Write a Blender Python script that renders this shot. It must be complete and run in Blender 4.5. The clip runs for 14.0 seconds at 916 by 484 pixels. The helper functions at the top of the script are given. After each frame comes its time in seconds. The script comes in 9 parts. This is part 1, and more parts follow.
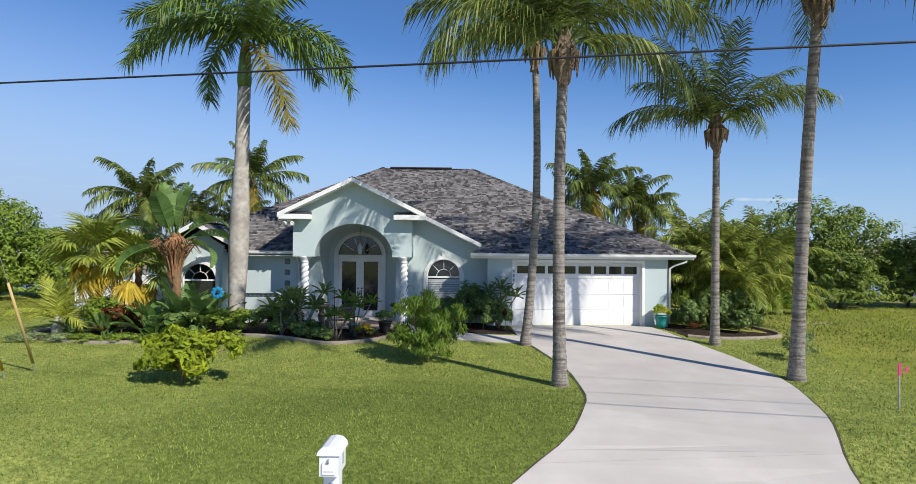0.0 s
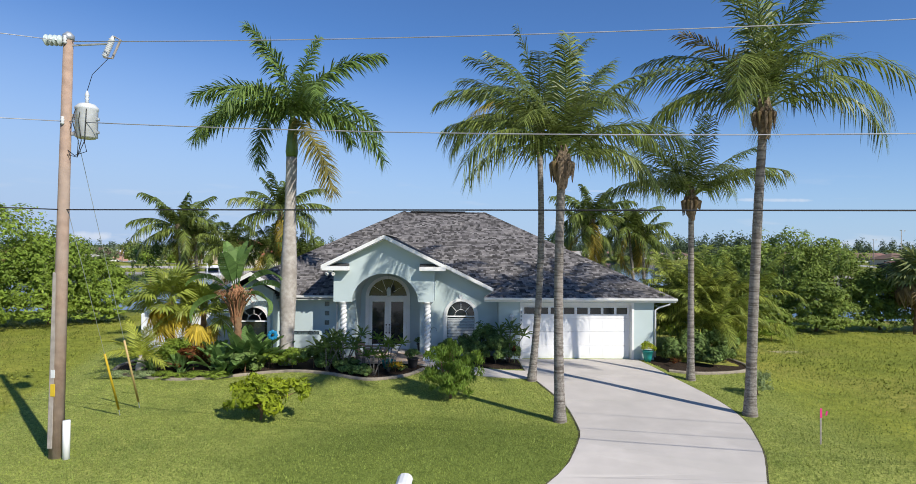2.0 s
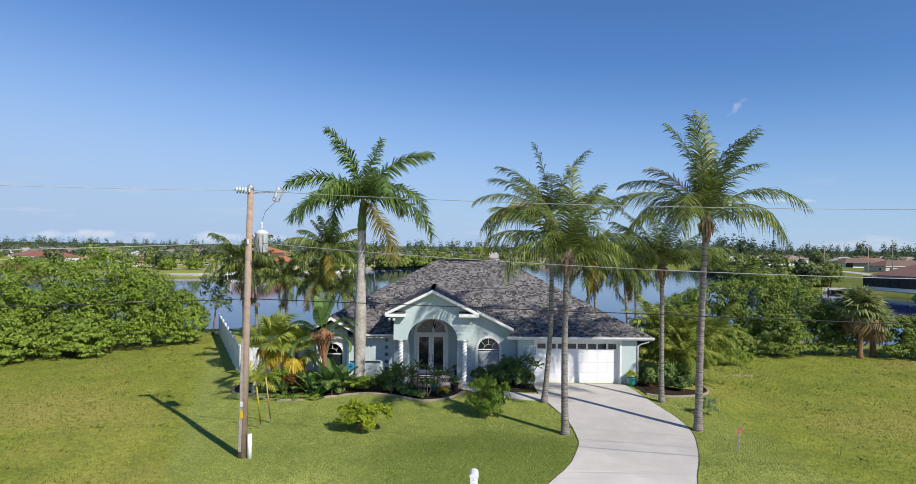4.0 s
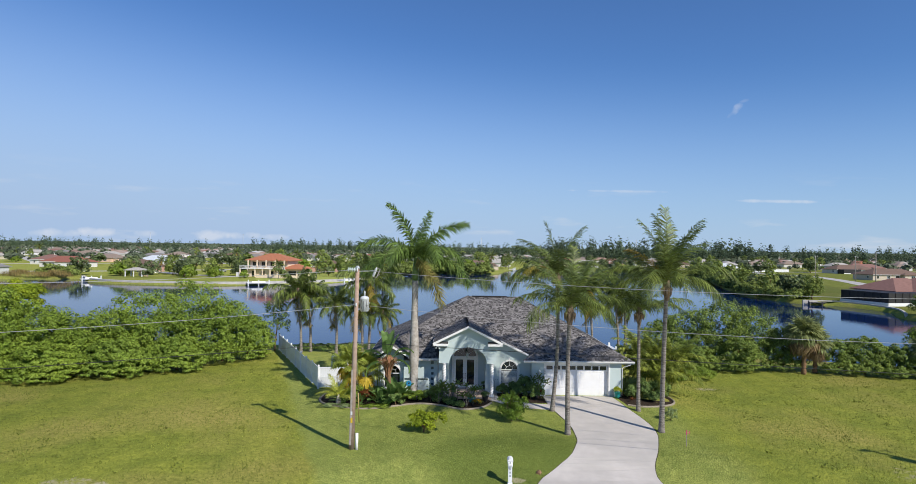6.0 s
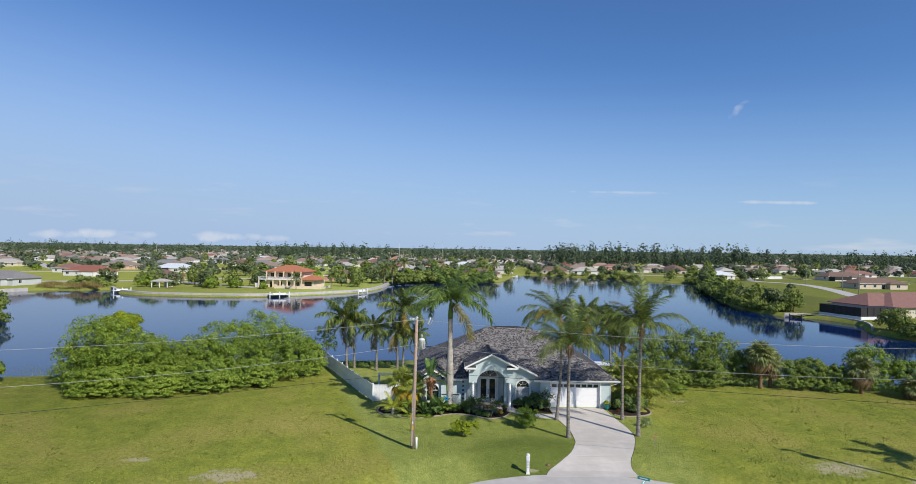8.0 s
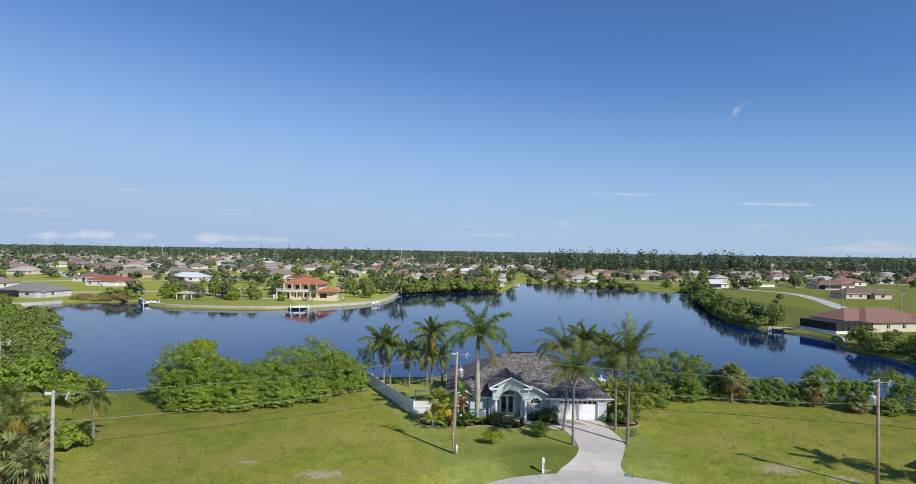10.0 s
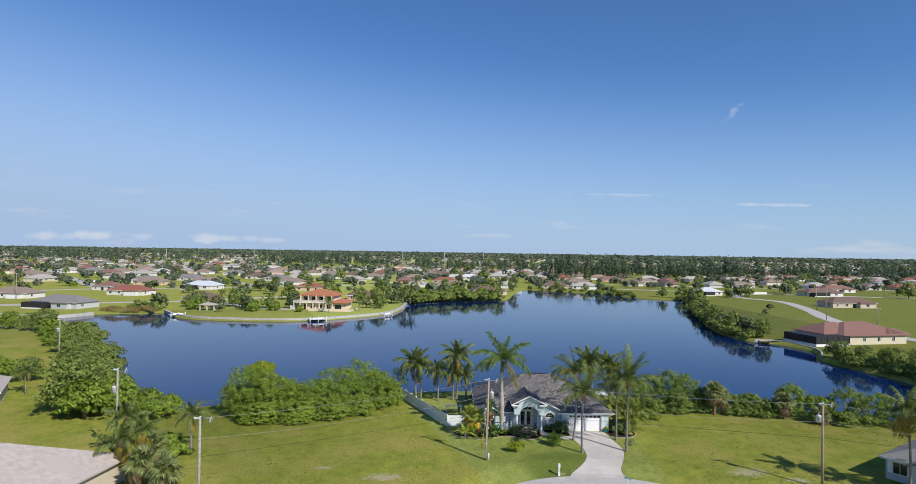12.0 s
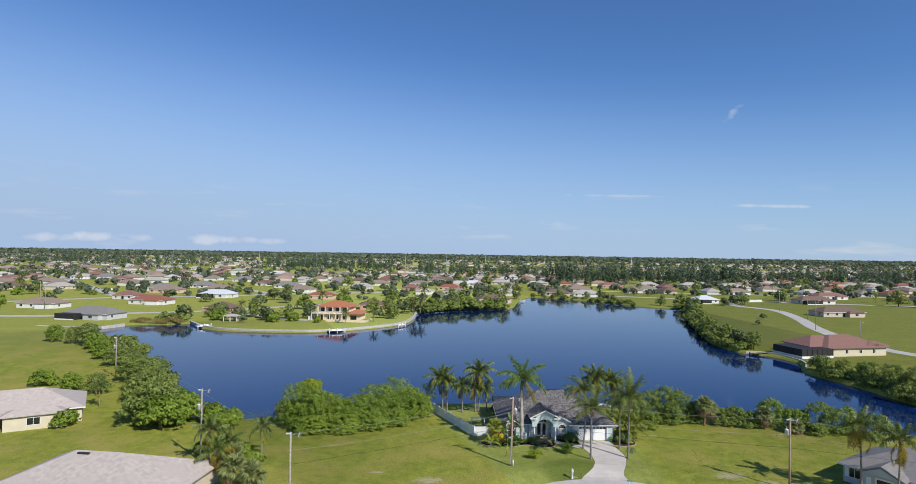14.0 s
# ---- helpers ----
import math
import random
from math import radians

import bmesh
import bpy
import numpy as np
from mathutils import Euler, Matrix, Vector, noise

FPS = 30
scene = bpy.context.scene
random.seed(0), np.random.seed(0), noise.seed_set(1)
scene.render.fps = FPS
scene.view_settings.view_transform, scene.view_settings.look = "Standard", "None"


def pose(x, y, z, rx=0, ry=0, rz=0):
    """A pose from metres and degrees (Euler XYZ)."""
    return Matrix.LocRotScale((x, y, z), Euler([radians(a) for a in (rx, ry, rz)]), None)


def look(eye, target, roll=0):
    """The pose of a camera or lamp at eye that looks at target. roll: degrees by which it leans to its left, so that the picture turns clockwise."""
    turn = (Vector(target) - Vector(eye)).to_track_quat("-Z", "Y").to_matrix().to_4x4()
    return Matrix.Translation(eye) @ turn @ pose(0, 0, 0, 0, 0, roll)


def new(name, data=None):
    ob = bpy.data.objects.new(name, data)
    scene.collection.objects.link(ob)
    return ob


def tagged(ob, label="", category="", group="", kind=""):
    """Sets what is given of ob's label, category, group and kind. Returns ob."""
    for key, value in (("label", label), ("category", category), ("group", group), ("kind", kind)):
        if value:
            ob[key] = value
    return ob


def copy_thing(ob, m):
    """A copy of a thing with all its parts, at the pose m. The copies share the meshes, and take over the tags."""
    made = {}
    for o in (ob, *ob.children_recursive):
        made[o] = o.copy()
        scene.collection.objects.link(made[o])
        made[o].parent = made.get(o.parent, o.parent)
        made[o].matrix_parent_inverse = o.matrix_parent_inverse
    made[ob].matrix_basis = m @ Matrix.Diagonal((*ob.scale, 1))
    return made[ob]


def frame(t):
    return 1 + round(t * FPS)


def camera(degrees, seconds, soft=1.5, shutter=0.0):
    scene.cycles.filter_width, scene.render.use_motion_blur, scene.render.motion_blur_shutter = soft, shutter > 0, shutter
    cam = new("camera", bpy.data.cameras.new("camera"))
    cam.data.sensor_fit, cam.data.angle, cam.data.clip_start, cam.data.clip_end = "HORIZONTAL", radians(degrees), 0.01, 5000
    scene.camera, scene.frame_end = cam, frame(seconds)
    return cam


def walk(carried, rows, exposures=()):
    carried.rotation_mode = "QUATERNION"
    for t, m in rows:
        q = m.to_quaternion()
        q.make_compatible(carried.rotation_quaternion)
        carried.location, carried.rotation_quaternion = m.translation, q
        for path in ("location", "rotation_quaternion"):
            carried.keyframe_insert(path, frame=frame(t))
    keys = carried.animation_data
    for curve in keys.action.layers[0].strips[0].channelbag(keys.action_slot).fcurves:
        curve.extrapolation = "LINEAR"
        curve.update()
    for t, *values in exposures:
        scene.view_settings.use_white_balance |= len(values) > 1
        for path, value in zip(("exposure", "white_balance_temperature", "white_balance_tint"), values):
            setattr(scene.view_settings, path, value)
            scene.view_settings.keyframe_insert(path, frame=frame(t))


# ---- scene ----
cam = camera(75.5, 14.0, soft=0.5)
PATH = [
    (0, (0.007, -1.578, 3.279), (0.062, 0.421, 3.304), 0.5),
    (0.5, (-0.069, -1.977, 3.612), (-0.016, 0.022, 3.638), 0.4),
    (1, (-0.217, -2.797, 4.106), (-0.166, -0.798, 4.132), 0.4),
    (1.5, (-0.411, -3.967, 4.626), (-0.364, -1.968, 4.653), 0.4),
    (2, (-0.629, -5.365, 5.202), (-0.587, -3.366, 5.231), 0.4),
    (2.5, (-0.992, -7.121, 5.883), (-0.949, -5.121, 5.914), 0.4),
    (3, (-1.381, -9.065, 6.614), (-1.343, -7.066, 6.642), 0.4),
    (5.5, (-4.184, -21.744, 10.683), (-4.155, -19.744, 10.708), 0.85),
    (6, (-4.836, -24.803, 11.616), (-4.804, -22.804, 11.641), 0.85),
    (6.5, (-5.527, -27.934, 12.607), (-5.489, -25.934, 12.632), 0.85),
    (7, (-6.134, -31.263, 13.745), (-6.102, -29.263, 13.764), 0.85),
    (7.5, (-6.931, -34.688, 14.771), (-6.892, -32.688, 14.798), 0.85),
    (8, (-7.574, -38.080, 15.909), (-7.544, -36.081, 15.938), 0.85),
    (10.5, (-12.296, -56.140, 22.403), (-12.261, -54.141, 22.438), 0.88),
    (11, (-13.478, -59.817, 23.838), (-13.440, -57.818, 23.874), 0.88),
    (11.5, (-14.678, -63.498, 25.224), (-14.638, -61.498, 25.263), 0.88),
    (12, (-15.900, -67.177, 26.719), (-15.859, -65.178, 26.755), 0.88),
    (12.5, (-17.141, -70.955, 28.126), (-17.100, -68.956, 28.165), 0.88),
    (13, (-18.506, -74.610, 29.642), (-18.461, -72.611, 29.680), 0.88),
    (13.5, (-19.800, -78.386, 31.116), (-19.755, -76.386, 31.155), 0.88),
    (14, (-20.915, -82.066, 32.537), (-20.872, -80.067, 32.577), 0.88),
]
walk(cam, [(t, look(eye, target, roll)) for t, eye, target, roll in PATH], exposures=((0, 0.15), (2, 0.15), (5, 0.07), (9, 0.0), (14, 0.0)))

# ---------------------------------------------------------------- light
SUN_EL, SUN_X, SUN_Y = radians(39), 0.665, -0.747
world = bpy.data.worlds.new("sky")
scene.world = world
world.use_nodes = True
wn, wl = world.node_tree.nodes, world.node_tree.links
sky = wn.new("ShaderNodeTexSky")
sky.sky_type, sky.sun_disc = "NISHITA", False
sky.sun_elevation, sky.sun_rotation = SUN_EL, math.atan2(SUN_X, SUN_Y)
sky.air_density, sky.dust_density, sky.ozone_density = 1.0, 0.0, 2.0
sky.altitude = 10
back = wn["Background"]
back.inputs["Strength"].default_value = 0.095
# thin streaks of cloud low over the horizon
wtc = wn.new("ShaderNodeTexCoord")
wmap = wn.new("ShaderNodeMapping")
wmap.inputs["Scale"].default_value = (7, 7, 42)
wnoise = wn.new("ShaderNodeTexNoise")
wnoise.inputs["Scale"].default_value, wnoise.inputs["Detail"].default_value = 1.3, 7
wramp = wn.new("ShaderNodeValToRGB")
wramp.color_ramp.elements[0].position, wramp.color_ramp.elements[1].position = 0.60, 0.78
wsep = wn.new("ShaderNodeSeparateXYZ")
wband = wn.new("ShaderNodeMapRange")
wband.inputs["From Min"].default_value, wband.inputs["From Max"].default_value = 0.13, 0.02
wmul = wn.new("ShaderNodeMath")
wmul.operation = "MULTIPLY"
wmul2 = wn.new("ShaderNodeMath")
wmul2.operation = "MULTIPLY"
wmul2.inputs[1].default_value = 0.5
wmix = wn.new("ShaderNodeMixRGB")
wmix.inputs["Color2"].default_value = (7.5, 7.6, 8.0, 1)
wl.new(wtc.outputs["Generated"], wmap.inputs["Vector"])
wl.new(wmap.outputs["Vector"], wnoise.inputs["Vector"])
wl.new(wnoise.outputs["Fac"], wramp.inputs["Fac"])
wl.new(wtc.outputs["Generated"], wsep.inputs["Vector"])
wl.new(wsep.outputs["Z"], wband.inputs["Value"])
wl.new(wramp.outputs["Color"], wmul.inputs[0])
wl.new(wband.outputs["Result"], wmul.inputs[1])
wl.new(wmul.outputs["Value"], wmul2.inputs[0])
wl.new(wmul2.outputs["Value"], wmix.inputs["Fac"])
# haze: the low sky pales to a milky blue
wtint = wn.new("ShaderNodeMixRGB")
wtint.blend_type = "MULTIPLY"
wtint.inputs["Fac"].default_value = 1
wtint.inputs["Color2"].default_value = (0.57, 0.86, 1.26, 1)
whz = wn.new("ShaderNodeMapRange")
whz.interpolation_type = "SMOOTHSTEP"
whz.inputs["From Min"].default_value, whz.inputs["From Max"].default_value = 0.34, -0.04
wham = wn.new("ShaderNodeMixRGB")
wham.inputs["Color2"].default_value = (4.05, 5.45, 7.7, 1)
whx = wn.new("ShaderNodeMath")
whx.operation = "MULTIPLY_ADD"
whx.inputs[1].default_value = 0.10
wl.new(wsep.outputs["X"], whx.inputs[0])
wl.new(wsep.outputs["Z"], whx.inputs[2])
wl.new(whx.outputs["Value"], whz.inputs["Value"])
wl.new(sky.outputs["Color"], wtint.inputs["Color1"])
wl.new(whz.outputs["Result"], wham.inputs["Fac"])
wl.new(wtint.outputs["Color"], wham.inputs["Color1"])
wl.new(wham.outputs["Color"], wmix.inputs["Color1"])


def sky_math(op, a, b):
    n = wn.new("ShaderNodeMath")
    n.operation = op
    for k, v in enumerate((a, b)):
        if isinstance(v, (int, float)):
            n.inputs[k].default_value = v
        else:
            wl.new(v, n.inputs[k])
    return n.outputs["Value"]


# small clouds: soft patches at a bearing and a height, frayed by noise
wfray = wn.new("ShaderNodeTexNoise")
wfray.inputs["Scale"].default_value, wfray.inputs["Detail"].default_value = 38, 8
wl.new(wtc.outputs["Generated"], wfray.inputs["Vector"])
bearing = sky_math("DIVIDE", wsep.outputs["X"], sky_math("MAXIMUM", wsep.outputs["Y"], 0.05))
rise = sky_math("DIVIDE", wsep.outputs["Z"], sky_math("MAXIMUM", wsep.outputs["Y"], 0.05))
sky_out = wmix.outputs["Color"]
for u0, v0, wu, wv, lean, amount in ((-0.66, 0.018, 0.05, 0.008, 0, 0.5), (-0.585, 0.020, 0.04, 0.009, 0, 0.55), (-0.51, 0.019, 0.03, 0.007, 0, 0.4), (-0.40, 0.018, 0.035, 0.010, 0, 0.55), (-0.345, 0.018, 0.03, 0.007, 0, 0.5), (-0.29, 0.016, 0.025, 0.006, 0, 0.4), (0.56, 0.090, 0.085, 0.0035, 0, 0.45), (0.30, 0.103, 0.10, 0.0025, 0, 0.3), (0.488, 0.246, 0.017, 0.0105, 0.75, 0.40), (0.503, 0.262, 0.013, 0.0055, 0.25, 0.3)):
    du = sky_math("SUBTRACT", bearing, u0)
    dv = sky_math("SUBTRACT", sky_math("SUBTRACT", rise, v0), sky_math("MULTIPLY", du, lean))
    du2, dv2 = sky_math("DIVIDE", du, wu), sky_math("DIVIDE", dv, wv)
    far = sky_math("ADD", sky_math("MULTIPLY", du2, du2), sky_math("MULTIPLY", dv2, dv2))
    body = sky_math("SUBTRACT", sky_math("ADD", -0.8, sky_math("MULTIPLY", wfray.outputs["Fac"], 3.4)), far)
    fac = sky_math("MULTIPLY", sky_math("MINIMUM", sky_math("MAXIMUM", body, 0), 1), amount)
    mixc = wn.new("ShaderNodeMixRGB")
    mixc.inputs["Color2"].default_value = (7.6, 7.9, 8.6, 1)
    wl.new(fac, mixc.inputs["Fac"])
    wl.new(sky_out, mixc.inputs["Color1"])
    sky_out = mixc.outputs["Color"]
wl.new(sky_out, back.inputs["Color"])

sun = new("sun", bpy.data.lights.new("sun", "SUN"))
sun.data.energy, sun.data.angle, sun.data.color = 4.9, radians(0.53), (1.0, 0.94, 0.84)
sun.matrix_basis = look((SUN_X * 60, SUN_Y * 60, math.hypot(SUN_X, SUN_Y) * 60 * math.tan(SUN_EL)), (0, 0, 0))
scene.view_settings.exposure = 0.0


# ---------------------------------------------------------------- materials
def mat(name, c1, c2=None, scale=3.0, rough=0.8, bump=0.15, fine=40.0, metal=0.0, c3=None, big=0.15, island=0.0, spec=0.4, rnd=0.0):
    """A surface of two colours mottled by noise, with a third in large patches, fine relief, and a shift from piece to piece."""
    m = bpy.data.materials.new(name)
    m.use_nodes = True
    n, l = m.node_tree.nodes, m.node_tree.links
    b = n["Principled BSDF"]
    b.inputs["Metallic"].default_value, b.inputs["Specular IOR Level"].default_value = metal, spec
    c2 = c2 or tuple(v * 0.8 for v in c1)
    tc = n.new("ShaderNodeTexCoord")
    no = n.new("ShaderNodeTexNoise")
    no.inputs["Scale"].default_value, no.inputs["Detail"].default_value = scale, 6
    l.new(tc.outputs["Object"], no.inputs["Vector"])
    ra = n.new("ShaderNodeValToRGB")
    ra.color_ramp.elements[0].position, ra.color_ramp.elements[1].position = 0.32, 0.68
    ra.color_ramp.elements[0].color, ra.color_ramp.elements[1].color = (*c2, 1), (*c1, 1)
    l.new(no.outputs["Fac"], ra.inputs["Fac"])
    col = ra.outputs["Color"]
    if c3:
        nb = n.new("ShaderNodeTexNoise")
        nb.inputs["Scale"].default_value, nb.inputs["Detail"].default_value = big, 5
        l.new(tc.outputs["Object"], nb.inputs["Vector"])
        rb = n.new("ShaderNodeValToRGB")
        rb.color_ramp.elements[0].position, rb.color_ramp.elements[1].position = 0.45, 0.68
        l.new(nb.outputs["Fac"], rb.inputs["Fac"])
        mx = n.new("ShaderNodeMixRGB")
        mx.inputs["Color2"].default_value = (*c3, 1)
        l.new(rb.outputs["Color"], mx.inputs["Fac"])
        l.new(col, mx.inputs["Color1"])
        col = mx.outputs["Color"]
    if island or rnd:
        if island:
            src = n.new("ShaderNodeNewGeometry").outputs["Random Per Island"]
        else:
            src = n.new("ShaderNodeObjectInfo").outputs["Random"]
        amount = island or rnd
        mr = n.new("ShaderNodeMapRange")
        mr.inputs["To Min"].default_value, mr.inputs["To Max"].default_value = 1 - amount, 1 + amount
        l.new(src, mr.inputs["Value"])
        hs = n.new("ShaderNodeHueSaturation")
        l.new(mr.outputs["Result"], hs.inputs["Value"])
        l.new(col, hs.inputs["Color"])
        col = hs.outputs["Color"]
    l.new(col, b.inputs["Base Color"])
    fn = n.new("ShaderNodeTexNoise")
    fn.inputs["Scale"].default_value, fn.inputs["Detail"].default_value = fine, 4
    l.new(tc.outputs["Object"], fn.inputs["Vector"])
    bp = n.new("ShaderNodeBump")
    bp.inputs["Strength"].default_value, bp.inputs["Distance"].default_value = bump, 0.02
    l.new(fn.outputs["Fac"], bp.inputs["Height"])
    l.new(bp.outputs["Normal"], b.inputs["Normal"])
    rr = n.new("ShaderNodeMapRange")
    rr.inputs["To Min"].default_value, rr.inputs["To Max"].default_value = max(rough - 0.08, 0.02), min(rough + 0.08, 1)
    l.new(fn.outputs["Fac"], rr.inputs["Value"])
    l.new(rr.outputs["Result"], b.inputs["Roughness"])
    return m


def leaf_mat(name, c1, c2, var=0.35, trans=0.35, rough=0.6, scale=0.6):
    """Leaves: glossy on top, with light that passes through, and a tone of its own for each leaf."""
    m = mat(name, c1, c2, scale=scale, rough=rough, bump=0.05, fine=20, island=var, spec=0.2)
    n, l = m.node_tree.nodes, m.node_tree.links
    b, out = n["Principled BSDF"], n["Material Output"]
    tr = n.new("ShaderNodeBsdfTranslucent")
    src = b.inputs["Base Color"].links[0].from_socket
    hs = n.new("ShaderNodeHueSaturation")
    hs.inputs["Value"].default_value, hs.inputs["Hue"].default_value = 1.5, 0.485
    l.new(src, hs.inputs["Color"])
    l.new(hs.outputs["Color"], tr.inputs["Color"])
    mx = n.new("ShaderNodeMixShader")
    mx.inputs["Fac"].default_value = trans
    l.new(b.outputs["BSDF"], mx.inputs[1])
    l.new(tr.outputs["BSDF"], mx.inputs[2])
    l.new(mx.outputs["Shader"], out.inputs["Surface"])
    return m


M = {}


def ground_mat():
    """Mown yard and rough open lots: two grasses that meet along the lot lines, mottled, with mower tracks and worn straw patches."""
    m = mat("lawn", (0.312, 0.332, 0.058), (0.198, 0.232, 0.041), scale=0.55, rough=0.95, bump=0.7, fine=7, c3=(0.36, 0.320, 0.090), big=0.11, spec=0.08)
    n, l = m.node_tree.nodes, m.node_tree.links
    b, tc = n["Principled BSDF"], n["Texture Coordinate"]

    def op(kind, a, c=0.0, d=None):
        q = n.new("ShaderNodeMath")
        q.operation = kind
        for k, v in enumerate((a, c, d)):
            if v is None:
                continue
            if isinstance(v, (int, float)):
                q.inputs[k].default_value = v
            else:
                l.new(v, q.inputs[k])
        return q.outputs["Value"]

    def step(v, lo, hi, to0=0.0, to1=1.0):
        q = n.new("ShaderNodeMapRange")
        q.interpolation_type = "SMOOTHSTEP"
        for key, w in (("From Min", lo), ("From Max", hi), ("To Min", to0), ("To Max", to1)):
            q.inputs[key].default_value = w
        l.new(v, q.inputs["Value"])
        return q.outputs["Result"]

    def noise_at(scale, detail=6, rough=0.6, stretch=(1, 1, 1)):
        mp = n.new("ShaderNodeMapping")
        mp.inputs["Scale"].default_value = stretch
        l.new(tc.outputs["Object"], mp.inputs["Vector"])
        q = n.new("ShaderNodeTexNoise")
        q.inputs["Scale"].default_value, q.inputs["Detail"].default_value, q.inputs["Roughness"].default_value = scale, detail, rough
        l.new(mp.outputs["Vector"], q.inputs["Vector"])
        return q.outputs["Fac"]

    def mix(fac, c1, c2, blend="MIX"):
        q = n.new("ShaderNodeMixRGB")
        q.blend_type = blend
        for key, v in (("Fac", fac), ("Color1", c1), ("Color2", c2)):
            if isinstance(v, tuple):
                q.inputs[key].default_value = (*v, 1)
            elif isinstance(v, (int, float)):
                q.inputs[key].default_value = v
            else:
                l.new(v, q.inputs[key])
        return q.outputs["Color"]

    sep = n.new("ShaderNodeSeparateXYZ")
    l.new(tc.outputs["Object"], sep.inputs["Vector"])
    x, y = sep.outputs["X"], sep.outputs["Y"]
    wob = noise_at(0.5, 4)
    edge = op("ADD", op("MULTIPLY_ADD", x, 0.947, 9.18), op("MULTIPLY_ADD", wob, 1.2, -0.6))
    left = step(op("MULTIPLY_ADD", y, 0.3216, edge), -0.3, 0.5)
    right = step(op("MULTIPLY_ADD", wob, 3.0, x), 14.5, 11.5)
    yard = op("MULTIPLY", left, right)
    # the yard's own greens, with the mower's tracks
    yr = n.new("ShaderNodeValToRGB")
    yr.color_ramp.elements[0].position, yr.color_ramp.elements[1].position = 0.30, 0.72
    yr.color_ramp.elements[0].color, yr.color_ramp.elements[1].color = (0.190, 0.240, 0.062, 1), (0.375, 0.398, 0.112, 1)
    l.new(noise_at(0.9, 9, 0.74), yr.inputs["Fac"])
    track = op("SINE", op("MULTIPLY", op("ADD", op("MULTIPLY_ADD", y, 0.10, x), op("MULTIPLY", wob, 0.5)), 4.6))
    yard_col = mix(step(track, -0.6, 0.6, 0.0, 0.22), yr.outputs["Color"], (0.36, 0.375, 0.105))
    # a frayed oval of deeper green where the ground dips towards the road
    dx, dy = op("DIVIDE", op("SUBTRACT", x, -0.6), 5.2), op("DIVIDE", op("SUBTRACT", y, 8.6), 4.4)
    deep_oval = op("SUBTRACT", op("MULTIPLY_ADD", wob, 0.7, 0.75), op("ADD", op("MULTIPLY", dx, dx), op("MULTIPLY", dy, dy)))
    yard_col = mix(step(deep_oval, -0.3, 0.6, 0.0, 0.88), yard_col, (0.135, 0.178, 0.040))
    lot_col = b.inputs["Base Color"].links[0].from_socket
    lot_col = mix(step(y, 70, 150, 0.0, 0.6), lot_col, (0.215, 0.240, 0.072))
    col = mix(yard, lot_col, yard_col)
    # tussocks: light crowns and dark gaps
    fleck = noise_at(3.2, 8, 0.72)
    tone = n.new("ShaderNodeValToRGB")
    tone.color_ramp.elements[0].position, tone.color_ramp.elements[1].position = 0.34, 0.66
    tone.color_ramp.elements[0].color, tone.color_ramp.elements[1].color = (0.60, 0.63, 0.56, 1), (1.22, 1.2, 1.15, 1)
    l.new(fleck, tone.inputs["Fac"])
    col = mix(op("MULTIPLY_ADD", yard, -0.4, 0.9), col, tone.outputs["Color"], "MULTIPLY")
    # single tufts in the yard
    tuft = n.new("ShaderNodeValToRGB")
    tuft.color_ramp.elements[0].position, tuft.color_ramp.elements[1].position = 0.40, 0.60
    tuft.color_ramp.elements[0].color, tuft.color_ramp.elements[1].color = (0.55, 0.58, 0.5, 1), (1.28, 1.25, 1.2, 1)
    l.new(noise_at(13, 4, 0.7), tuft.inputs["Fac"])
    col = mix(op("MULTIPLY_ADD", yard, 0.35, 0.4), col, tuft.outputs["Color"], "MULTIPLY")
    # worn patches of straw and sand
    fray = noise_at(1.3, 8, 0.75)
    for px, py, ru, rv in ((-22.8, 3.6, 2.9, 1.5), (22.0, 6.0, 3.2, 2.0), (17.4, 25.4, 1.2, 0.6), (27.0, 3.5, 2.0, 1.0), (-1.0, 7.0, 0.7, 0.35), (-30.5, 6.5, 1.6, 0.6)):
        dx, dy = op("DIVIDE", op("SUBTRACT", x, px), ru), op("DIVIDE", op("SUBTRACT", y, py), rv)
        far = op("ADD", op("MULTIPLY", dx, dx), op("MULTIPLY", dy, dy))
        worn = step(op("SUBTRACT", op("MULTIPLY_ADD", fray, 4.2, -1.35), far), 0.0, 0.7, 0.0, 0.75)
        col = mix(worn, col, (0.44, 0.38, 0.27))
    l.new(col, b.inputs["Base Color"])
    bp = n["Bump"]
    bp.inputs["Distance"].default_value = 0.06
    l.new(op("ADD", noise_at(5.5, 6, 0.7), op("MULTIPLY", noise_at(24, 3, 0.6), 0.5)), bp.inputs["Height"])
    return m


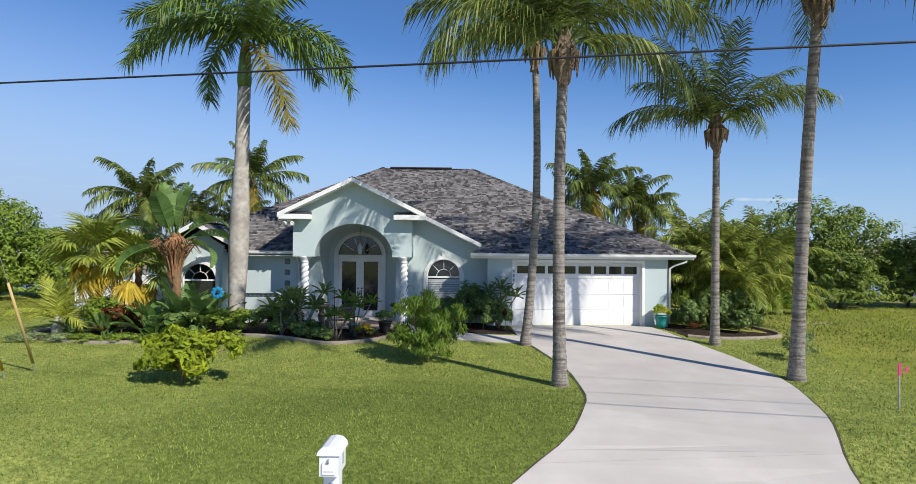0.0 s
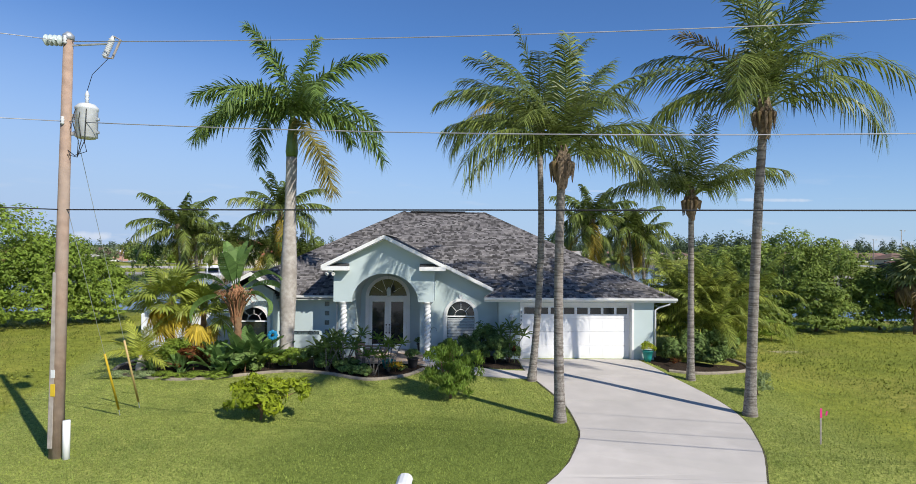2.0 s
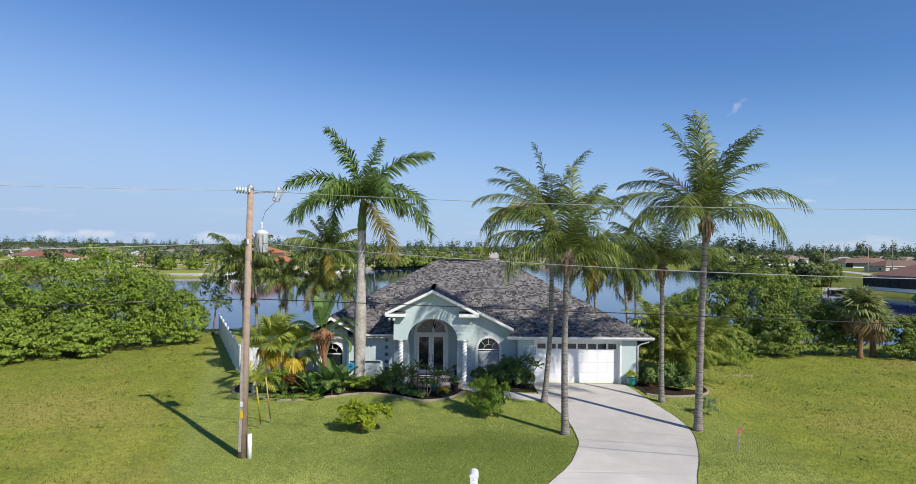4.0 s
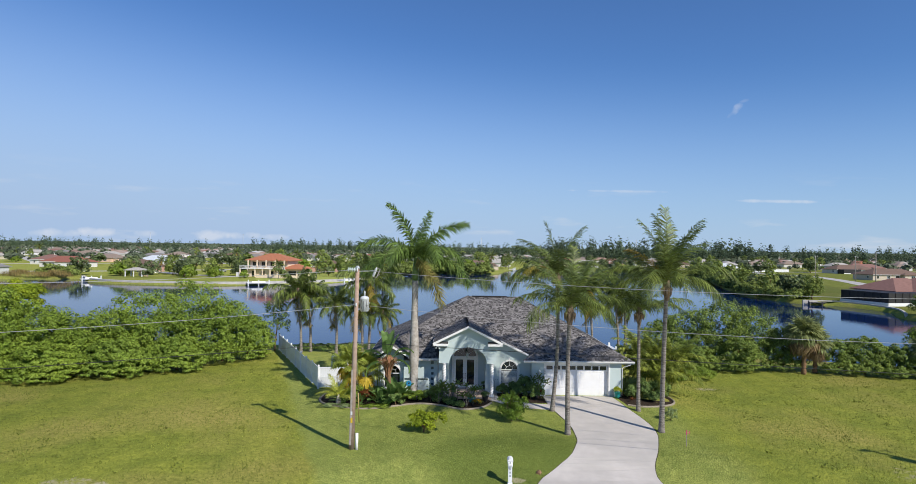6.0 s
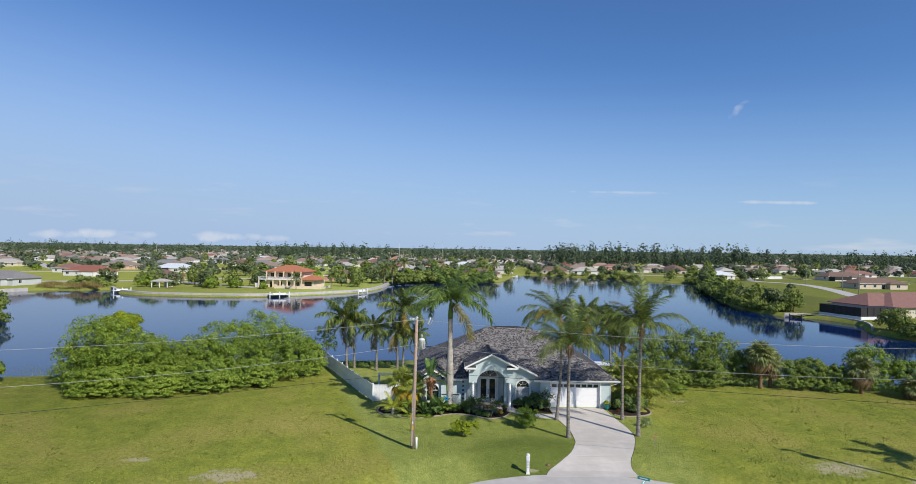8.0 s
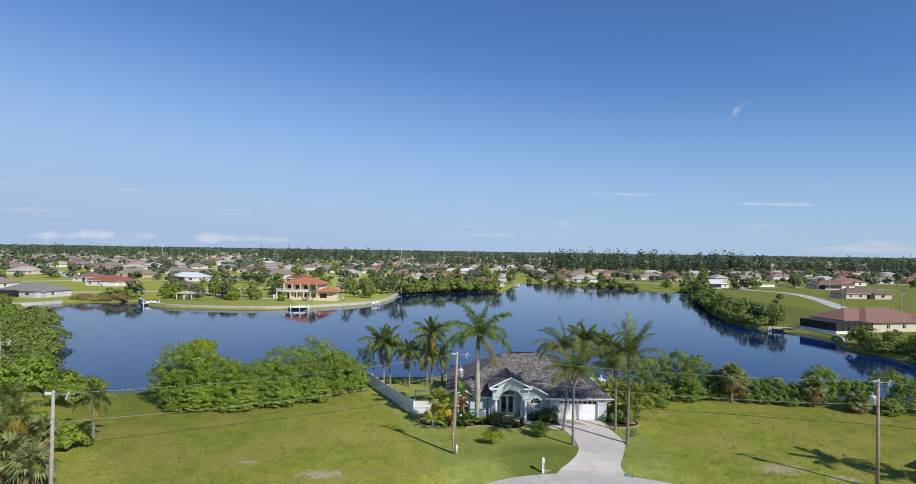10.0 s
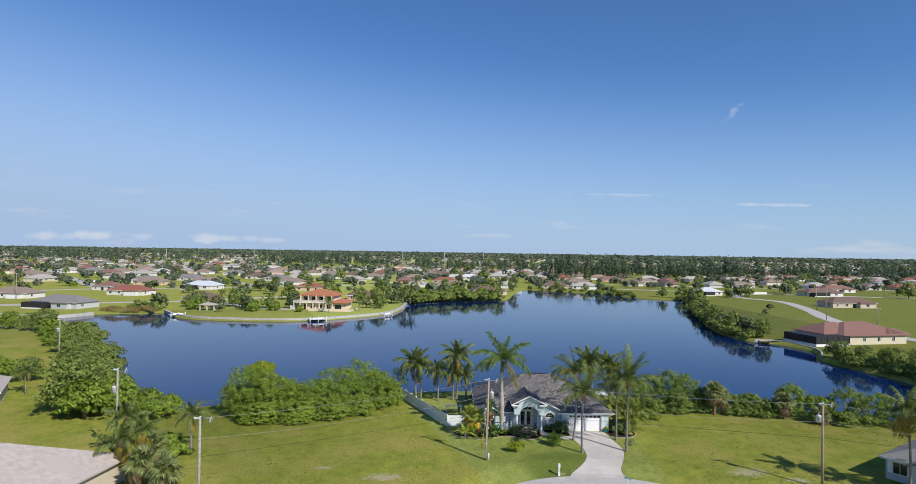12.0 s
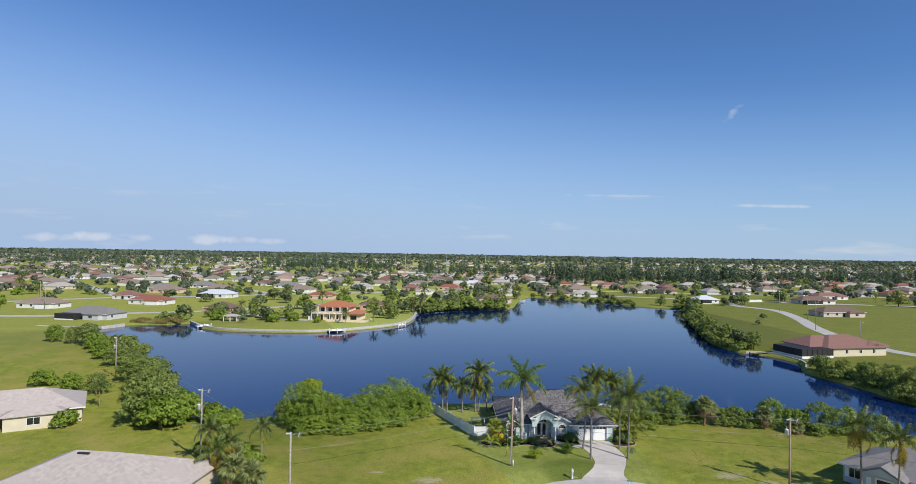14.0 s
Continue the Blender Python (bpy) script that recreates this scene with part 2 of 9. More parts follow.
M["lawn"] = ground_mat()
M["blade"] = leaf_mat("grass_blade", (0.290, 0.345, 0.082), (0.175, 0.232, 0.055), var=0.4, trans=0.3, rough=0.6, scale=0.4)
M["blade_dry"] = leaf_mat("rough_grass_blade", (0.27, 0.295, 0.055), (0.145, 0.18, 0.034), var=0.4, trans=0.3, rough=0.7, scale=0.15)
M["concrete"] = mat("driveway_concrete", (0.55, 0.51, 0.47), (0.48, 0.445, 0.41), scale=1.4, rough=0.85, bump=0.12, fine=60, c3=(0.45, 0.42, 0.385), big=0.5)
M["road"] = mat("road_concrete", (0.50, 0.48, 0.45), (0.42, 0.40, 0.37), scale=1.0, rough=0.9, bump=0.15, fine=40, c3=(0.40, 0.38, 0.36), big=0.2)
M["curb"] = mat("curb_concrete", (0.34, 0.29, 0.22), (0.22, 0.19, 0.15), scale=6, rough=0.9, bump=0.4, fine=70)
M["mulch"] = mat("dark_mulch", (0.060, 0.042, 0.030), (0.020, 0.015, 0.011), scale=14, rough=1, bump=1.0, fine=40, spec=0.1)
M["wall"] = mat("blue_green_stucco", (0.505, 0.590, 0.595), (0.475, 0.560, 0.565), scale=1.5, rough=0.9, bump=0.35, fine=90, c3=(0.455, 0.540, 0.545), big=0.6, spec=0.2)
M["white"] = mat("white_paint", (0.80, 0.80, 0.79), (0.74, 0.74, 0.73), scale=3, rough=0.45, bump=0.05, fine=30)
M["vinyl"] = mat("white_vinyl", (0.80, 0.81, 0.82), (0.70, 0.72, 0.73), scale=2, rough=0.4, bump=0.05, fine=20, c3=(0.62, 0.64, 0.62), big=1.2)
M["door_white"] = mat("garage_white", (0.82, 0.82, 0.83), (0.78, 0.78, 0.79), scale=2, rough=0.4, bump=0.05, fine=60)
M["shingle"] = mat("grey_shingle", (0.185, 0.175, 0.172), (0.125, 0.118, 0.12), scale=2.2, rough=0.95, bump=0.5, fine=120, island=0.72, spec=0.15)
M["shingle_piece"] = mat("grey_shingle_tab", (0.185, 0.175, 0.172), (0.125, 0.118, 0.12), scale=2.2, rough=0.95, bump=0.5, fine=120, rnd=0.72, spec=0.15)
M["underlay"] = mat("roof_underlay", (0.07, 0.068, 0.07), (0.05, 0.05, 0.052), scale=9, rough=0.95, bump=0.4, fine=50)
M["vent"] = mat("black_ridge_vent", (0.025, 0.025, 0.027), rough=0.7, bump=0.2)
M["glass"] = mat("window_glass", (0.020, 0.027, 0.030), (0.014, 0.018, 0.020), scale=1, rough=0.08, bump=0.0, spec=0.8)
M["blind"] = mat("white_blind", (0.50, 0.53, 0.54), (0.44, 0.47, 0.48), rough=0.6, bump=0.05)
M["block_glass"] = mat("glass_block", (0.10, 0.14, 0.15), (0.05, 0.07, 0.08), scale=16, rough=0.15, bump=0.4, fine=30, spec=0.7)
M["bronze"] = mat("dark_bronze", (0.035, 0.028, 0.022), rough=0.35, metal=0.8, bump=0.05)
M["tile_floor"] = mat("tan_paver", (0.56, 0.43, 0.33), (0.44, 0.33, 0.25), scale=5, rough=0.8, bump=0.2, rnd=0.2)
M["bark"] = mat("coconut_bark", (0.36, 0.335, 0.30), (0.17, 0.15, 0.13), scale=16, rough=0.95, bump=0.8, fine=35, c3=(0.28, 0.25, 0.22), big=1.2)
# rings of old leaf scars round the trunk: noise drawn out sideways
nb_, lb_ = M["bark"].node_tree.nodes, M["bark"].node_tree.links
ring_map, ring_noise = nb_.new("ShaderNodeMapping"), nb_.new("ShaderNodeTexNoise")
ring_map.inputs["Scale"].default_value = (2.2, 2.2, 20)
ring_noise.inputs["Scale"].default_value, ring_noise.inputs["Detail"].default_value = 1.0, 3
ring_ramp, ring_mul = nb_.new("ShaderNodeValToRGB"), nb_.new("ShaderNodeMixRGB")
ring_ramp.color_ramp.elements[0].position, ring_ramp.color_ramp.elements[1].position = 0.36, 0.56
ring_ramp.color_ramp.elements[0].color = (0.48, 0.44, 0.42, 1)
ring_mul.blend_type = "MULTIPLY"
ring_mul.inputs["Fac"].default_value = 1
lb_.new(nb_["Texture Coordinate"].outputs["Object"], ring_map.inputs["Vector"])
lb_.new(ring_map.outputs["Vector"], ring_noise.inputs["Vector"])
lb_.new(ring_noise.outputs["Fac"], ring_ramp.inputs["Fac"])
lb_.new(nb_["Principled BSDF"].inputs["Base Color"].links[0].from_socket, ring_mul.inputs["Color1"])
lb_.new(ring_ramp.outputs["Color"], ring_mul.inputs["Color2"])
lb_.new(ring_mul.outputs["Color"], nb_["Principled BSDF"].inputs["Base Color"])
M["royal_bark"] = mat("royal_palm_bark", (0.50, 0.465, 0.42), (0.30, 0.27, 0.235), scale=6, rough=0.9, bump=0.3, fine=30, c3=(0.24, 0.21, 0.185), big=0.9)
M["shaft"] = mat("green_crownshaft", (0.16, 0.24, 0.06), (0.11, 0.18, 0.045), scale=3, rough=0.4, bump=0.05)
M["husk"] = mat("brown_palm_boots", (0.28, 0.17, 0.09), (0.15, 0.085, 0.045), scale=7, rough=0.95, bump=0.6, fine=30)
M["coco"] = leaf_mat("coconut_frond", (0.180, 0.222, 0.050), (0.085, 0.125, 0.033), var=0.55, trans=0.25, rough=0.38)
M["fan_old"] = leaf_mat("yellow_fan_leaf", (0.64, 0.46, 0.050), (0.42, 0.33, 0.045), var=0.35, trans=0.3)
M["woodland"] = leaf_mat("far_woodland", (0.115, 0.140, 0.085), (0.075, 0.098, 0.060), var=0.35, trans=0.15, scale=0.02)
M["coco_old"] = leaf_mat("yellowed_frond", (0.32, 0.26, 0.04), (0.22, 0.16, 0.03), var=0.35, trans=0.3)
M["royal"] = leaf_mat("royal_frond", (0.170, 0.250, 0.060), (0.105, 0.170, 0.042), var=0.4, trans=0.25, rough=0.42)
M["royal_old"] = leaf_mat("old_royal_frond", (0.26, 0.23, 0.06), (0.15, 0.14, 0.04), var=0.35, trans=0.25)
M["areca"] = leaf_mat("areca_frond", (0.310, 0.345, 0.060), (0.130, 0.180, 0.034), var=0.55, trans=0.3, scale=1.2)
M["fan"] = leaf_mat("fan_leaf", (0.345, 0.385, 0.075), (0.215, 0.270, 0.045), var=0.35, trans=0.32, rough=0.42)
M["young"] = leaf_mat("young_palm_leaf", (0.46, 0.48, 0.085), (0.33, 0.38, 0.06), var=0.3, trans=0.35)
M["boots"] = mat("red_brown_boots", (0.36, 0.18, 0.09), (0.13, 0.06, 0.03), scale=14, rough=0.95, bump=0.7, fine=40)
M["sabal"] = leaf_mat("sabal_leaf", (0.270, 0.300, 0.110), (0.160, 0.195, 0.068), var=0.35, trans=0.25)
M["dead"] = leaf_mat("dead_leaf", (0.30, 0.22, 0.12), (0.18, 0.12, 0.06), var=0.35, trans=0.2, rough=0.8)
M["banana"] = leaf_mat("paddle_leaf", (0.174, 0.278, 0.078), (0.104, 0.192, 0.052), var=0.3, trans=0.3)
M["thicket"] = leaf_mat("thicket_leaf", (0.250, 0.330, 0.045), (0.145, 0.220, 0.030), var=0.35, trans=0.3, scale=0.35)
M["thicket_dark"] = leaf_mat("dark_thicket_leaf", (0.150, 0.220, 0.055), (0.085, 0.140, 0.035), var=0.45, trans=0.25, scale=0.35)
M["thicket_deep"] = leaf_mat("deep_thicket_leaf", (0.245, 0.330, 0.050), (0.145, 0.220, 0.033), var=0.35, trans=0.3, scale=0.35)
M["thicket_mid"] = leaf_mat("mid_thicket_leaf", (0.235, 0.305, 0.062), (0.130, 0.190, 0.040), var=0.35, trans=0.3, scale=0.35)
M["lime"] = leaf_mat("lime_leaf", (0.325, 0.375, 0.025), (0.188, 0.263, 0.022), var=0.35, trans=0.35)
M["peach"] = leaf_mat("peach_leaf", (0.195, 0.290, 0.042), (0.095, 0.165, 0.026), var=0.35, trans=0.35)
M["shrub"] = leaf_mat("shrub_leaf", (0.190, 0.270, 0.075), (0.110, 0.170, 0.048), var=0.5, trans=0.25)
M["sage"] = leaf_mat("sage_cover", (0.25, 0.31, 0.14), (0.16, 0.215, 0.085), var=0.35, trans=0.2)
M["red_leaf"] = leaf_mat("croton_leaf", (0.22, 0.045, 0.02), (0.10, 0.06, 0.015), var=0.5, trans=0.3)
M["yellow"] = leaf_mat("yellow_petals", (0.65, 0.42, 0.02), (0.50, 0.30, 0.02), var=0.25, trans=0.3)
M["shore"] = leaf_mat("shore_leaf", (0.240, 0.295, 0.068), (0.140, 0.190, 0.045), var=0.35, trans=0.25, scale=0.3)
M["reed"] = leaf_mat("dry_reed", (0.33, 0.26, 0.10), (0.22, 0.17, 0.06), var=0.35, trans=0.2)
M["pine"] = leaf_mat("far_pine", (0.080, 0.115, 0.062), (0.052, 0.080, 0.046), var=0.4, trans=0.15, scale=0.05)
M["farleaf"] = leaf_mat("far_leaf", (0.165, 0.205, 0.085), (0.098, 0.135, 0.055), var=0.45, trans=0.2, scale=0.05)
M["wood"] = mat("weathered_pole", (0.42, 0.30, 0.225), (0.29, 0.20, 0.15), scale=5, rough=0.95, bump=0.5, fine=40, c3=(0.33, 0.27, 0.22), big=0.7)
M["grey_wood"] = mat("grey_pole", (0.40, 0.36, 0.32), (0.27, 0.24, 0.21), scale=5, rough=0.95, bump=0.5, fine=40)
M["dock_wood"] = mat("dock_wood", (0.16, 0.145, 0.13), (0.10, 0.09, 0.08), scale=5, rough=0.9, bump=0.4)
M["rosewood"] = mat("dark_red_door", (0.08, 0.03, 0.025), (0.05, 0.02, 0.018), rough=0.5, bump=0.1)
M["steel"] = mat("galvanised_steel", (0.55, 0.57, 0.58), (0.42, 0.44, 0.45), scale=8, rough=0.5, metal=0.6, bump=0.05)
M["trafo"] = mat("pale_grey_enamel", (0.62, 0.64, 0.64), (0.52, 0.54, 0.54), scale=5, rough=0.4, bump=0.05)
M["bell"] = mat("glass_bell", (0.55, 0.62, 0.60), (0.40, 0.48, 0.46), scale=8, rough=0.2, bump=0.0, spec=0.6)
M["black"] = mat("black_cable", (0.02, 0.02, 0.021), rough=0.6, bump=0.05)
M["wire"] = mat("aluminium_wire", (0.42, 0.42, 0.42), (0.33, 0.33, 0.33), rough=0.6, metal=0.3, bump=0.0)
M["yellow_plastic"] = mat("yellow_guard", (0.60, 0.42, 0.03), (0.50, 0.34, 0.02), rough=0.5, bump=0.05)
M["tan_plastic"] = mat("faded_guard", (0.55, 0.40, 0.18), (0.48, 0.34, 0.14), rough=0.5, bump=0.05)
M["fibre"] = mat("palm_fibre", (0.26, 0.195, 0.13), (0.11, 0.078, 0.05), scale=14, rough=0.95, bump=0.9, fine=40)
M["sandstone"] = mat("cast_sandstone", (0.46, 0.33, 0.24), (0.30, 0.21, 0.15), scale=9, rough=0.9, bump=0.4, fine=60)
M["teal"] = mat("teal_glaze", (0.03, 0.30, 0.28), (0.02, 0.24, 0.23), rough=0.3, bump=0.05)
M["dark_pot"] = mat("dark_pot", (0.05, 0.045, 0.045), rough=0.5, bump=0.1)
M["pink"] = mat("pink_ribbon", (0.80, 0.05, 0.25), rough=0.6, bump=0.0)
M["gold_flower"] = leaf_mat("yellow_green_flowers", (0.50, 0.44, 0.05), (0.30, 0.34, 0.04), var=0.35)
M["blue"] = mat("blue_metal_petal", (0.02, 0.25, 0.45), (0.02, 0.18, 0.34), rough=0.3, bump=0.02)
M["numbers"] = mat("grey_figures", (0.30, 0.33, 0.36), rough=0.5, bump=0.0)
M["seawall"] = mat("pale_seawall", (0.52, 0.50, 0.46), (0.40, 0.38, 0.35), scale=0.6, rough=0.9, bump=0.2)
M["screen"] = mat("dark_screen_mesh", (0.030, 0.028, 0.027), (0.020, 0.020, 0.020), rough=0.6, bump=0.1)
M["alu"] = mat("bronze_aluminium", (0.06, 0.055, 0.05), rough=0.5, metal=0.3)
M["soil"] = mat("bank_soil", (0.10, 0.085, 0.05), (0.05, 0.05, 0.025), scale=2, rough=1, bump=0.6, fine=12)
for key, c in dict(villa=(0.80, 0.65, 0.49), cream=(0.62, 0.56, 0.42), beige=(0.58, 0.50, 0.40), pale=(0.72, 0.70, 0.66), rose=(0.52, 0.30, 0.25), peachy=(0.66, 0.47, 0.34), grey=(0.52, 0.53, 0.54), gold=(0.66, 0.48, 0.20)).items():
    M["w_" + key] = mat("stucco_" + key, c, tuple(v * 0.9 for v in c), scale=0.8, rough=0.9, bump=0.2, fine=40, spec=0.2)
for key, c in dict(tan=(0.30, 0.235, 0.19), red=(0.31, 0.125, 0.09), orange=(0.46, 0.185, 0.10), brown=(0.20, 0.135, 0.105), grey=(0.25, 0.24, 0.235), pale=(0.46, 0.43, 0.39), pinkish=(0.50, 0.44, 0.40), mauve=(0.27, 0.15, 0.125), metal=(0.62, 0.66, 0.70)).items():
    M["r_" + key] = mat("roof_" + key, c, tuple(v * 0.78 for v in c), scale=1.6, rough=0.85, bump=0.5, fine=7, c3=tuple(v * 0.88 for v in c), big=0.25, spec=0.2)

water_mat = mat("lake_water", (0.002, 0.017, 0.085), (0.002, 0.014, 0.074), scale=0.02, rough=0.04, bump=0.0, spec=0.5)
wn2, wl2 = water_mat.node_tree.nodes, water_mat.node_tree.links
wtex = wn2.new("ShaderNodeTexNoise")
wtex.inputs["Scale"].default_value, wtex.inputs["Detail"].default_value = 1.6, 3
wco = wn2.new("ShaderNodeTexCoord")
wl2.new(wco.outputs["Object"], wtex.inputs["Vector"])
wb = wn2.new("ShaderNodeBump")
wb.inputs["Strength"].default_value, wb.inputs["Distance"].default_value = 0.04, 0.15
wl2.new(wtex.outputs["Fac"], wb.inputs["Height"])
wl2.new(wb.outputs["Normal"], wn2["Principled BSDF"].inputs["Normal"])
for link in list(wn2["Principled BSDF"].inputs["Roughness"].links):
    wl2.remove(link)
wn2["Principled BSDF"].inputs["Roughness"].default_value = 0.035
wn2["Principled BSDF"].inputs["IOR"].default_value = 1.33
wn2["Principled BSDF"].inputs["Specular Tint"].default_value = (0.34, 0.67, 1.0, 1)
wn2["Principled BSDF"].inputs["Specular IOR Level"].default_value = 0.42


# ---------------------------------------------------------------- building helpers
def thing(name, label, category, at=(0, 0, 0), group="", kind=""):
    ob = new(name)
    ob.location = at
    ob.empty_display_size = 0.2
    return tagged(ob, label, category, group, kind)


def as_mesh(bm, name, m, smooth=False):
    me = bpy.data.meshes.new(name)
    bmesh.ops.recalc_face_normals(bm, faces=bm.faces)
    bm.to_mesh(me)
    bm.free()
    if smooth:
        me.shade_smooth()
    me.materials.append(m)
    return me


def raw_mesh(name, verts, faces, m, smooth=False):
    me = bpy.data.meshes.new(name)
    me.from_pydata(verts, [], faces)
    me.update()
    if smooth:
        me.shade_smooth()
    me.materials.append(m)
    return me


def part(name, data, material=None, parent=None, label="", smooth=False, at=None):
    """Links a bmesh (or a mesh that is ready) as one object under a thing."""
    me = as_mesh(data, name, material, smooth) if isinstance(data, bmesh.types.BMesh) else data
    ob = new(name, me)
    if parent:
        ob.parent = parent
    if at is not None:
        ob.matrix_basis = at
    return tagged(ob, label)


def add_box(bm, x0, x1, y0, y1, z0, z1, bevel=0.0, m=None):
    b2 = bmesh.new()
    bmesh.ops.create_cube(b2, size=1)
    bmesh.ops.transform(b2, matrix=Matrix.Translation(((x0 + x1) / 2, (y0 + y1) / 2, (z0 + z1) / 2)) @ Matrix.Diagonal((x1 - x0, y1 - y0, z1 - z0, 1)), verts=b2.verts)
    if bevel:
        bmesh.ops.bevel(b2, geom=list(b2.edges), offset=bevel, segments=1, affect="EDGES")
    if m is not None:
        bmesh.ops.transform(b2, matrix=m, verts=b2.verts)
    merge(bm, b2)
    return bm


def merge(bm, other):
    tmp = bpy.data.meshes.new("tmp")
    other.to_mesh(tmp)
    other.free()
    bm.from_mesh(tmp)
    bpy.data.meshes.remove(tmp)


def box(x0, x1, y0, y1, z0, z1, bevel=0.0, m=None):
    return add_box(bmesh.new(), x0, x1, y0, y1, z0, z1, bevel, m)


def tube(path, radii, sides=10, cap=True, wobble=0.0):
    """A round bar along a path of points, with a radius for each."""
    verts, faces = [], []
    pts = [Vector(p) for p in path]
    for i, p in enumerate(pts):
        d = (pts[min(i + 1, len(pts) - 1)] - pts[max(i - 1, 0)]).normalized()
        a = d.orthogonal().normalized() if abs(d.z) < 0.9 else Vector((1, 0, 0)) - d * d.x
        a.normalize()
        b = d.cross(a)
        for k in range(sides):
            t = 2 * math.pi * k / sides
            r = radii[i] * (1 + wobble * math.sin(7 * i + 3 * k))
            verts.append(p + (a * math.cos(t) + b * math.sin(t)) * r)
    for i in range(len(pts) - 1):
        for k in range(sides):
            k2 = (k + 1) % sides
            faces.append((i * sides + k, i * sides + k2, (i + 1) * sides + k2, (i + 1) * sides + k))
    if cap:
        faces.append(tuple(range(sides))[::-1])
        faces.append(tuple((len(pts) - 1) * sides + k for k in range(sides)))
    return [tuple(v) for v in verts], faces


def lathe(profile, sides=16, at=(0, 0, 0)):
    """A turned body from (radius, height) pairs."""
    verts, faces = [], []
    for r, z in profile:
        for k in range(sides):
            t = 2 * math.pi * k / sides
            verts.append((at[0] + r * math.cos(t), at[1] + r * math.sin(t), at[2] + z))
    for i in range(len(profile) - 1):
        for k in range(sides):
            k2 = (k + 1) % sides
            faces.append((i * sides + k, i * sides + k2, (i + 1) * sides + k2, (i + 1) * sides + k))
    faces.append(tuple(range(sides))[::-1])
    faces.append(tuple((len(profile) - 1) * sides + k for k in range(sides)))
    return verts, faces


def plate(outer, holes, y0, y1, axis="y"):
    """A wall from an outline in the plane of x and z, with openings, from y0 to y1."""
    bm = bmesh.new()
    for loop in [outer] + list(holes):
        vs = [bm.verts.new((x, y0, z)) for x, z in loop]
        for i in range(len(vs)):
            bm.edges.new((vs[i], vs[(i + 1) % len(vs)]))
    bmesh.ops.triangle_fill(bm, use_beauty=True, edges=list(bm.edges))
    res = bmesh.ops.extrude_face_region(bm, geom=list(bm.faces))
    bmesh.ops.translate(bm, vec=(0, y1 - y0, 0), verts=[v for v in res["geom"] if isinstance(v, bmesh.types.BMVert)])
    if axis == "x":
        bmesh.ops.transform(bm, matrix=Matrix(((0, 1, 0, 0), (1, 0, 0, 0), (0, 0, 1, 0), (0, 0, 0, 1))), verts=bm.verts)
    bmesh.ops.recalc_face_normals(bm, faces=bm.faces)
    return bm


def arch_loop(cx, half, z0, spring, rise, n=20):
    """The outline of an opening with a round head."""
    pts = [(cx - half, z0), (cx + half, z0)]
    for i in range(n + 1):
        a = math.pi * i / n
        pts.append((cx + half * math.cos(a), spring + rise * math.sin(a)))
    return pts


def smooth_line(points, per=6, closed=False):
    """A smooth curve through a few points of the plan."""
    n, out = len(points), []
    for i in range(n if closed else n - 1):
        if closed:
            p = [points[(i + k - 1) % n] for k in range(4)]
        else:
            p = [points[min(max(i + k - 1, 0), n - 1)] for k in range(4)]
        for j in range(per):
            t = j / per
            out.append(tuple(0.5 * (2 * p[1][k] + (p[2][k] - p[0][k]) * t + (2 * p[0][k] - 5 * p[1][k] + 4 * p[2][k] - p[3][k]) * t * t + (3 * p[1][k] - p[0][k] - 3 * p[2][k] + p[3][k]) * t ** 3) for k in range(len(points[0]))))
    if not closed:
        out.append(tuple(points[-1]))
    return out


def inside(x, y, poly):
    hit, j = False, len(poly) - 1
    for i in range(len(poly)):
        (xi, yi), (xj, yj) = poly[i][:2], poly[j][:2]
        if (yi > y) != (yj > y) and x < (xj - xi) * (y - yi) / (yj - yi) + xi:
            hit = not hit
        j = i
    return hit


def ease(a, b, v):
    t = min(max((v - a) / (b - a), 0), 1)
    return t * t * (3 - 2 * t)


def height(x, y):
    """The ground's height: the house stands on a low pad, and the lawn falls to the road."""
    pad = 0.36 * ease(12.2, 20.5, y) * ease(-17.5, -12, x) * ease(15.5, 10.5, x) * ease(39.5, 36, y)
    roll = 0.05 * noise.noise(Vector((x * 0.09, y * 0.09, 3))) * ease(-22, -18, x) * ease(22, 18, x) * ease(-20, -14, y) * ease(39.5, 34, y) * ease(16.8, 21.3, math.hypot(x - 1.9, y + 10.25))
    dip = 0.75 * ease(21.3, 16.8, math.hypot(x - 1.9, y + 10.25))
    return pad + roll - dip


# ---------------------------------------------------------------- ground, water, road
NEAR_SHORE = [(-75, 40), (-67, 34), (-56, 34.5), (-40, 42), (-24, 46), (-12, 47.5), (2, 47.5), (16, 45), (28, 41.5), (42, 37), (56, 31), (74, 22), (98, 2), (126, -16), (142, 4), (110, 25), (93, 42), (89, 54), (88, 72), (86, 90)]
RIGHT_SHORE = [(93, 104), (91, 119), (85, 124), (83.6, 141), (91.6, 175), (112, 236), (133, 288), (126, 299), (108, 314), (99, 337), (83, 356), (65, 374), (46, 384), (30, 333), (18, 283)]
FAR_SHORE = [(-14, 272), (-36, 249), (-37, 217), (-42.6, 192), (-61, 172), (-70, 166), (-83, 163), (-108, 165), (-123, 173), (-135, 189), (-144, 184), (-158, 181), (-166, 165), (-133, 129), (-115, 104), (-98, 80), (-90, 66), (-80, 49)]
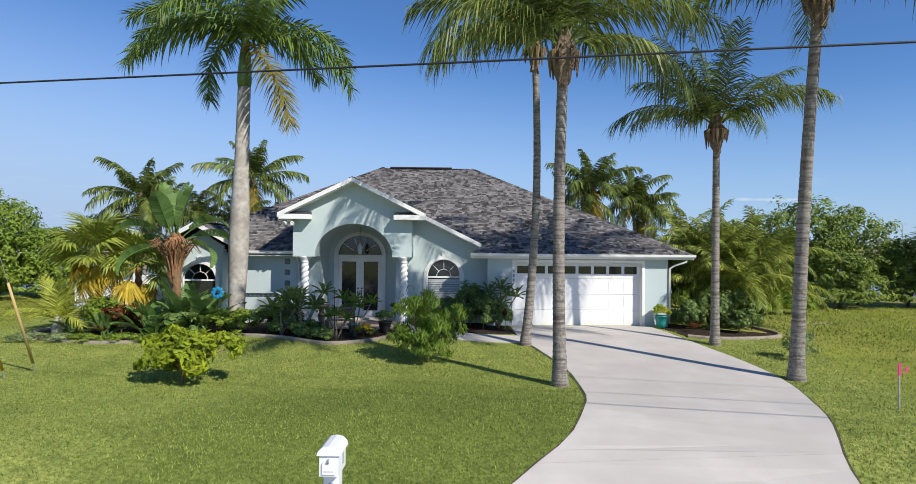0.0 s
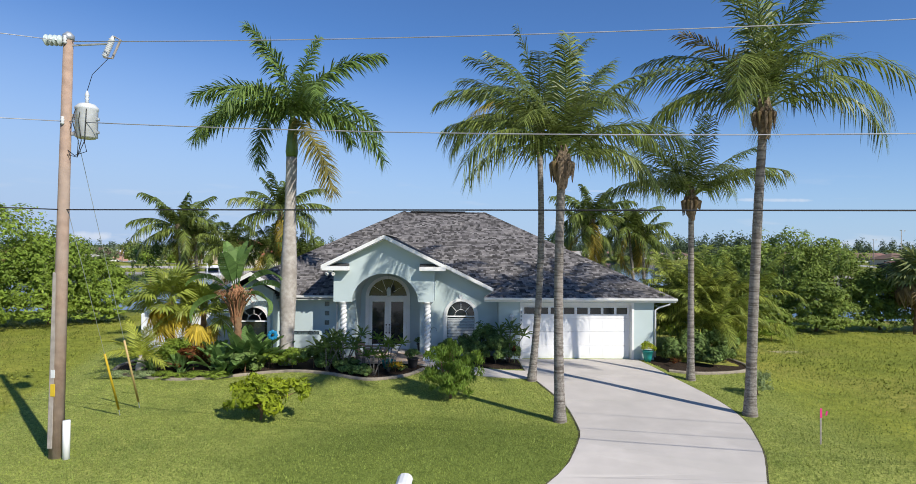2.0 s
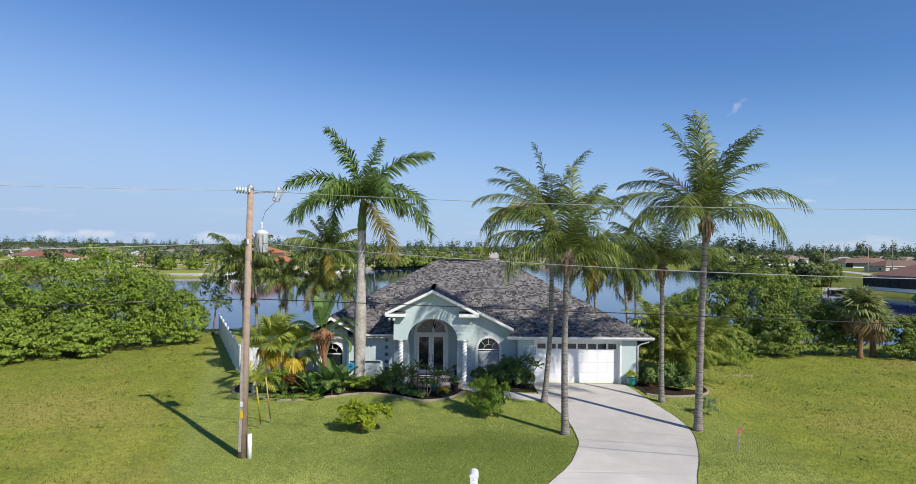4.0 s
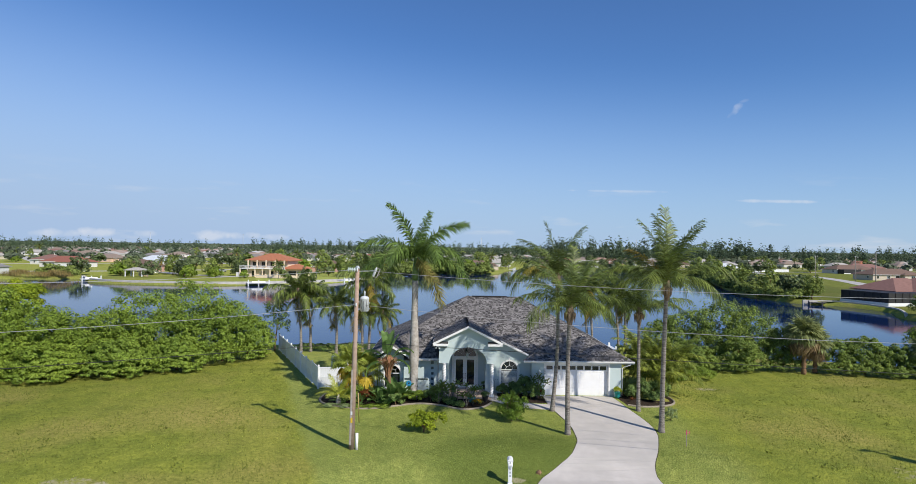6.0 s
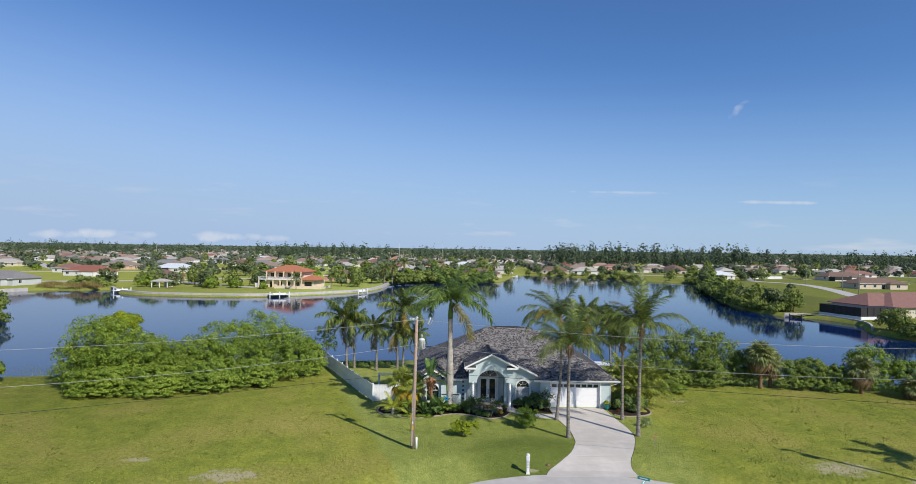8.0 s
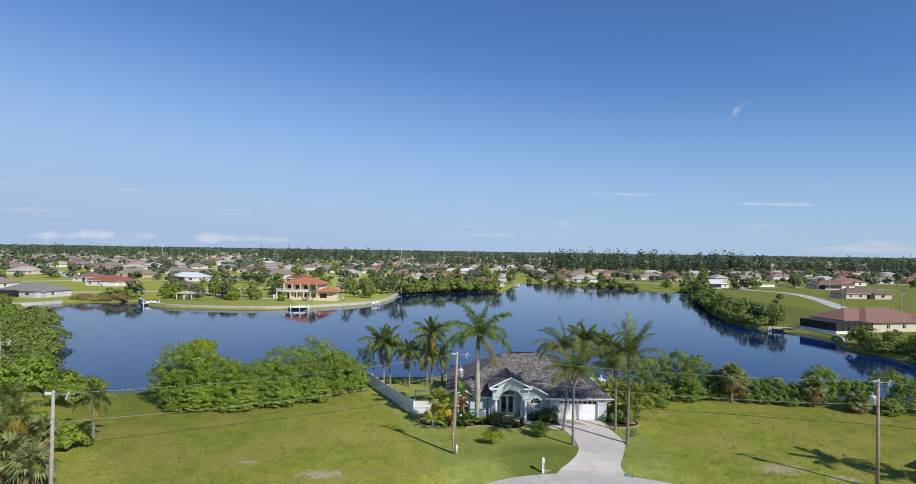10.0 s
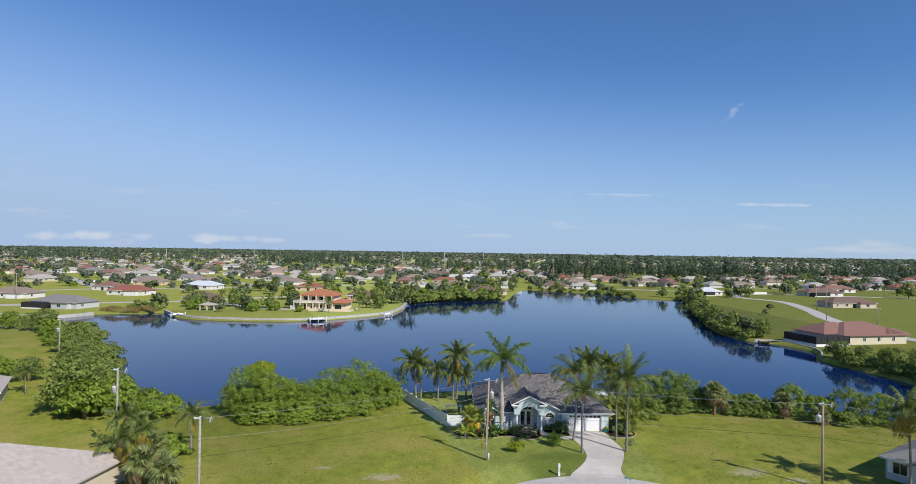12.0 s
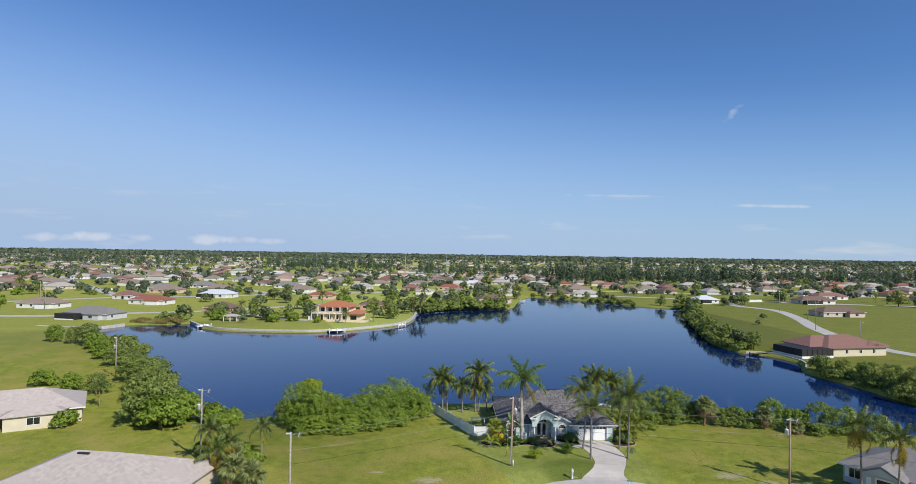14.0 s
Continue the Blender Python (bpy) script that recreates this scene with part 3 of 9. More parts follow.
shore = smooth_line(NEAR_SHORE + RIGHT_SHORE + FAR_SHORE, 4, True)

bm = bmesh.new()
GX, GY, STEP = (-22, 22), (-20, 44), 0.5
# the yard as a fine net, cut off where the lake begins
nx, ny = int((GX[1] - GX[0]) / STEP), 0
YTOP = 40
ny = int((YTOP - GY[0]) / STEP)
net = [[bm.verts.new((GX[0] + i * STEP, GY[0] + j * STEP, 0)) for i in range(nx + 1)] for j in range(ny + 1)]
for j in range(ny):
    for i in range(nx):
        bm.faces.new((net[j][i], net[j][i + 1], net[j + 1][i + 1], net[j + 1][i]))
for row in net:
    for v in row:
        v.co.z = height(v.co.x, v.co.y)
rim = [e for e in bm.edges if e.is_boundary]
loops = []
for loop in ([(-40000, -40000), (40000, -40000), (40000, 40000), (-40000, 40000)], shore):
    vs = [bm.verts.new((p[0], p[1], 0)) for p in loop]
    loops.append(vs)
    rim += [bm.edges.new((vs[i], vs[(i + 1) % len(vs)])) for i in range(len(vs))]
bmesh.ops.triangle_fill(bm, use_beauty=True, edges=rim)
# the bank falls to below the water
sv = loops[1]
low = []
for i, v in enumerate(sv):
    a, b = sv[i - 1].co, sv[(i + 1) % len(sv)].co
    nrm = Vector((-(b - a).y, (b - a).x, 0)).normalized()
    low.append(bm.verts.new((v.co.x + nrm.x * 1.6, v.co.y + nrm.y * 1.6, -1.8)))
for i in range(len(sv)):
    k = (i + 1) % len(sv)
    bm.faces.new((sv[i], sv[k], low[k], low[i]))
ground = part("ground", bm, M["lawn"], smooth=True)
tagged(ground, "mown green lawn and open grass land reaching the horizon", "ground", kind="structure")

bm = bmesh.new()
bm.faces.new([bm.verts.new(p) for p in ((-240, 20, -0.9), (200, -60, -0.9), (200, 420, -0.9), (-240, 420, -0.9))])
tagged(part("water", bm, water_mat), "calm dark blue lake water with faint ripples", "water", kind="structure")


def sheet(name, outline, m, lift, label, category="pavement", thick=0.12, fine=True):
    """A paved sheet that follows the ground."""
    bm = bmesh.new()
    vs = [bm.verts.new((x, y, 0)) for x, y in outline]
    es = [bm.edges.new((vs[i], vs[(i + 1) % len(vs)])) for i in range(len(vs))]
    bmesh.ops.triangle_fill(bm, use_beauty=True, edges=es)
    if fine:
        for cut in range(int(min(p[1] for p in outline)) + 1, int(max(p[1] for p in outline)) + 1):
            bmesh.ops.bisect_plane(bm, geom=list(bm.verts) + list(bm.edges) + list(bm.faces), plane_co=(0, cut, 0), plane_no=(0, 1, 0))
    res = bmesh.ops.extrude_face_region(bm, geom=list(bm.faces))
    top = [v for v in res["geom"] if isinstance(v, bmesh.types.BMVert)]
    for v in bm.verts:
        v.co.z = height(v.co.x, v.co.y) + lift - thick
    for v in top:
        v.co.z += thick
    return part(name, bm, m)


def strip(points, wide, per=6):
    line = smooth_line(points, per)
    left, right = [], []
    for i, p in enumerate(line):
        a, b = line[max(i - 1, 0)], line[min(i + 1, len(line) - 1)]
        d = Vector((b[0] - a[0], b[1] - a[1], 0)).normalized()
        left.append((p[0] - d.y * wide / 2, p[1] + d.x * wide / 2))
        right.append((p[0] + d.y * wide / 2, p[1] - d.x * wide / 2))
    return left + right[::-1]


# driveway: slabs parted by joints
drive_left = smooth_line([(2.62, 20.98), (2.66, 18.4), (3.0, 16.6), (3.4, 14.4), (3.32, 12.0), (3.1, 10.95), (2.5, 9.55), (1.8, 8.75), (1.15, 8.0), (0.35, 7.1), (-0.15, 5.9)], 5)
drive_right = smooth_line([(7.95, 20.98), (8.3, 18.0), (8.78, 15.0), (8.68, 13.0), (8.1, 11.1), (7.55, 9.65), (6.95, 8.4), (6.7, 7.5), (6.7, 6.8), (7.0, 5.7)], 5)


def side_at(line, y):
    for (xa, ya), (xb, yb) in zip(line, line[1:]):
        if (ya - y) * (yb - y) <= 0 and ya != yb:
            return xa + (xb - xa) * (y - ya) / (yb - ya)
    return line[-1][0]


driveway = thing("driveway", "pale concrete driveway with faint joints, flaring to the road", "driveway", kind="structure")
cuts = [20.98, 17.9, 14.8, 11.7, 8.6, 5.9]
for a, b in zip(cuts, cuts[1:]):
    steps = [a - 0.006 + (b + 0.006 - a + 0.006) * k / 6 for k in range(7)]
    ring = [(side_at(drive_left, y), y) for y in steps] + [(side_at(drive_right, y), y) for y in steps[::-1]]
    sheet("slab", ring, M["concrete"], 0.03, "").parent = driveway
for line, o in ((drive_left, -0.03), (drive_right, 0.03)):
    edge = [(x + o, y) for x, y in line if 6.2 < y < 20.5]
    tagged(sheet("lawn_edge", strip(edge, 0.05, 1), M["soil"], 0.012, "", thick=0.05), "dark trimmed soil edge between lawn and driveway", "lawn edge", kind="structure")
CUL = (1.9, -10.25, 16.6)
ring = [(CUL[0] + CUL[2] * math.cos(2 * math.pi * i / 72), CUL[1] + CUL[2] * math.sin(2 * math.pi * i / 72)) for i in range(72)]
tagged(sheet("road", ring, M["road"], 0.022, ""), "pale grey concrete cul-de-sac at the end of the street", "road", kind="structure")
tagged(sheet("road", [(-2.6, -25.6), (6.8, -25.6), (6.8, -420), (-2.6, -420)], M["road"], 0.02, "", fine=False), "pale grey concrete street leading to the cul-de-sac", "road", kind="structure")


walkway = sheet("walkway", strip([(3.0, 18.0), (1.6, 18.2), (0.2, 18.8), (-0.9, 19.7), (-1.9, 20.6)], 1.15), M["concrete"], 0.03, "")
tagged(walkway, "pale concrete garden path from driveway to porch", "path", kind="structure")
FAR_ROADS = (([(187, 345), (178, 316), (187, 286), (172, 236), (153, 190), (141, 143), (146, 110), (190, 40)], 6.5),
                   ([(-520, 680), (-468, 613), (-267, 357), (-205, 285)], 8),
                   ([(-480, 195), (-230, 202), (-187, 219), (-150, 235), (-120, 262), (-96, 285)], 6.5),
                   ([(-420, 190), (-285, 276), (-246, 312), (-206, 330), (-172, 348), (-140, 372), (-60, 410)], 6.5),
                   ([(-320, 588), (-244, 490), (-195, 427), (-148, 366)], 7),
                   ([(60, 420), (120, 395), (180, 372), (240, 352), (330, 330), (520, 300)], 6.5),
                   ([(70, 470), (160, 455), (260, 440), (420, 420)], 6.5),
                   ([(-85, 200), (-110, 214), (-128, 232)], 5), ([(-700, 520), (-300, 560), (100, 620), (600, 560)], 8))
for line, wide in FAR_ROADS:
    tagged(sheet("road", strip(line, wide), M["road"], 0.05, "", fine=False), "distant pale concrete road between the houses", "road", kind="structure")

# planting beds with a curb
BED_FRONT = smooth_line([(-14.2, 21.5), (-14.3, 19.8), (-13.5, 18.35), (-11.5, 17.4), (-9.7, 17.45), (-7.05, 18.5), (-5.3, 18.2), (-3.6, 17.35), (-2.2, 17.85), (-1.5, 18.9)], 6)
BED_SIDE = smooth_line([(8.55, 18.7), (9.5, 18.35), (10.9, 18.5), (12.0, 19.2), (12.6, 20.4), (12.6, 22.0)], 6)
BED_MID = smooth_line([(2.55, 19.0), (1.6, 19.0), (0.6, 19.4), (-0.3, 20.1), (-0.9, 20.8)], 6)
for edge, rest, curb in ((BED_FRONT, [(-1.3, 20.1), (-5.4, 20.3), (-5.4, 21.4), (-8.1, 21.4), (-8.1, 20.6), (-9.9, 20.6), (-9.9, 21.5)], True), (BED_SIDE, [(8.8, 22.0), (8.8, 20.9), (8.25, 20.8)], True), (BED_MID, [(-0.9, 21.75), (1.7, 21.75), (1.7, 20.95), (2.55, 20.95)], False)):
    tagged(sheet("mulch_bed", edge + rest, M["mulch"], 0.02, "", thick=0.1), "dark brown mulch planting bed by the house", "flower bed", kind="structure")
    if curb:
        pts = [(x, y, height(x, y) + 0.05) for x, y in edge]
        bmc = bmesh.new()
        rings = []
        for i, p in enumerate(pts):
            a, b = pts[max(i - 1, 0)], pts[min(i + 1, len(pts) - 1)]
            d = Vector((b[0] - a[0], b[1] - a[1], 0)).normalized()
            s = Vector((-d.y, d.x, 0))
            rings.append([bmc.verts.new(Vector(p) + s * o + Vector((0, 0, z))) for o, z in ((-0.09, -0.12), (-0.08, 0.01), (-0.04, 0.045), (0.04, 0.045), (0.08, 0.01), (0.09, -0.12))])
        for r1, r2 in zip(rings, rings[1:]):
            for k in range(5):
                bmc.faces.new((r1[k], r1[k + 1], r2[k + 1], r2[k]))
        bmc.faces.new(rings[0])
        bmc.faces.new(rings[-1][::-1])
        tagged(part("curb", bmc, M["curb"]), "tan concrete landscape curb edging the bed", "curb", kind="structure")


# ---------------------------------------------------------------- the house
house = thing("house", "pale blue-green stucco bungalow with grey shingle hip roof and arched porch", "house")
EAVE_Y, EAVE_Z, PITCH = 21.06, 3.12, 0.534
FRONT = 0.5576  # the front slope is a little steeper
WING_Y, WING_L = 20.72, 1.10  # the garage wing stands forward
RIDGE_Y, RIDGE_Z = 28.7, 3.12 + 0.534 * 7.98
WING_R = 4.25  # half the wing's width, and its ridge stands so far behind its eave
XL, XR, YB = -11.1, 9.6, 36.68
RL, RR = XL + 7.98, XR - 7.98
W = M["wall"]


def roof_z(y):
    return EAVE_Z + (y - EAVE_Y) * FRONT


# walls
garage_hole = [(2.82, 0.36), (7.72, 0.36), (7.72, 2.80), (2.82, 2.80)]
part("wall", plate([(1.77, 0.1), (8.73, 0.1), (8.73, 3.0), (1.77, 3.0)], [garage_hole], 21.0, 21.34), W, house)
part("wall", plate([(21.34, 0.1), (36.0, 0.1), (36.0, 3.0), (21.34, 3.0)], [], 8.53, 8.73, "x"), W, house)
part("wall", plate([(21.34, 0.1), (22.0, 0.1), (22.0, 3.0), (21.34, 3.0)], [], 1.77, 1.97, "x"), W, house)
GX0, GZ0, GP = -3.24, 5.72, 0.49
win = arch_loop(0.10, 0.67, 1.05, 2.18, 0.70)
part("wall", plate([(-1.10, 0.1), (1.76, 0.1), (1.76, GZ0 - (1.76 - GX0) * GP), (-1.10, GZ0 - (-1.10 - GX0) * GP)], [win], 21.8, 22.0), W, house)
part("wall", plate([(-8.15, 0.1), (-5.43, 0.1), (-5.43, 3.05), (-8.15, 3.05)], [[(-8.12, 1.36), (-6.3, 1.36), (-6.3, 1.52), (-8.12, 1.52)]], 21.5, 21.7), W, house)
lwin = arch_loop(-9.0, 0.62, 0.95, 2.05, 0.62)
part("wall", plate([(-9.9, 0.1), (-8.15, 0.1), (-8.15, 3.35), (-9.0, 3.9), (-9.9, 3.35)], [lwin], 20.7, 20.9), W, house)
part("wall", plate([(20.9, 0.1), (21.5, 0.1), (21.5, 3.2), (20.9, 3.2)], [], -8.35, -8.15, "x"), W, house)
part("wall", plate([(20.9, 0.1), (36.0, 0.1), (36.0, 3.0), (20.9, 3.0)], [], -10.1, -9.9, "x"), W, house)
part("wall", plate([(-9.9, 0.1), (8.53, 0.1), (8.53, 3.0), (-9.9, 3.0)], [], 35.8, 36.0), W, house)

# porch: an arched front on twisted columns, with a vault behind it
POX0, POX1 = -5.43, -1.10
porch_arch = [(POX0, 2.97), (-4.64, 2.97)] + [(-3.22 - 1.42 * math.cos(math.pi * i / 28), 2.97 + 1.22 * math.sin(math.pi * i / 28)) for i in range(1, 28)] + [(-1.80, 2.97), (POX1, 2.97), (POX1, GZ0 - (POX1 - GX0) * GP - 0.03), (GX0, GZ0 - 0.03), (POX0, GZ0 + (POX0 - GX0) * GP - 0.03)]
part("porch_front", plate(porch_arch, [], 20.2, 20.55), W, house)
part("porch_side", plate([(20.55, 2.97), (23.4, 2.97), (23.4, 4.5), (20.55, 4.5)], [], POX0, POX0 + 0.3, "x"), W, house)
part("porch_side", plate([(20.55, 2.97), (21.8, 2.97), (21.8, 4.5), (20.55, 4.5)], [], POX1 - 0.3, POX1, "x"), W, house)
bm = bmesh.new()
arc = [(-3.22 - 1.42 * math.cos(math.pi * i / 28), 2.97 + 1.22 * math.sin(math.pi * i / 28)) for i in range(29)]
lo = [[bm.verts.new((x, y, z)) for x, z in arc] for y in (20.55, 23.0)]
hi = [[bm.verts.new((-3.22 + (x + 3.22) * 1.08, y, 2.97 + (z - 2.97) * 1.08)) for x, z in arc] for y in (20.55, 23.0)]
for i in range(28):
    bm.faces.new((lo[0][i], lo[0][i + 1], lo[1][i + 1], lo[1][i]))
    bm.faces.new((hi[0][i], hi[1][i], hi[1][i + 1], hi[0][i + 1]))
part("porch_vault", bm, W, house, smooth=True)
part("porch_wall", plate([(21.75, 0.3), (23.0, 0.3), (23.0, 2.97), (21.75, 2.97)], [], -4.84, -4.66, "x"), W, house)
part("porch_wall", plate([(22.0, 0.3), (23.0, 0.3), (23.0, 2.97), (22.0, 2.97)], [], -1.78, -1.60, "x"), W, house)
part("porch_wall", plate([(-5.43, 0.1), (-4.66, 0.1), (-4.66, 2.97), (-5.43, 2.97)], [], 21.45, 21.75), W, house)
part("porch_wall", plate([(-1.78, 0.1), (-1.1, 0.1), (-1.1, 2.97), (-1.78, 2.97)], [], 21.8, 22.0), W, house)
door_hole = arch_loop(-3.36, 0.97, 0.5, 2.96, 0.93)
part("porch_wall", plate([(-4.84, 0.3), (-1.6, 0.3), (-1.6, 4.4), (-4.84, 4.4)], [door_hole], 23.0, 23.2), W, house)
part("porch_floor", box(-5.6, -0.9, 19.9, 23.0, 0.2, 0.42, 0.01), M["concrete"], house)
part("porch_step", box(-4.4, -1.6, 22.3, 22.98, 0.42, 0.50, 0.01), M["concrete"], house)


def twisted_column(x, y, z0, z1):
    col = thing("column", "", "")
    col.parent = house
    bm = bmesh.new()
    add_box(bm, x - 0.19, x + 0.19, y - 0.19, y + 0.19, z0, z0 + 0.10, 0.01)
    part("plinth", bm, M["white"], col)
    verts, faces, sides, rings = [], [], 32, 150
    for j in range(rings + 1):
        f = j / rings
        z = z0 + 0.10 + (z1 - z0 - 0.34) * f
        fade = min(1, f * 14, (1 - f) * 14)
        for k in range(sides):
            a = 2 * math.pi * k / sides
            r = 0.128 + 0.06 * fade * (abs(math.cos(a - f * 34)) - 0.62)
            verts.append((x + r * math.cos(a), y + r * math.sin(a), z))
    for j in range(rings):
        for k in range(sides):
            k2 = (k + 1) % sides
            faces.append((j * sides + k, j * sides + k2, (j + 1) * sides + k2, (j + 1) * sides + k))
    part("shaft", raw_mesh("shaft", verts, faces, M["white"], True), None, col)
    v, f = lathe([(0.13, 0), (0.15, 0.03), (0.14, 0.06), (0.16, 0.12), (0.22, 0.20), (0.24, 0.24)], 24, (x, y, z1 - 0.24))
    part("capital", raw_mesh("capital", v, f, M["white"], True), None, col)


twisted_column(-5.03, 20.42, 0.42, 2.97)
twisted_column(-1.39, 20.42, 0.42, 2.97)


def arched_trim(cx, half, z0, spring, rise, wide, y0, y1, name="window_trim", parent=None):
    outer = arch_loop(cx, half + wide, z0 - wide, spring, rise + wide)
    return part(name, plate(outer, [arch_loop(cx, half, z0, spring, rise)], y0, y1), M["white"], parent or house)


# arched windows with sunburst bars
for cx, half, z0, spring, rise, y in ((0.10, 0.67, 1.05, 2.18, 0.70, 21.8), (-9.0, 0.62, 0.95, 2.05, 0.62, 20.7)):
    w = thing("window", "", "")
    w.parent = house
    arched_trim(cx, half, z0, spring, rise, 0.13, y - 0.05, y - 0.002, "window_trim", w)
    part("keystone", plate([(cx - 0.05, spring + rise + 0.10), (cx + 0.05, spring + rise + 0.10), (cx + 0.09, spring + rise + 0.28), (cx - 0.09, spring + rise + 0.28)], [], y - 0.06, y - 0.003), M["white"], w)
    part("pane", plate(arch_loop(cx, half - 0.03, spring + 0.03, spring + 0.03, rise - 0.06), [], y + 0.10, y + 0.115), M["glass"], w)
    part("pane", box(cx - half + 0.03, cx + half - 0.03, y + 0.10, y + 0.115, z0 + 0.03, spring - 0.03), M["glass"], w)
    part("window_frame", plate(arch_loop(cx, half, z0, spring, rise), [arch_loop(cx, half - 0.045, spring + 0.03, spring + 0.03, rise - 0.05), [(cx - half + 0.045, z0 + 0.045), (cx + half - 0.045, z0 + 0.045), (cx + half - 0.045, spring - 0.03), (cx - half + 0.045, spring - 0.03)]], y + 0.07, y + 0.098), M["white"], w)
    for a in (45, 90, 135):
        ca, sa = math.cos(radians(a)), math.sin(radians(a))
        v, f = tube([(cx + 0.28 * ca, y + 0.085, spring + 0.03 + 0.28 * sa), (cx + (half - 0.03) * ca, y + 0.085, spring + 0.03 + (rise - 0.04) * sa)], [0.013] * 2, 6)
        part("muntin", raw_mesh("muntin", v, f, M["white"]), None, w)
    v, f = tube([(cx + 0.28 * math.cos(math.pi * i / 12), y + 0.085, spring + 0.03 + 0.28 * math.sin(math.pi * i / 12)) for i in range(13)], [0.013] * 13, 6)
    part("muntin", raw_mesh("muntin", v, f, M["white"]), None, w)
    for k in range(int((spring - z0 - 0.1) / 0.07) if cx > -5 else 0):
        part("blind_slat", box(cx - half + 0.06, cx + half - 0.06, y + 0.088, y + 0.097, z0 + 0.07 + k * 0.07, z0 + 0.07 + k * 0.07 + 0.055), M["blind"], w)
    part("window_sill", box(cx - half - 0.16, cx + half + 0.16, y - 0.09, y + 0.02, z0 - 0.19, z0 - 0.132, 0.01), M["white"], w)

# glass blocks
for k in range(11):
    part("glass_block", box(-8.10 + k * 0.164, -8.10 + k * 0.164 + 0.152, 21.55, 21.62, 1.365, 1.515, 0.01), M["block_glass"], house)
for k in range(5):
    part("glass_block", box(-6.05, -5.85, 21.47, 21.52, 2.66 - k * 0.42, 2.86 - k * 0.42, 0.012), M["block_glass"], house)

# the double front door under its fanlight
door = thing("front_door", "", "")
door.parent = house
outer = arch_loop(-3.36, 1.06, 0.5, 2.96, 1.0)
part("door_frame", plate(outer, [arch_loop(-3.36, 0.90, 0.5, 2.96, 0.86)], 22.93, 22.998), M["white"], door)
part("transom", box(-4.26, -2.46, 23.0, 23.06, 2.90, 3.02, 0.006), M["white"], door)
part("pane", plate(arch_loop(-3.36, 0.90, 3.02, 3.02, 0.80), [], 23.03, 23.045), M["glass"], door)
for a in (36, 72, 108, 144):
    ca, sa = math.cos(radians(a)), math.sin(radians(a))
    v, f = tube([(-3.36 + 0.32 * ca, 23.02, 3.02 + 0.30 * sa), (-3.36 + 0.88 * ca, 23.02, 3.02 + 0.79 * sa)], [0.012] * 2, 6)
    part("muntin", raw_mesh("muntin", v, f, M["white"]), None, door)
for s in (-1, 1):
    x0, x1 = (-4.25, -3.365) if s < 0 else (-3.355, -2.47)
    part("door_leaf", plate([(x0, 0.5), (x1, 0.5), (x1, 2.90), (x0, 2.90)], [[(x0 + 0.15, 0.72), (x1 - 0.15, 0.72), (x1 - 0.15, 2.74), (x0 + 0.15, 2.74)]], 23.0, 23.045), M["white"], door)
    part("pane", box(x0 + 0.15, x1 - 0.15, 23.018, 23.03, 0.72, 2.74), M["glass"], door)
    hx = -3.36 + s * 0.075
    v, f = tube([(hx, 22.99, 1.28), (hx, 22.94, 1.32), (hx, 22.93, 1.42), (hx, 22.94, 1.52), (hx, 22.99, 1.55)], [0.014] * 5, 8)
    part("handle", raw_mesh("handle", v, f, M["bronze"], True), None, door)
    part("lock_plate", box(hx - 0.03, hx + 0.03, 22.985, 22.999, 1.22, 1.30, 0.008), M["bronze"], door)
    part("lock_plate", box(hx - 0.03, hx + 0.03, 22.985, 22.999, 1.60, 1.67, 0.008), M["bronze"], door)

# garage door: sections, raised panels, lights
gdoor = thing("garage_door", "", "")
gdoor.parent = house
GY0 = 21.27
for k in range(4):
    z0 = 0.37 + k * 0.607
    part("section", box(2.83, 7.71, GY0, GY0 + 0.05, z0, z0 + 0.600, 0.006), M["door_white"], gdoor)
    if k < 3:
        for j in range(8):
            x0 = 2.91 + j * 0.598
            bmp = box(x0, x0 + 0.53, GY0 - 0.004, GY0 + 0.001, z0 + 0.09, z0 + 0.51, 0.007)
            part("raised_panel", bmp, M["door_white"], gdoor)
for j in range(8):
    x0 = 2.93 + j * 0.598
    z0 = 2.37
    part("light_frame", plate([(x0 - 0.03, z0 - 0.03), (x0 + 0.52, z0 - 0.03), (x0 + 0.52, z0 + 0.33), (x0 - 0.03, z0 + 0.33)], [[(x0, z0), (x0 + 0.49, z0), (x0 + 0.49, z0 + 0.30), (x0, z0 + 0.30)]], GY0 - 0.014, GY0 - 0.001), M["door_white"], gdoor)
    part("pane", box(x0 + 0.005, x0 + 0.485, GY0 - 0.006, GY0 - 0.002, z0 + 0.005, z0 + 0.295), M["glass"], gdoor)
part("bottom_seal", box(2.83, 7.71, GY0 - 0.01, GY0 + 0.05, 0.345, 0.372), M["black"], gdoor)
for nm, b in (("jamb", (2.71, 2.82, 20.965, 21.0, 0.34, 2.80)), ("jamb", (7.72, 7.83, 20.965, 21.0, 0.34, 2.80)), ("lintel", (2.71, 7.83, 20.965, 21.0, 2.80, 2.91)), ("jamb", (2.822, 2.835, 21.0, 21.33, 0.36, 2.80)), ("jamb", (7.705, 7.718, 21.0, 21.33, 0.36, 2.80))):
    part(nm, box(*b, 0.004), M["white"], house)

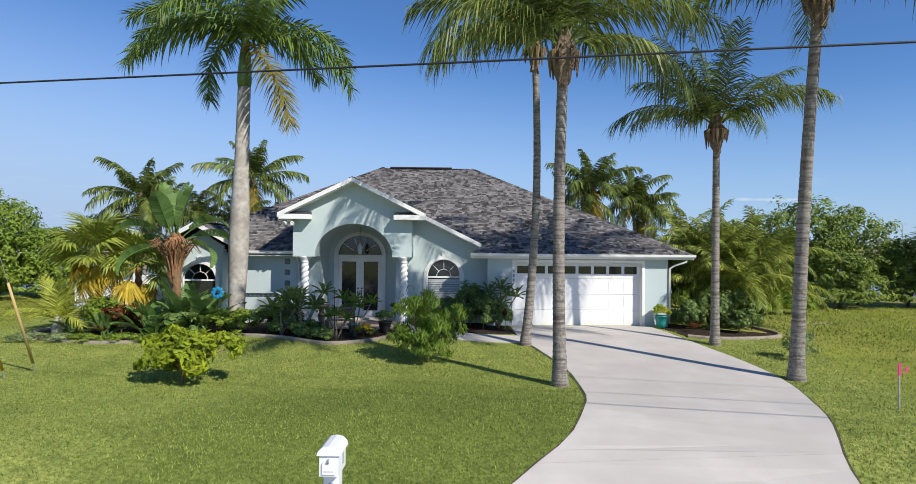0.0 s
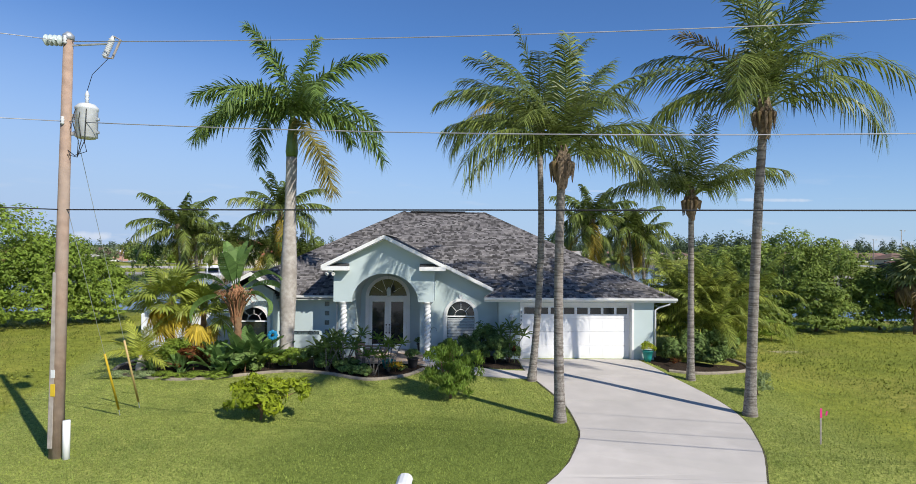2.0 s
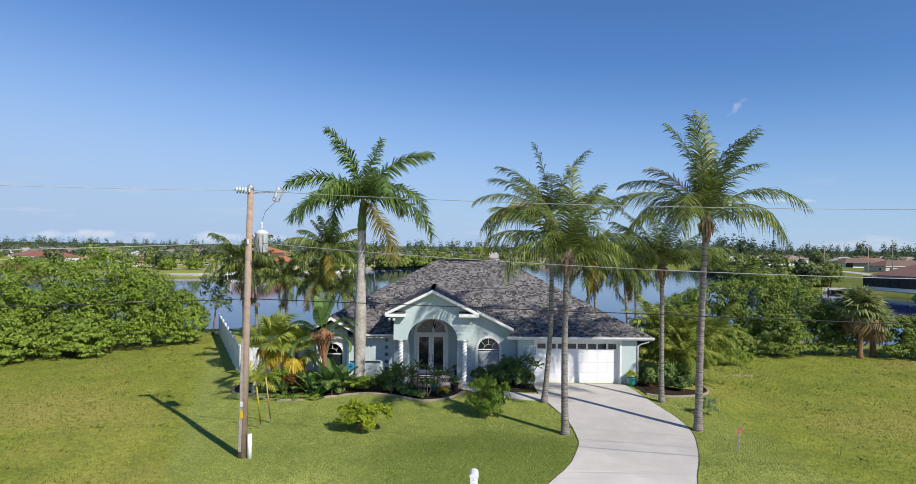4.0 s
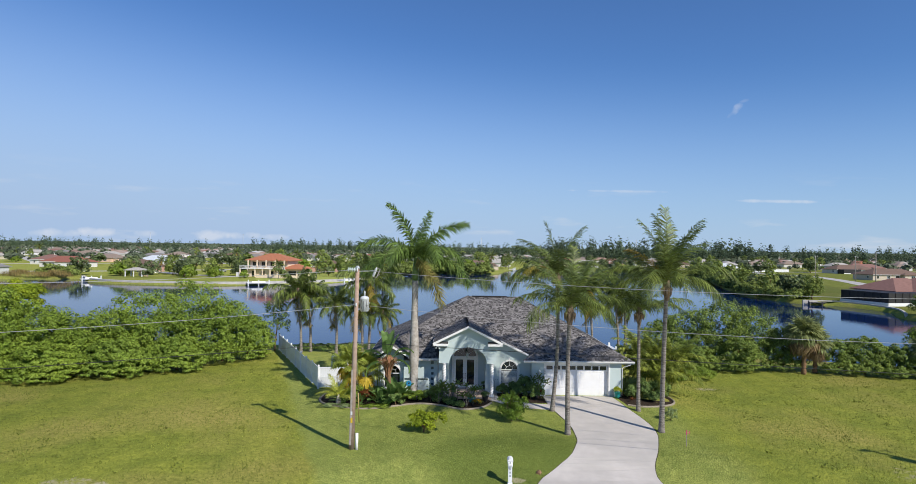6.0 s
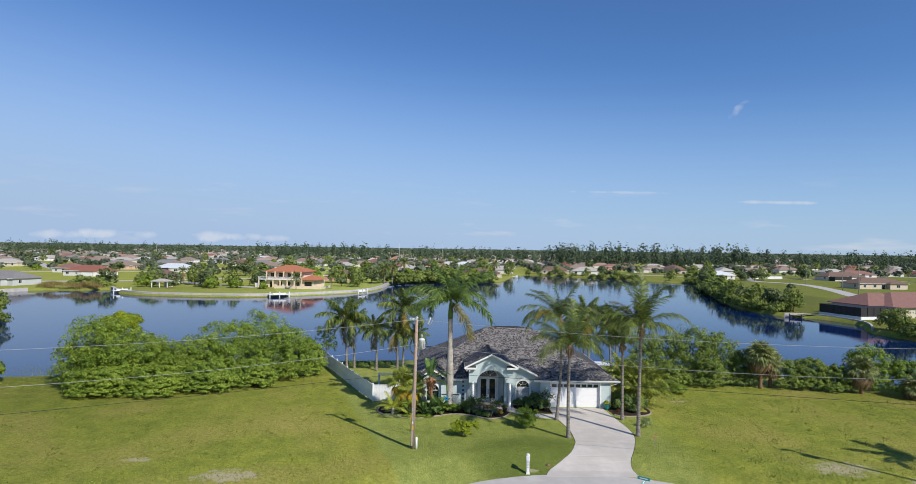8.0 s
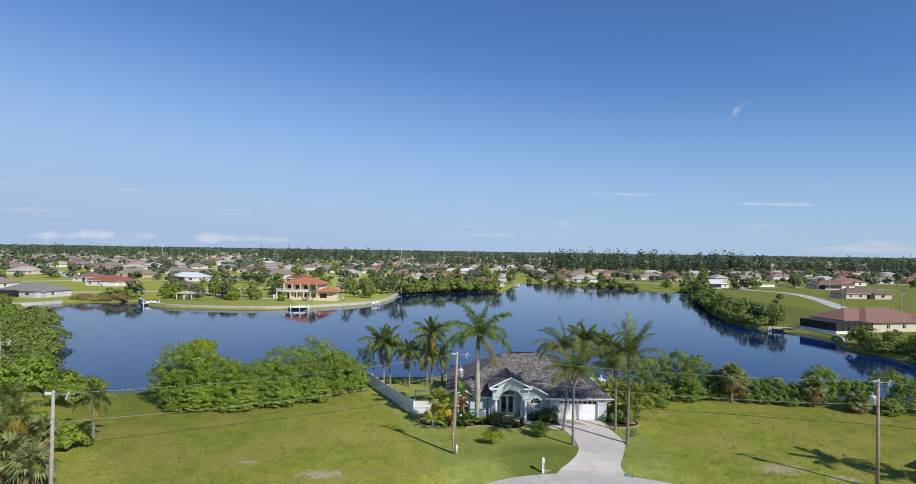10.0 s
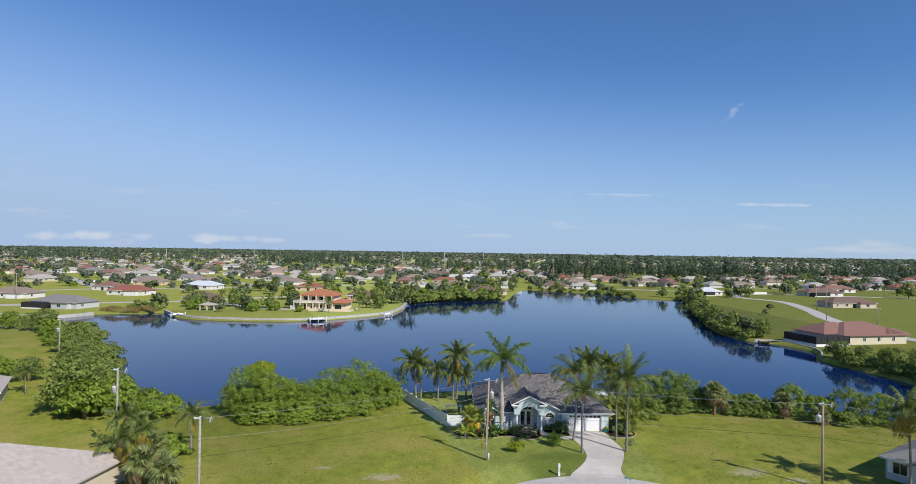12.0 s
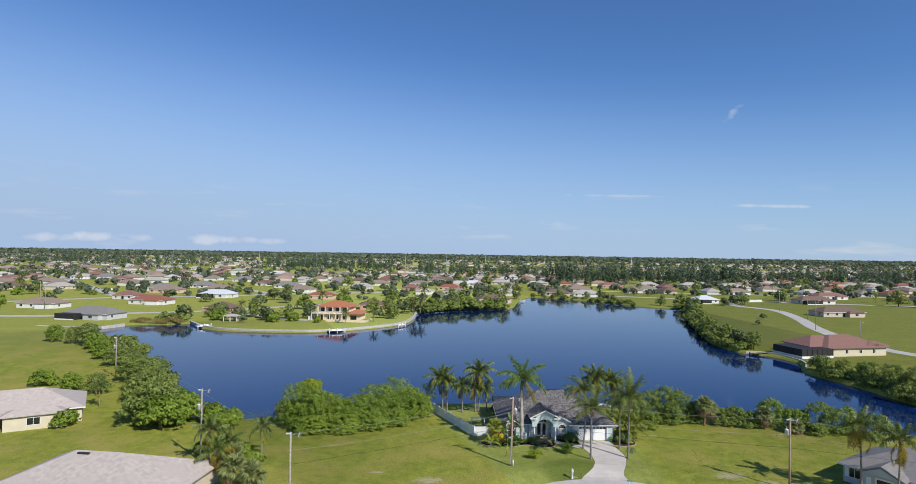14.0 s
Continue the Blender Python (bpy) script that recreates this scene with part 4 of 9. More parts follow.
# house figures as plain bars
for k in range(3):
    part("figure", box(2.735, 2.80, 20.955, 20.964, 2.42 - k * 0.17, 2.52 - k * 0.17), M["numbers"], house)

# wall lantern by the garage
lantern = thing("wall_lantern", "", "")
lantern.parent = house
v, f = lathe([(0.02, 0.30), (0.10, 0.20), (0.12, 0.16), (0.05, 0.15), (0.075, 0.02), (0.06, 0.0), (0.015, -0.05)][::-1], 12, (2.33, 20.86, 2.12))
part("shade", raw_mesh("shade", v, f, M["white"], True), None, lantern)
part("wall_plate", box(2.29, 2.37, 20.97, 20.999, 1.95, 2.2, 0.01), M["white"], lantern)
v, f = tube([(2.33, 20.975, 2.0), (2.33, 20.90, 1.98), (2.33, 20.86, 2.07)], [0.014] * 3, 8)
part("arm", raw_mesh("arm", v, f, M["white"]), None, lantern)

# twin flood lamp under the gable's eave
flood = thing("flood_lamp", "", "")
flood.parent = house
part("mount", box(-5.62, -5.44, 19.98, 20.1, 4.24, 4.315, 0.01), M["white"], flood)
for sx in (-1, 1):
    v, f = lathe([(0.035, 0.0), (0.05, 0.05), (0.085, 0.16), (0.075, 0.17), (0.02, 0.13)], 12)
    part("lamp_head", raw_mesh("lamp_head", v, f, M["white"], True), None, flood, at=Matrix.Translation((-5.53 + sx * 0.07, 20.0, 4.23)) @ Matrix.Rotation(radians(118), 4, "X") @ Matrix.Rotation(radians(sx * 28), 4, "Y"))

# ---- roof
slabs = bmesh.new()
E4 = [(XL, EAVE_Y, EAVE_Z), (XR, EAVE_Y, EAVE_Z), (XR, YB, EAVE_Z), (XL, YB, EAVE_Z)]
vt = [slabs.verts.new(p) for p in E4] + [slabs.verts.new((RL, RIDGE_Y, RIDGE_Z)), slabs.verts.new((RR, RIDGE_Y, RIDGE_Z))]
for f in ((1, 2, 5), (2, 3, 4, 5), (3, 0, 4)):
    slabs.faces.new([vt[i] for i in f])
GEL, GER = -5.85, 1.50


def gable_z(x):
    return GZ0 + 0.12 - abs(x - GX0) * GP


def gable_back(x):
    return EAVE_Y + (gable_z(x) - EAVE_Z) / FRONT


# the front slope is notched where the porch gable stands
notch = [(-5.43, EAVE_Y), (-5.43, gable_back(-5.43) - 0.1), (GX0, gable_back(GX0) - 0.1), (GER - 0.02, gable_back(GER) - 0.05), (GER - 0.02, EAVE_Y)]
slabs.faces.new([vt[0]] + [slabs.verts.new((x, y, roof_z(y))) for x, y in notch] + [vt[1], vt[5], vt[4]])
part("roof_deck", slabs, M["underlay"], house)
# the garage wing: a hip roof that dies into the main slope
wing_top = EAVE_Z + WING_R * PITCH
WING_X, WING_APEX, WING_BACK = WING_L + WING_R, WING_Y + WING_R, EAVE_Y + WING_R * PITCH / FRONT


def wing_z(x, y):
    return EAVE_Z + PITCH * min(x - WING_L, XR - x, y - WING_Y)


bm = bmesh.new()
wv_ = [bm.verts.new(p) for p in ((WING_L, WING_Y, EAVE_Z), (XR, WING_Y, EAVE_Z), (WING_X, WING_APEX, wing_top), (WING_X, WING_BACK + 0.05, wing_top), (WING_L, EAVE_Y, EAVE_Z), (XR, EAVE_Y, EAVE_Z))]
for q in ((0, 1, 2), (4, 0, 2, 3), (1, 5, 3, 2)):
    bm.faces.new([wv_[i] for i in q])
part("wing_deck", bm, M["underlay"], house)
bm = bmesh.new()
tops = [[(GX0, 19.80), (GEL, 19.80), (GEL, gable_back(GEL)), (GX0, gable_back(GX0))], [(GX0, gable_back(GX0)), (GER, gable_back(GER)), (GER, 21.34), (-0.66, 21.34), (-0.66, 19.80), (GX0, 19.80)]]
for poly in tops:
    up = [bm.verts.new((x, y, gable_z(x))) for x, y in poly]
    dn = [bm.verts.new((x, y, gable_z(x) - 0.10)) for x, y in poly]
    bm.faces.new(up)
    bm.faces.new(dn[::-1])
    for i in range(len(up)):
        k = (i + 1) % len(up)
        bm.faces.new((up[i], dn[i], dn[k], up[k]))
part("gable_deck", bm, M["underlay"], house)
LGX, LGZ, LGP = -9.0, 4.22, 0.56
bm = bmesh.new()
for s in (-1, 1):
    xe = LGX + s * 1.28
    ze = LGZ - 1.28 * LGP
    quad = [(LGX, 20.25, LGZ), (xe, 20.25, ze), (xe, EAVE_Y + (ze - EAVE_Z) / FRONT + 0.3, ze), (LGX, EAVE_Y + (LGZ - EAVE_Z) / FRONT + 0.3, LGZ)]
    up = [bm.verts.new(p) for p in quad]
    dn = [bm.verts.new((p[0], p[1], p[2] - 0.1)) for p in quad]
    bm.faces.new(up)
    bm.faces.new(dn)
    for i in range(4):
        k = (i + 1) % 4
        bm.faces.new((up[i], dn[i], dn[k], up[k]))
part("gable_deck", bm, M["underlay"], house)

# fascias, gutters, boxed eaves
def raked(x0, z0, x1, z1, y0, y1, deep=0.16):
    return plate([(x0, z0 - deep), (x1, z1 - deep), (x1, z1), (x0, z0)], [], y0, y1)


ft = gable_z(GX0) + 0.012
part("fascia", raked(GX0, ft, GEL - 0.05, ft - (GX0 - GEL + 0.05) * GP, 19.76, 19.80), M["white"], house)
part("fascia", raked(GX0, ft, -0.62, ft - (-0.62 - GX0) * GP, 19.76, 19.80), M["white"], house)
part("fascia", raked(-0.95, ft - (-0.95 - GX0) * GP, GER + 0.05, ft - (GER + 0.05 - GX0) * GP, 21.30, 21.34), M["white"], house)
part("soffit", raked(-0.95, ft - (-0.95 - GX0) * GP - 0.17, GER, ft - (GER - GX0) * GP - 0.17, 21.34, 21.79, 0.02), M["white"], house)
for s in (-1, 1):
    part("soffit", raked(GX0, ft - 0.17, GX0 + s * 2.55, ft - 0.17 - 2.55 * GP, 19.80, 20.19, 0.02), M["white"], house)
    x0 = GX0 + s * 2.62
    part("eave_return", box(min(x0, x0 - s * 1.12), max(x0, x0 - s * 1.12), 19.77, 20.19, 4.32, 4.50, 0.008), M["white"], house)
    cap = bmesh.new()
    xa, xb = x0, x0 - s * 1.10
    q = [cap.verts.new(p) for p in ((xa, 19.78, 4.505), (xb, 19.78, 4.505), (xb, 20.19, 4.505), (xa, 20.19, 4.505), (xa, 20.19, 4.62), (xb, 20.19, 4.62))]
    for f in ((0, 1, 5, 4), (0, 4, 3), (1, 2, 5), (3, 2, 1, 0), (3, 4, 5, 2)):
        cap.faces.new([q[i] for i in f])
    part("return_cap", cap, M["underlay"], house)
    part("fascia", raked(LGX, LGZ + 0.01, LGX + s * 1.33, LGZ + 0.01 - 1.33 * LGP, 20.21, 20.25, 0.17), M["white"], house)
    part("eave_board", box(GX0 + s * 2.62 - 0.02, GX0 + s * 2.62 + 0.02, 19.80, 21.33 if s > 0 else 23.1, gable_z(GEL) - 0.20, gable_z(GEL)), M["white"], house)


def gutter(x0, x1, y, z):
    prof = [(0.0, 0.0), (-0.02, -0.10), (-0.09, -0.12), (-0.12, -0.08), (-0.13, 0.0), (-0.11, 0.0), (-0.10, -0.07), (-0.03, -0.09), (-0.02, 0.0)]
    bm = bmesh.new()
    a = [bm.verts.new((x0, y + p[0], z + p[1])) for p in prof]
    b = [bm.verts.new((x1, y + p[0], z + p[1])) for p in prof]
    n = len(prof)
    for i in range(n):
        k = (i + 1) % n
        bm.faces.new((a[i], a[k], b[k], b[i]))
    bm.faces.new(a)
    bm.faces.new(b[::-1])
    return bm


part("gutter", gutter(WING_L, XR + 0.05, WING_Y - 0.02, EAVE_Z + 0.02), M["white"], house)
part("fascia", box(WING_L, XR, WING_Y - 0.02, WING_Y, EAVE_Z - 0.17, EAVE_Z + 0.01), M["white"], house)
part("soffit", box(1.78, XR - 0.02, WING_Y, 20.998, EAVE_Z - 0.17, EAVE_Z - 0.15), M["white"], house)
part("gutter", gutter(-7.75, -5.45, EAVE_Y - 0.04, EAVE_Z + 0.05), M["white"], house)
part("soffit", box(-8.1, -5.45, EAVE_Y - 0.09, 21.498, EAVE_Z - 0.14, EAVE_Z - 0.12), M["white"], house)
part("fascia", box(XR, XR + 0.03, WING_Y, YB, EAVE_Z - 0.17, EAVE_Z + 0.01), M["white"], house)
part("fascia", box(XL - 0.03, XL, EAVE_Y, YB, EAVE_Z - 0.17, EAVE_Z + 0.01), M["white"], house)
v, f = tube([(9.35, 20.72, 3.02), (9.35, 20.74, 2.88), (8.95, 20.92, 2.72), (8.78, 20.96, 2.60), (8.78, 20.96, 0.5)], [0.04] * 5, 8)
part("downspout", raw_mesh("downspout", v, f, M["white"], True), None, house)
v, f = tube([(-5.55, 21.08, 3.02), (-5.53, 21.3, 2.85), (-5.50, 21.42, 2.7), (-5.50, 21.42, 0.5)], [0.035] * 4, 8)
part("downspout", raw_mesh("downspout", v, f, M["white"], True), None, house)
part("ridge_vent", box(-2.65, 0.50, RIDGE_Y - 0.16, RIDGE_Y + 0.16, RIDGE_Z + 0.0, RIDGE_Z + 0.075, 0.02), M["vent"], house)

# shingles: tabs in courses, each one with its own edge
TAB_ROWS = []


def shingle_slope(origin, along, up, courses, limits, lift=0.012, seed=0, expo=0.132):
    """Tabs in courses on a slope; limits(course) gives where a course begins and ends."""
    rnd = random.Random(seed)
    o, a, u = Vector(origin), Vector(along).normalized(), Vector(up).normalized()
    n = a.cross(u).normalized()
    if n.z < 0:
        n = -n
    out = []
    for c in range(courses):
        x0, x1 = limits(c * expo)
        x = x0 - rnd.random() * 0.2
        while x < x1:
            w = rnd.choice((0.09, 0.12, 0.15, 0.21))
            xa, xb = max(x, x0), min(x + w, x1)
            if xb - xa > 0.03:
                out.append((o + a * xa + u * (c * expo), a, u, n, xb - xa, expo + 0.012, lift + 0.006 * rnd.random(), rnd.random()))
            x += w + 0.004
    return out


slope_len = math.hypot(7.98, 7.98 * PITCH)
front_len = math.hypot(RIDGE_Y - EAVE_Y, RIDGE_Z - EAVE_Z)
up_front = (0, 1, FRONT)
def front_limits(v):
    d = v / math.hypot(1, FRONT) * 7.98 / (RIDGE_Y - EAVE_Y)
    return d + 0.02, (XR - XL) - d - 0.02
front = shingle_slope((XL, EAVE_Y, EAVE_Z), (1, 0, 0), up_front, int(front_len / 0.132), front_limits, seed=1)
# where the gables rise through the slope no tabs are laid
def covered(p):
    if p.x > WING_L and wing_z(p.x, p.y) > roof_z(p.y) - 0.03:
        return True
    return (GEL + 0.1 < p.x < GER - 0.1 and p.y < gable_back(p.x) - 0.12) or (abs(p.x - LGX) < 1.15 and p.y < EAVE_Y + (LGZ - abs(p.x - LGX) * LGP - EAVE_Z) / FRONT - 0.05) or (-5.5 < p.x < GER and p.y < gable_back(min(max(p.x, GEL), GER)) - 0.12)
front = [t for t in front if not covered(t[0])]
per_m = math.hypot(1, PITCH)
wing = shingle_slope((WING_L, WING_Y, EAVE_Z), (1, 0, 0), (0, 1, PITCH), int(WING_R * per_m / 0.132), lambda v: (v / per_m + 0.02, 2 * WING_R - v / per_m - 0.02), seed=7)
wing_side = shingle_slope((WING_L, WING_BACK, EAVE_Z), (0, -1, 0), (1, 0, PITCH), int(WING_R * per_m / 0.132), lambda v: ((WING_BACK - EAVE_Y) * (1 - v / per_m / WING_R), WING_BACK - WING_Y - v / per_m), seed=8)
left = shingle_slope((XL, YB, EAVE_Z), (0, -1, 0), (1, 0, PITCH), int(slope_len / 0.132), lambda v: (v / math.hypot(1, PITCH), YB - EAVE_Y - v / math.hypot(1, PITCH)), seed=2)
gl_len = math.hypot(GX0 - GEL, (GX0 - GEL) * GP)
gl = shingle_slope((GEL, 19.80, gable_z(GEL)), (0, 1, 0), (1, 0, GP), int(gl_len / 0.132), lambda v: (0, gable_back(GEL + v / math.hypot(1, GP)) - 19.80), seed=3)
gr_len = math.hypot(GER - GX0, (GER - GX0) * GP)
gr = shingle_slope((GER, 19.80, gable_z(GER)), (0, 1, 0), (-1, 0, GP), int(gr_len / 0.132), lambda v: (0.0 if GER - v / math.hypot(1, GP) < -0.66 else 1.54, gable_back(GER - v / math.hypot(1, GP)) - 19.80), seed=4)
lg = []
for s in (-1, 1):
    lg += shingle_slope((LGX + s * 1.28, 20.25, LGZ - 1.28 * LGP), (0, 1, 0), (-s, 0, LGP), 10, lambda v: (0, 1.6 + v * 0.9), seed=5 + s)


def tab_corners(t):
    o, a, u, n, w, h, lift, r = t
    lo = o + n * lift
    hi = o + u * h + n * 0.003
    return [o, o + a * w, lo, lo + a * w, hi, hi + a * w]


picked, rest = [], []
for t in wing + front:
    (picked if len(picked) < 300 and t[0].x > 1.3 and t[0].z < 3.13 + 0.145 * 3.2 else rest).append(t)
rest += left + gl + gr + lg + wing_side
verts, faces = [], []
for t in rest:
    k = len(verts)
    verts += [tuple(c) for c in tab_corners(t)]
    faces += [(k, k + 1, k + 3, k + 2), (k + 2, k + 3, k + 5, k + 4)]
shing = part("shingles", raw_mesh("shingles", verts, faces, M["shingle"]), None, house)
tagged(shing, "grey blended asphalt shingles", kind="stuff")
tab_mesh = {}
for t in picked:
    o, a, u, n, w, h, lift, r = t
    key = round(w, 2)
    if key not in tab_mesh:
        tab_mesh[key] = raw_mesh("shingle", [(0, 0, 0), (max(key, 0.05), 0, 0), (0, 0, 0.014), (max(key, 0.05), 0, 0.014), (0, h, 0.003), (max(key, 0.05), h, 0.003)], [(0, 1, 3, 2), (2, 3, 5, 4)], M["shingle_piece"])
    m = Matrix((a, u, n)).transposed().to_4x4()
    part("shingle", tab_mesh[key], None, house, at=Matrix.Translation(o) @ m @ Matrix.Diagonal((w / max(key, 0.05), 1, 1, 1)))


def hip_caps(p, q, parent):
    p, q = Vector(p), Vector(q)
    d = (q - p).normalized()
    s = d.cross(Vector((0, 0, 1))).normalized()
    n = s.cross(d)
    verts, faces = [], []
    k = 0
    L = (q - p).length
    while k * 0.16 < L:
        o = p + d * (k * 0.16)
        i = len(verts)
        for f, z in ((0, 0.04), (0.2, 0.022)):
            verts += [tuple(o + d * f - s * 0.13 + n * (z - 0.055)), tuple(o + d * f + n * z), tuple(o + d * f + s * 0.13 + n * (z - 0.055))]
        faces += [(i, i + 1, i + 4, i + 3), (i + 1, i + 2, i + 5, i + 4)]
        k += 1
    ob = part("hip_capping", raw_mesh("hip_capping", verts, faces, M["shingle"]), None, parent)
    return tagged(ob, kind="stuff")


hip_caps((XL, EAVE_Y, EAVE_Z), (RL, RIDGE_Y, RIDGE_Z), house)
hip_caps((WING_X, WING_BACK, wing_top), (RR, RIDGE_Y, RIDGE_Z), house)
hip_caps((WING_L, WING_Y, EAVE_Z), (WING_X, WING_APEX, wing_top), house)
hip_caps((XR, WING_Y, EAVE_Z), (WING_X, WING_APEX, wing_top), house)
hip_caps((XL, YB, EAVE_Z), (RL, RIDGE_Y, RIDGE_Z), house)
hip_caps((RL, RIDGE_Y, RIDGE_Z), (RR, RIDGE_Y, RIDGE_Z), house)
hip_caps((GX0, 19.80, gable_z(GX0)), (GX0, gable_back(GX0), gable_z(GX0)), house)
hip_caps((LGX, 20.25, LGZ), (LGX, 22.8, LGZ), house)

# porch floor pavers
prnd = random.Random(5)
paver = as_mesh(box(0.0, 0.29, 0.0, 0.29, 0, 0.012, 0.003), "paver", M["tile_floor"])
for i in range(11):
    for j in range(9):
        part("paver", paver, None, house, at=Matrix.Translation((-4.7 + i * 0.295, 19.95 + j * 0.295 - 0.0, 0.42)) if j < 8 else Matrix.Translation((-4.7 + i * 0.295, 19.66, 0.41)))

# screened pool cage behind the house
cage = thing("pool_cage", "dark screened pool enclosure behind the house", "screen enclosure")
for x in (-10.6, -8.8, -7.0, -5.2):
    for y in (36.7, 41.5):
        part("post", box(x - 0.04, x + 0.04, y - 0.04, y + 0.04, 0.1, 3.0 + (0.7 if y < 40 else 0)), M["alu"], cage)
part("screen_roof", box(-10.6, -5.2, 36.7, 41.5, 3.15, 3.17, m=Matrix.Translation((0, 39.1, 3.2)) @ Matrix.Rotation(radians(-7), 4, "X") @ Matrix.Translation((0, -39.1, -3.0))), M["screen"], cage)
part("screen_wall", box(-10.61, -10.59, 36.7, 41.5, 0.2, 3.0), M["screen"], cage)


# ---------------------------------------------------------------- plants
def leaf_cloud(name, blobs, n, size, m, seed, aspect=0.45, clumps=26, hang=0.0):
    """Many small leaves in clumps over a few rounded masses: an uneven outline with gaps."""
    r = np.random.RandomState(seed)
    vol = np.array([(b[3] * b[4] * b[5]) ** (2 / 3) for b in blobs])
    pts, nor = [], []
    for b, share in zip(blobs, vol / vol.sum()):
        c, rad = np.array(b[:3]), np.array(b[3:6])
        k = clumps
        d = r.normal(size=(k, 3))
        d /= np.linalg.norm(d, axis=1)[:, None]
        d[:, 2] = np.where(d[:, 2] < -0.45, -d[:, 2], d[:, 2])
        cc = c + d * rad * r.uniform(0.58, 0.93, size=(k, 1))
        cr = rad * r.uniform(0.75, 1.3, size=(k, 1)) * min(1.55 / math.sqrt(k), 0.42)
        cnt = int(n * share)
        pick = r.randint(0, k, cnt)
        e = r.normal(size=(cnt, 3)) + 0.35 * d[pick] + np.array([0, 0, 0.25])
        e /= np.linalg.norm(e, axis=1)[:, None]
        p = cc[pick] + e * cr[pick] * (r.uniform(0.35, 1.0, size=(cnt, 1)) ** 0.5)
        pts.append(p)
        nor.append(0.8 * e + 0.3 * d[pick] + r.normal(scale=0.28, size=(cnt, 3)) + np.array([0.05, -0.05, 0.25]))
    p, q = np.vstack(pts), np.vstack(nor)
    q /= np.linalg.norm(q, axis=1)[:, None]
    a = np.cross(q, r.normal(size=q.shape))
    a[:, 2] -= hang * np.linalg.norm(a, axis=1)
    a /= np.linalg.norm(a, axis=1)[:, None]
    s = np.cross(q, a)
    s /= np.linalg.norm(s, axis=1)[:, None] + 1e-9
    L = size * r.uniform(0.6, 1.35, size=(len(p), 1))
    v = np.stack([p - a * L / 2, p + s * L * aspect / 2 + q * L * 0.06, p + a * L / 2, p - s * L * aspect / 2 + q * L * 0.06], 1).reshape(-1, 3)
    me = bpy.data.meshes.new(name)
    cnt = len(p)
    me.vertices.add(cnt * 4)
    me.vertices.foreach_set("co", v.astype(np.float32).ravel())
    me.loops.add(cnt * 4)
    me.loops.foreach_set("vertex_index", np.arange(cnt * 4, dtype=np.int32))
    me.polygons.add(cnt)
    me.polygons.foreach_set("loop_start", np.arange(0, cnt * 4, 4, dtype=np.int32))
    me.update(calc_edges=True)
    me.validate()
    me.materials.append(m)
    return me


def limbs(name, base, tops, r0, m, seed=0):
    """A short trunk that forks into limbs."""
    rnd = random.Random(seed)
    verts, faces = [], []
    b = Vector(base)
    fork = b + (sum((Vector(t) - b for t in tops), Vector()) / len(tops)) * 0.3
    for k, t in enumerate(tops):
        t = Vector(t)
        mid = fork.lerp(t, 0.5) + Vector((rnd.uniform(-0.1, 0.1), rnd.uniform(-0.1, 0.1), 0.08)) * (t - b).length
        v, f = tube([b - Vector((0, 0, 0.1)), fork, mid, t], [r0, r0 * 0.75, r0 * 0.45, r0 * 0.15], 7)
        o = len(verts)
        verts += v
        faces += [tuple(i + o for i in q) for q in f]
    return raw_mesh(name, verts, faces, m, True)


def bush(name, x, y, blobs, n, size, m, label, category="shrub", seed=0, trunk=0.06, group="", aspect=0.45, hang=0.0, z=None, clumps=26):
    z = height(x, y) if z is None else z
    t = thing(name, label, category, (x, y, z), group)
    part("trunk", limbs("trunk", (0, 0, 0), [(b[0] * 0.8, b[1] * 0.8, b[2] + b[5] * 0.2) for b in blobs], trunk, M["husk"], seed), None, t)
    part("crown", leaf_cloud("crown", blobs, n, size, m, seed, aspect, clumps, hang), None, t)
    return t


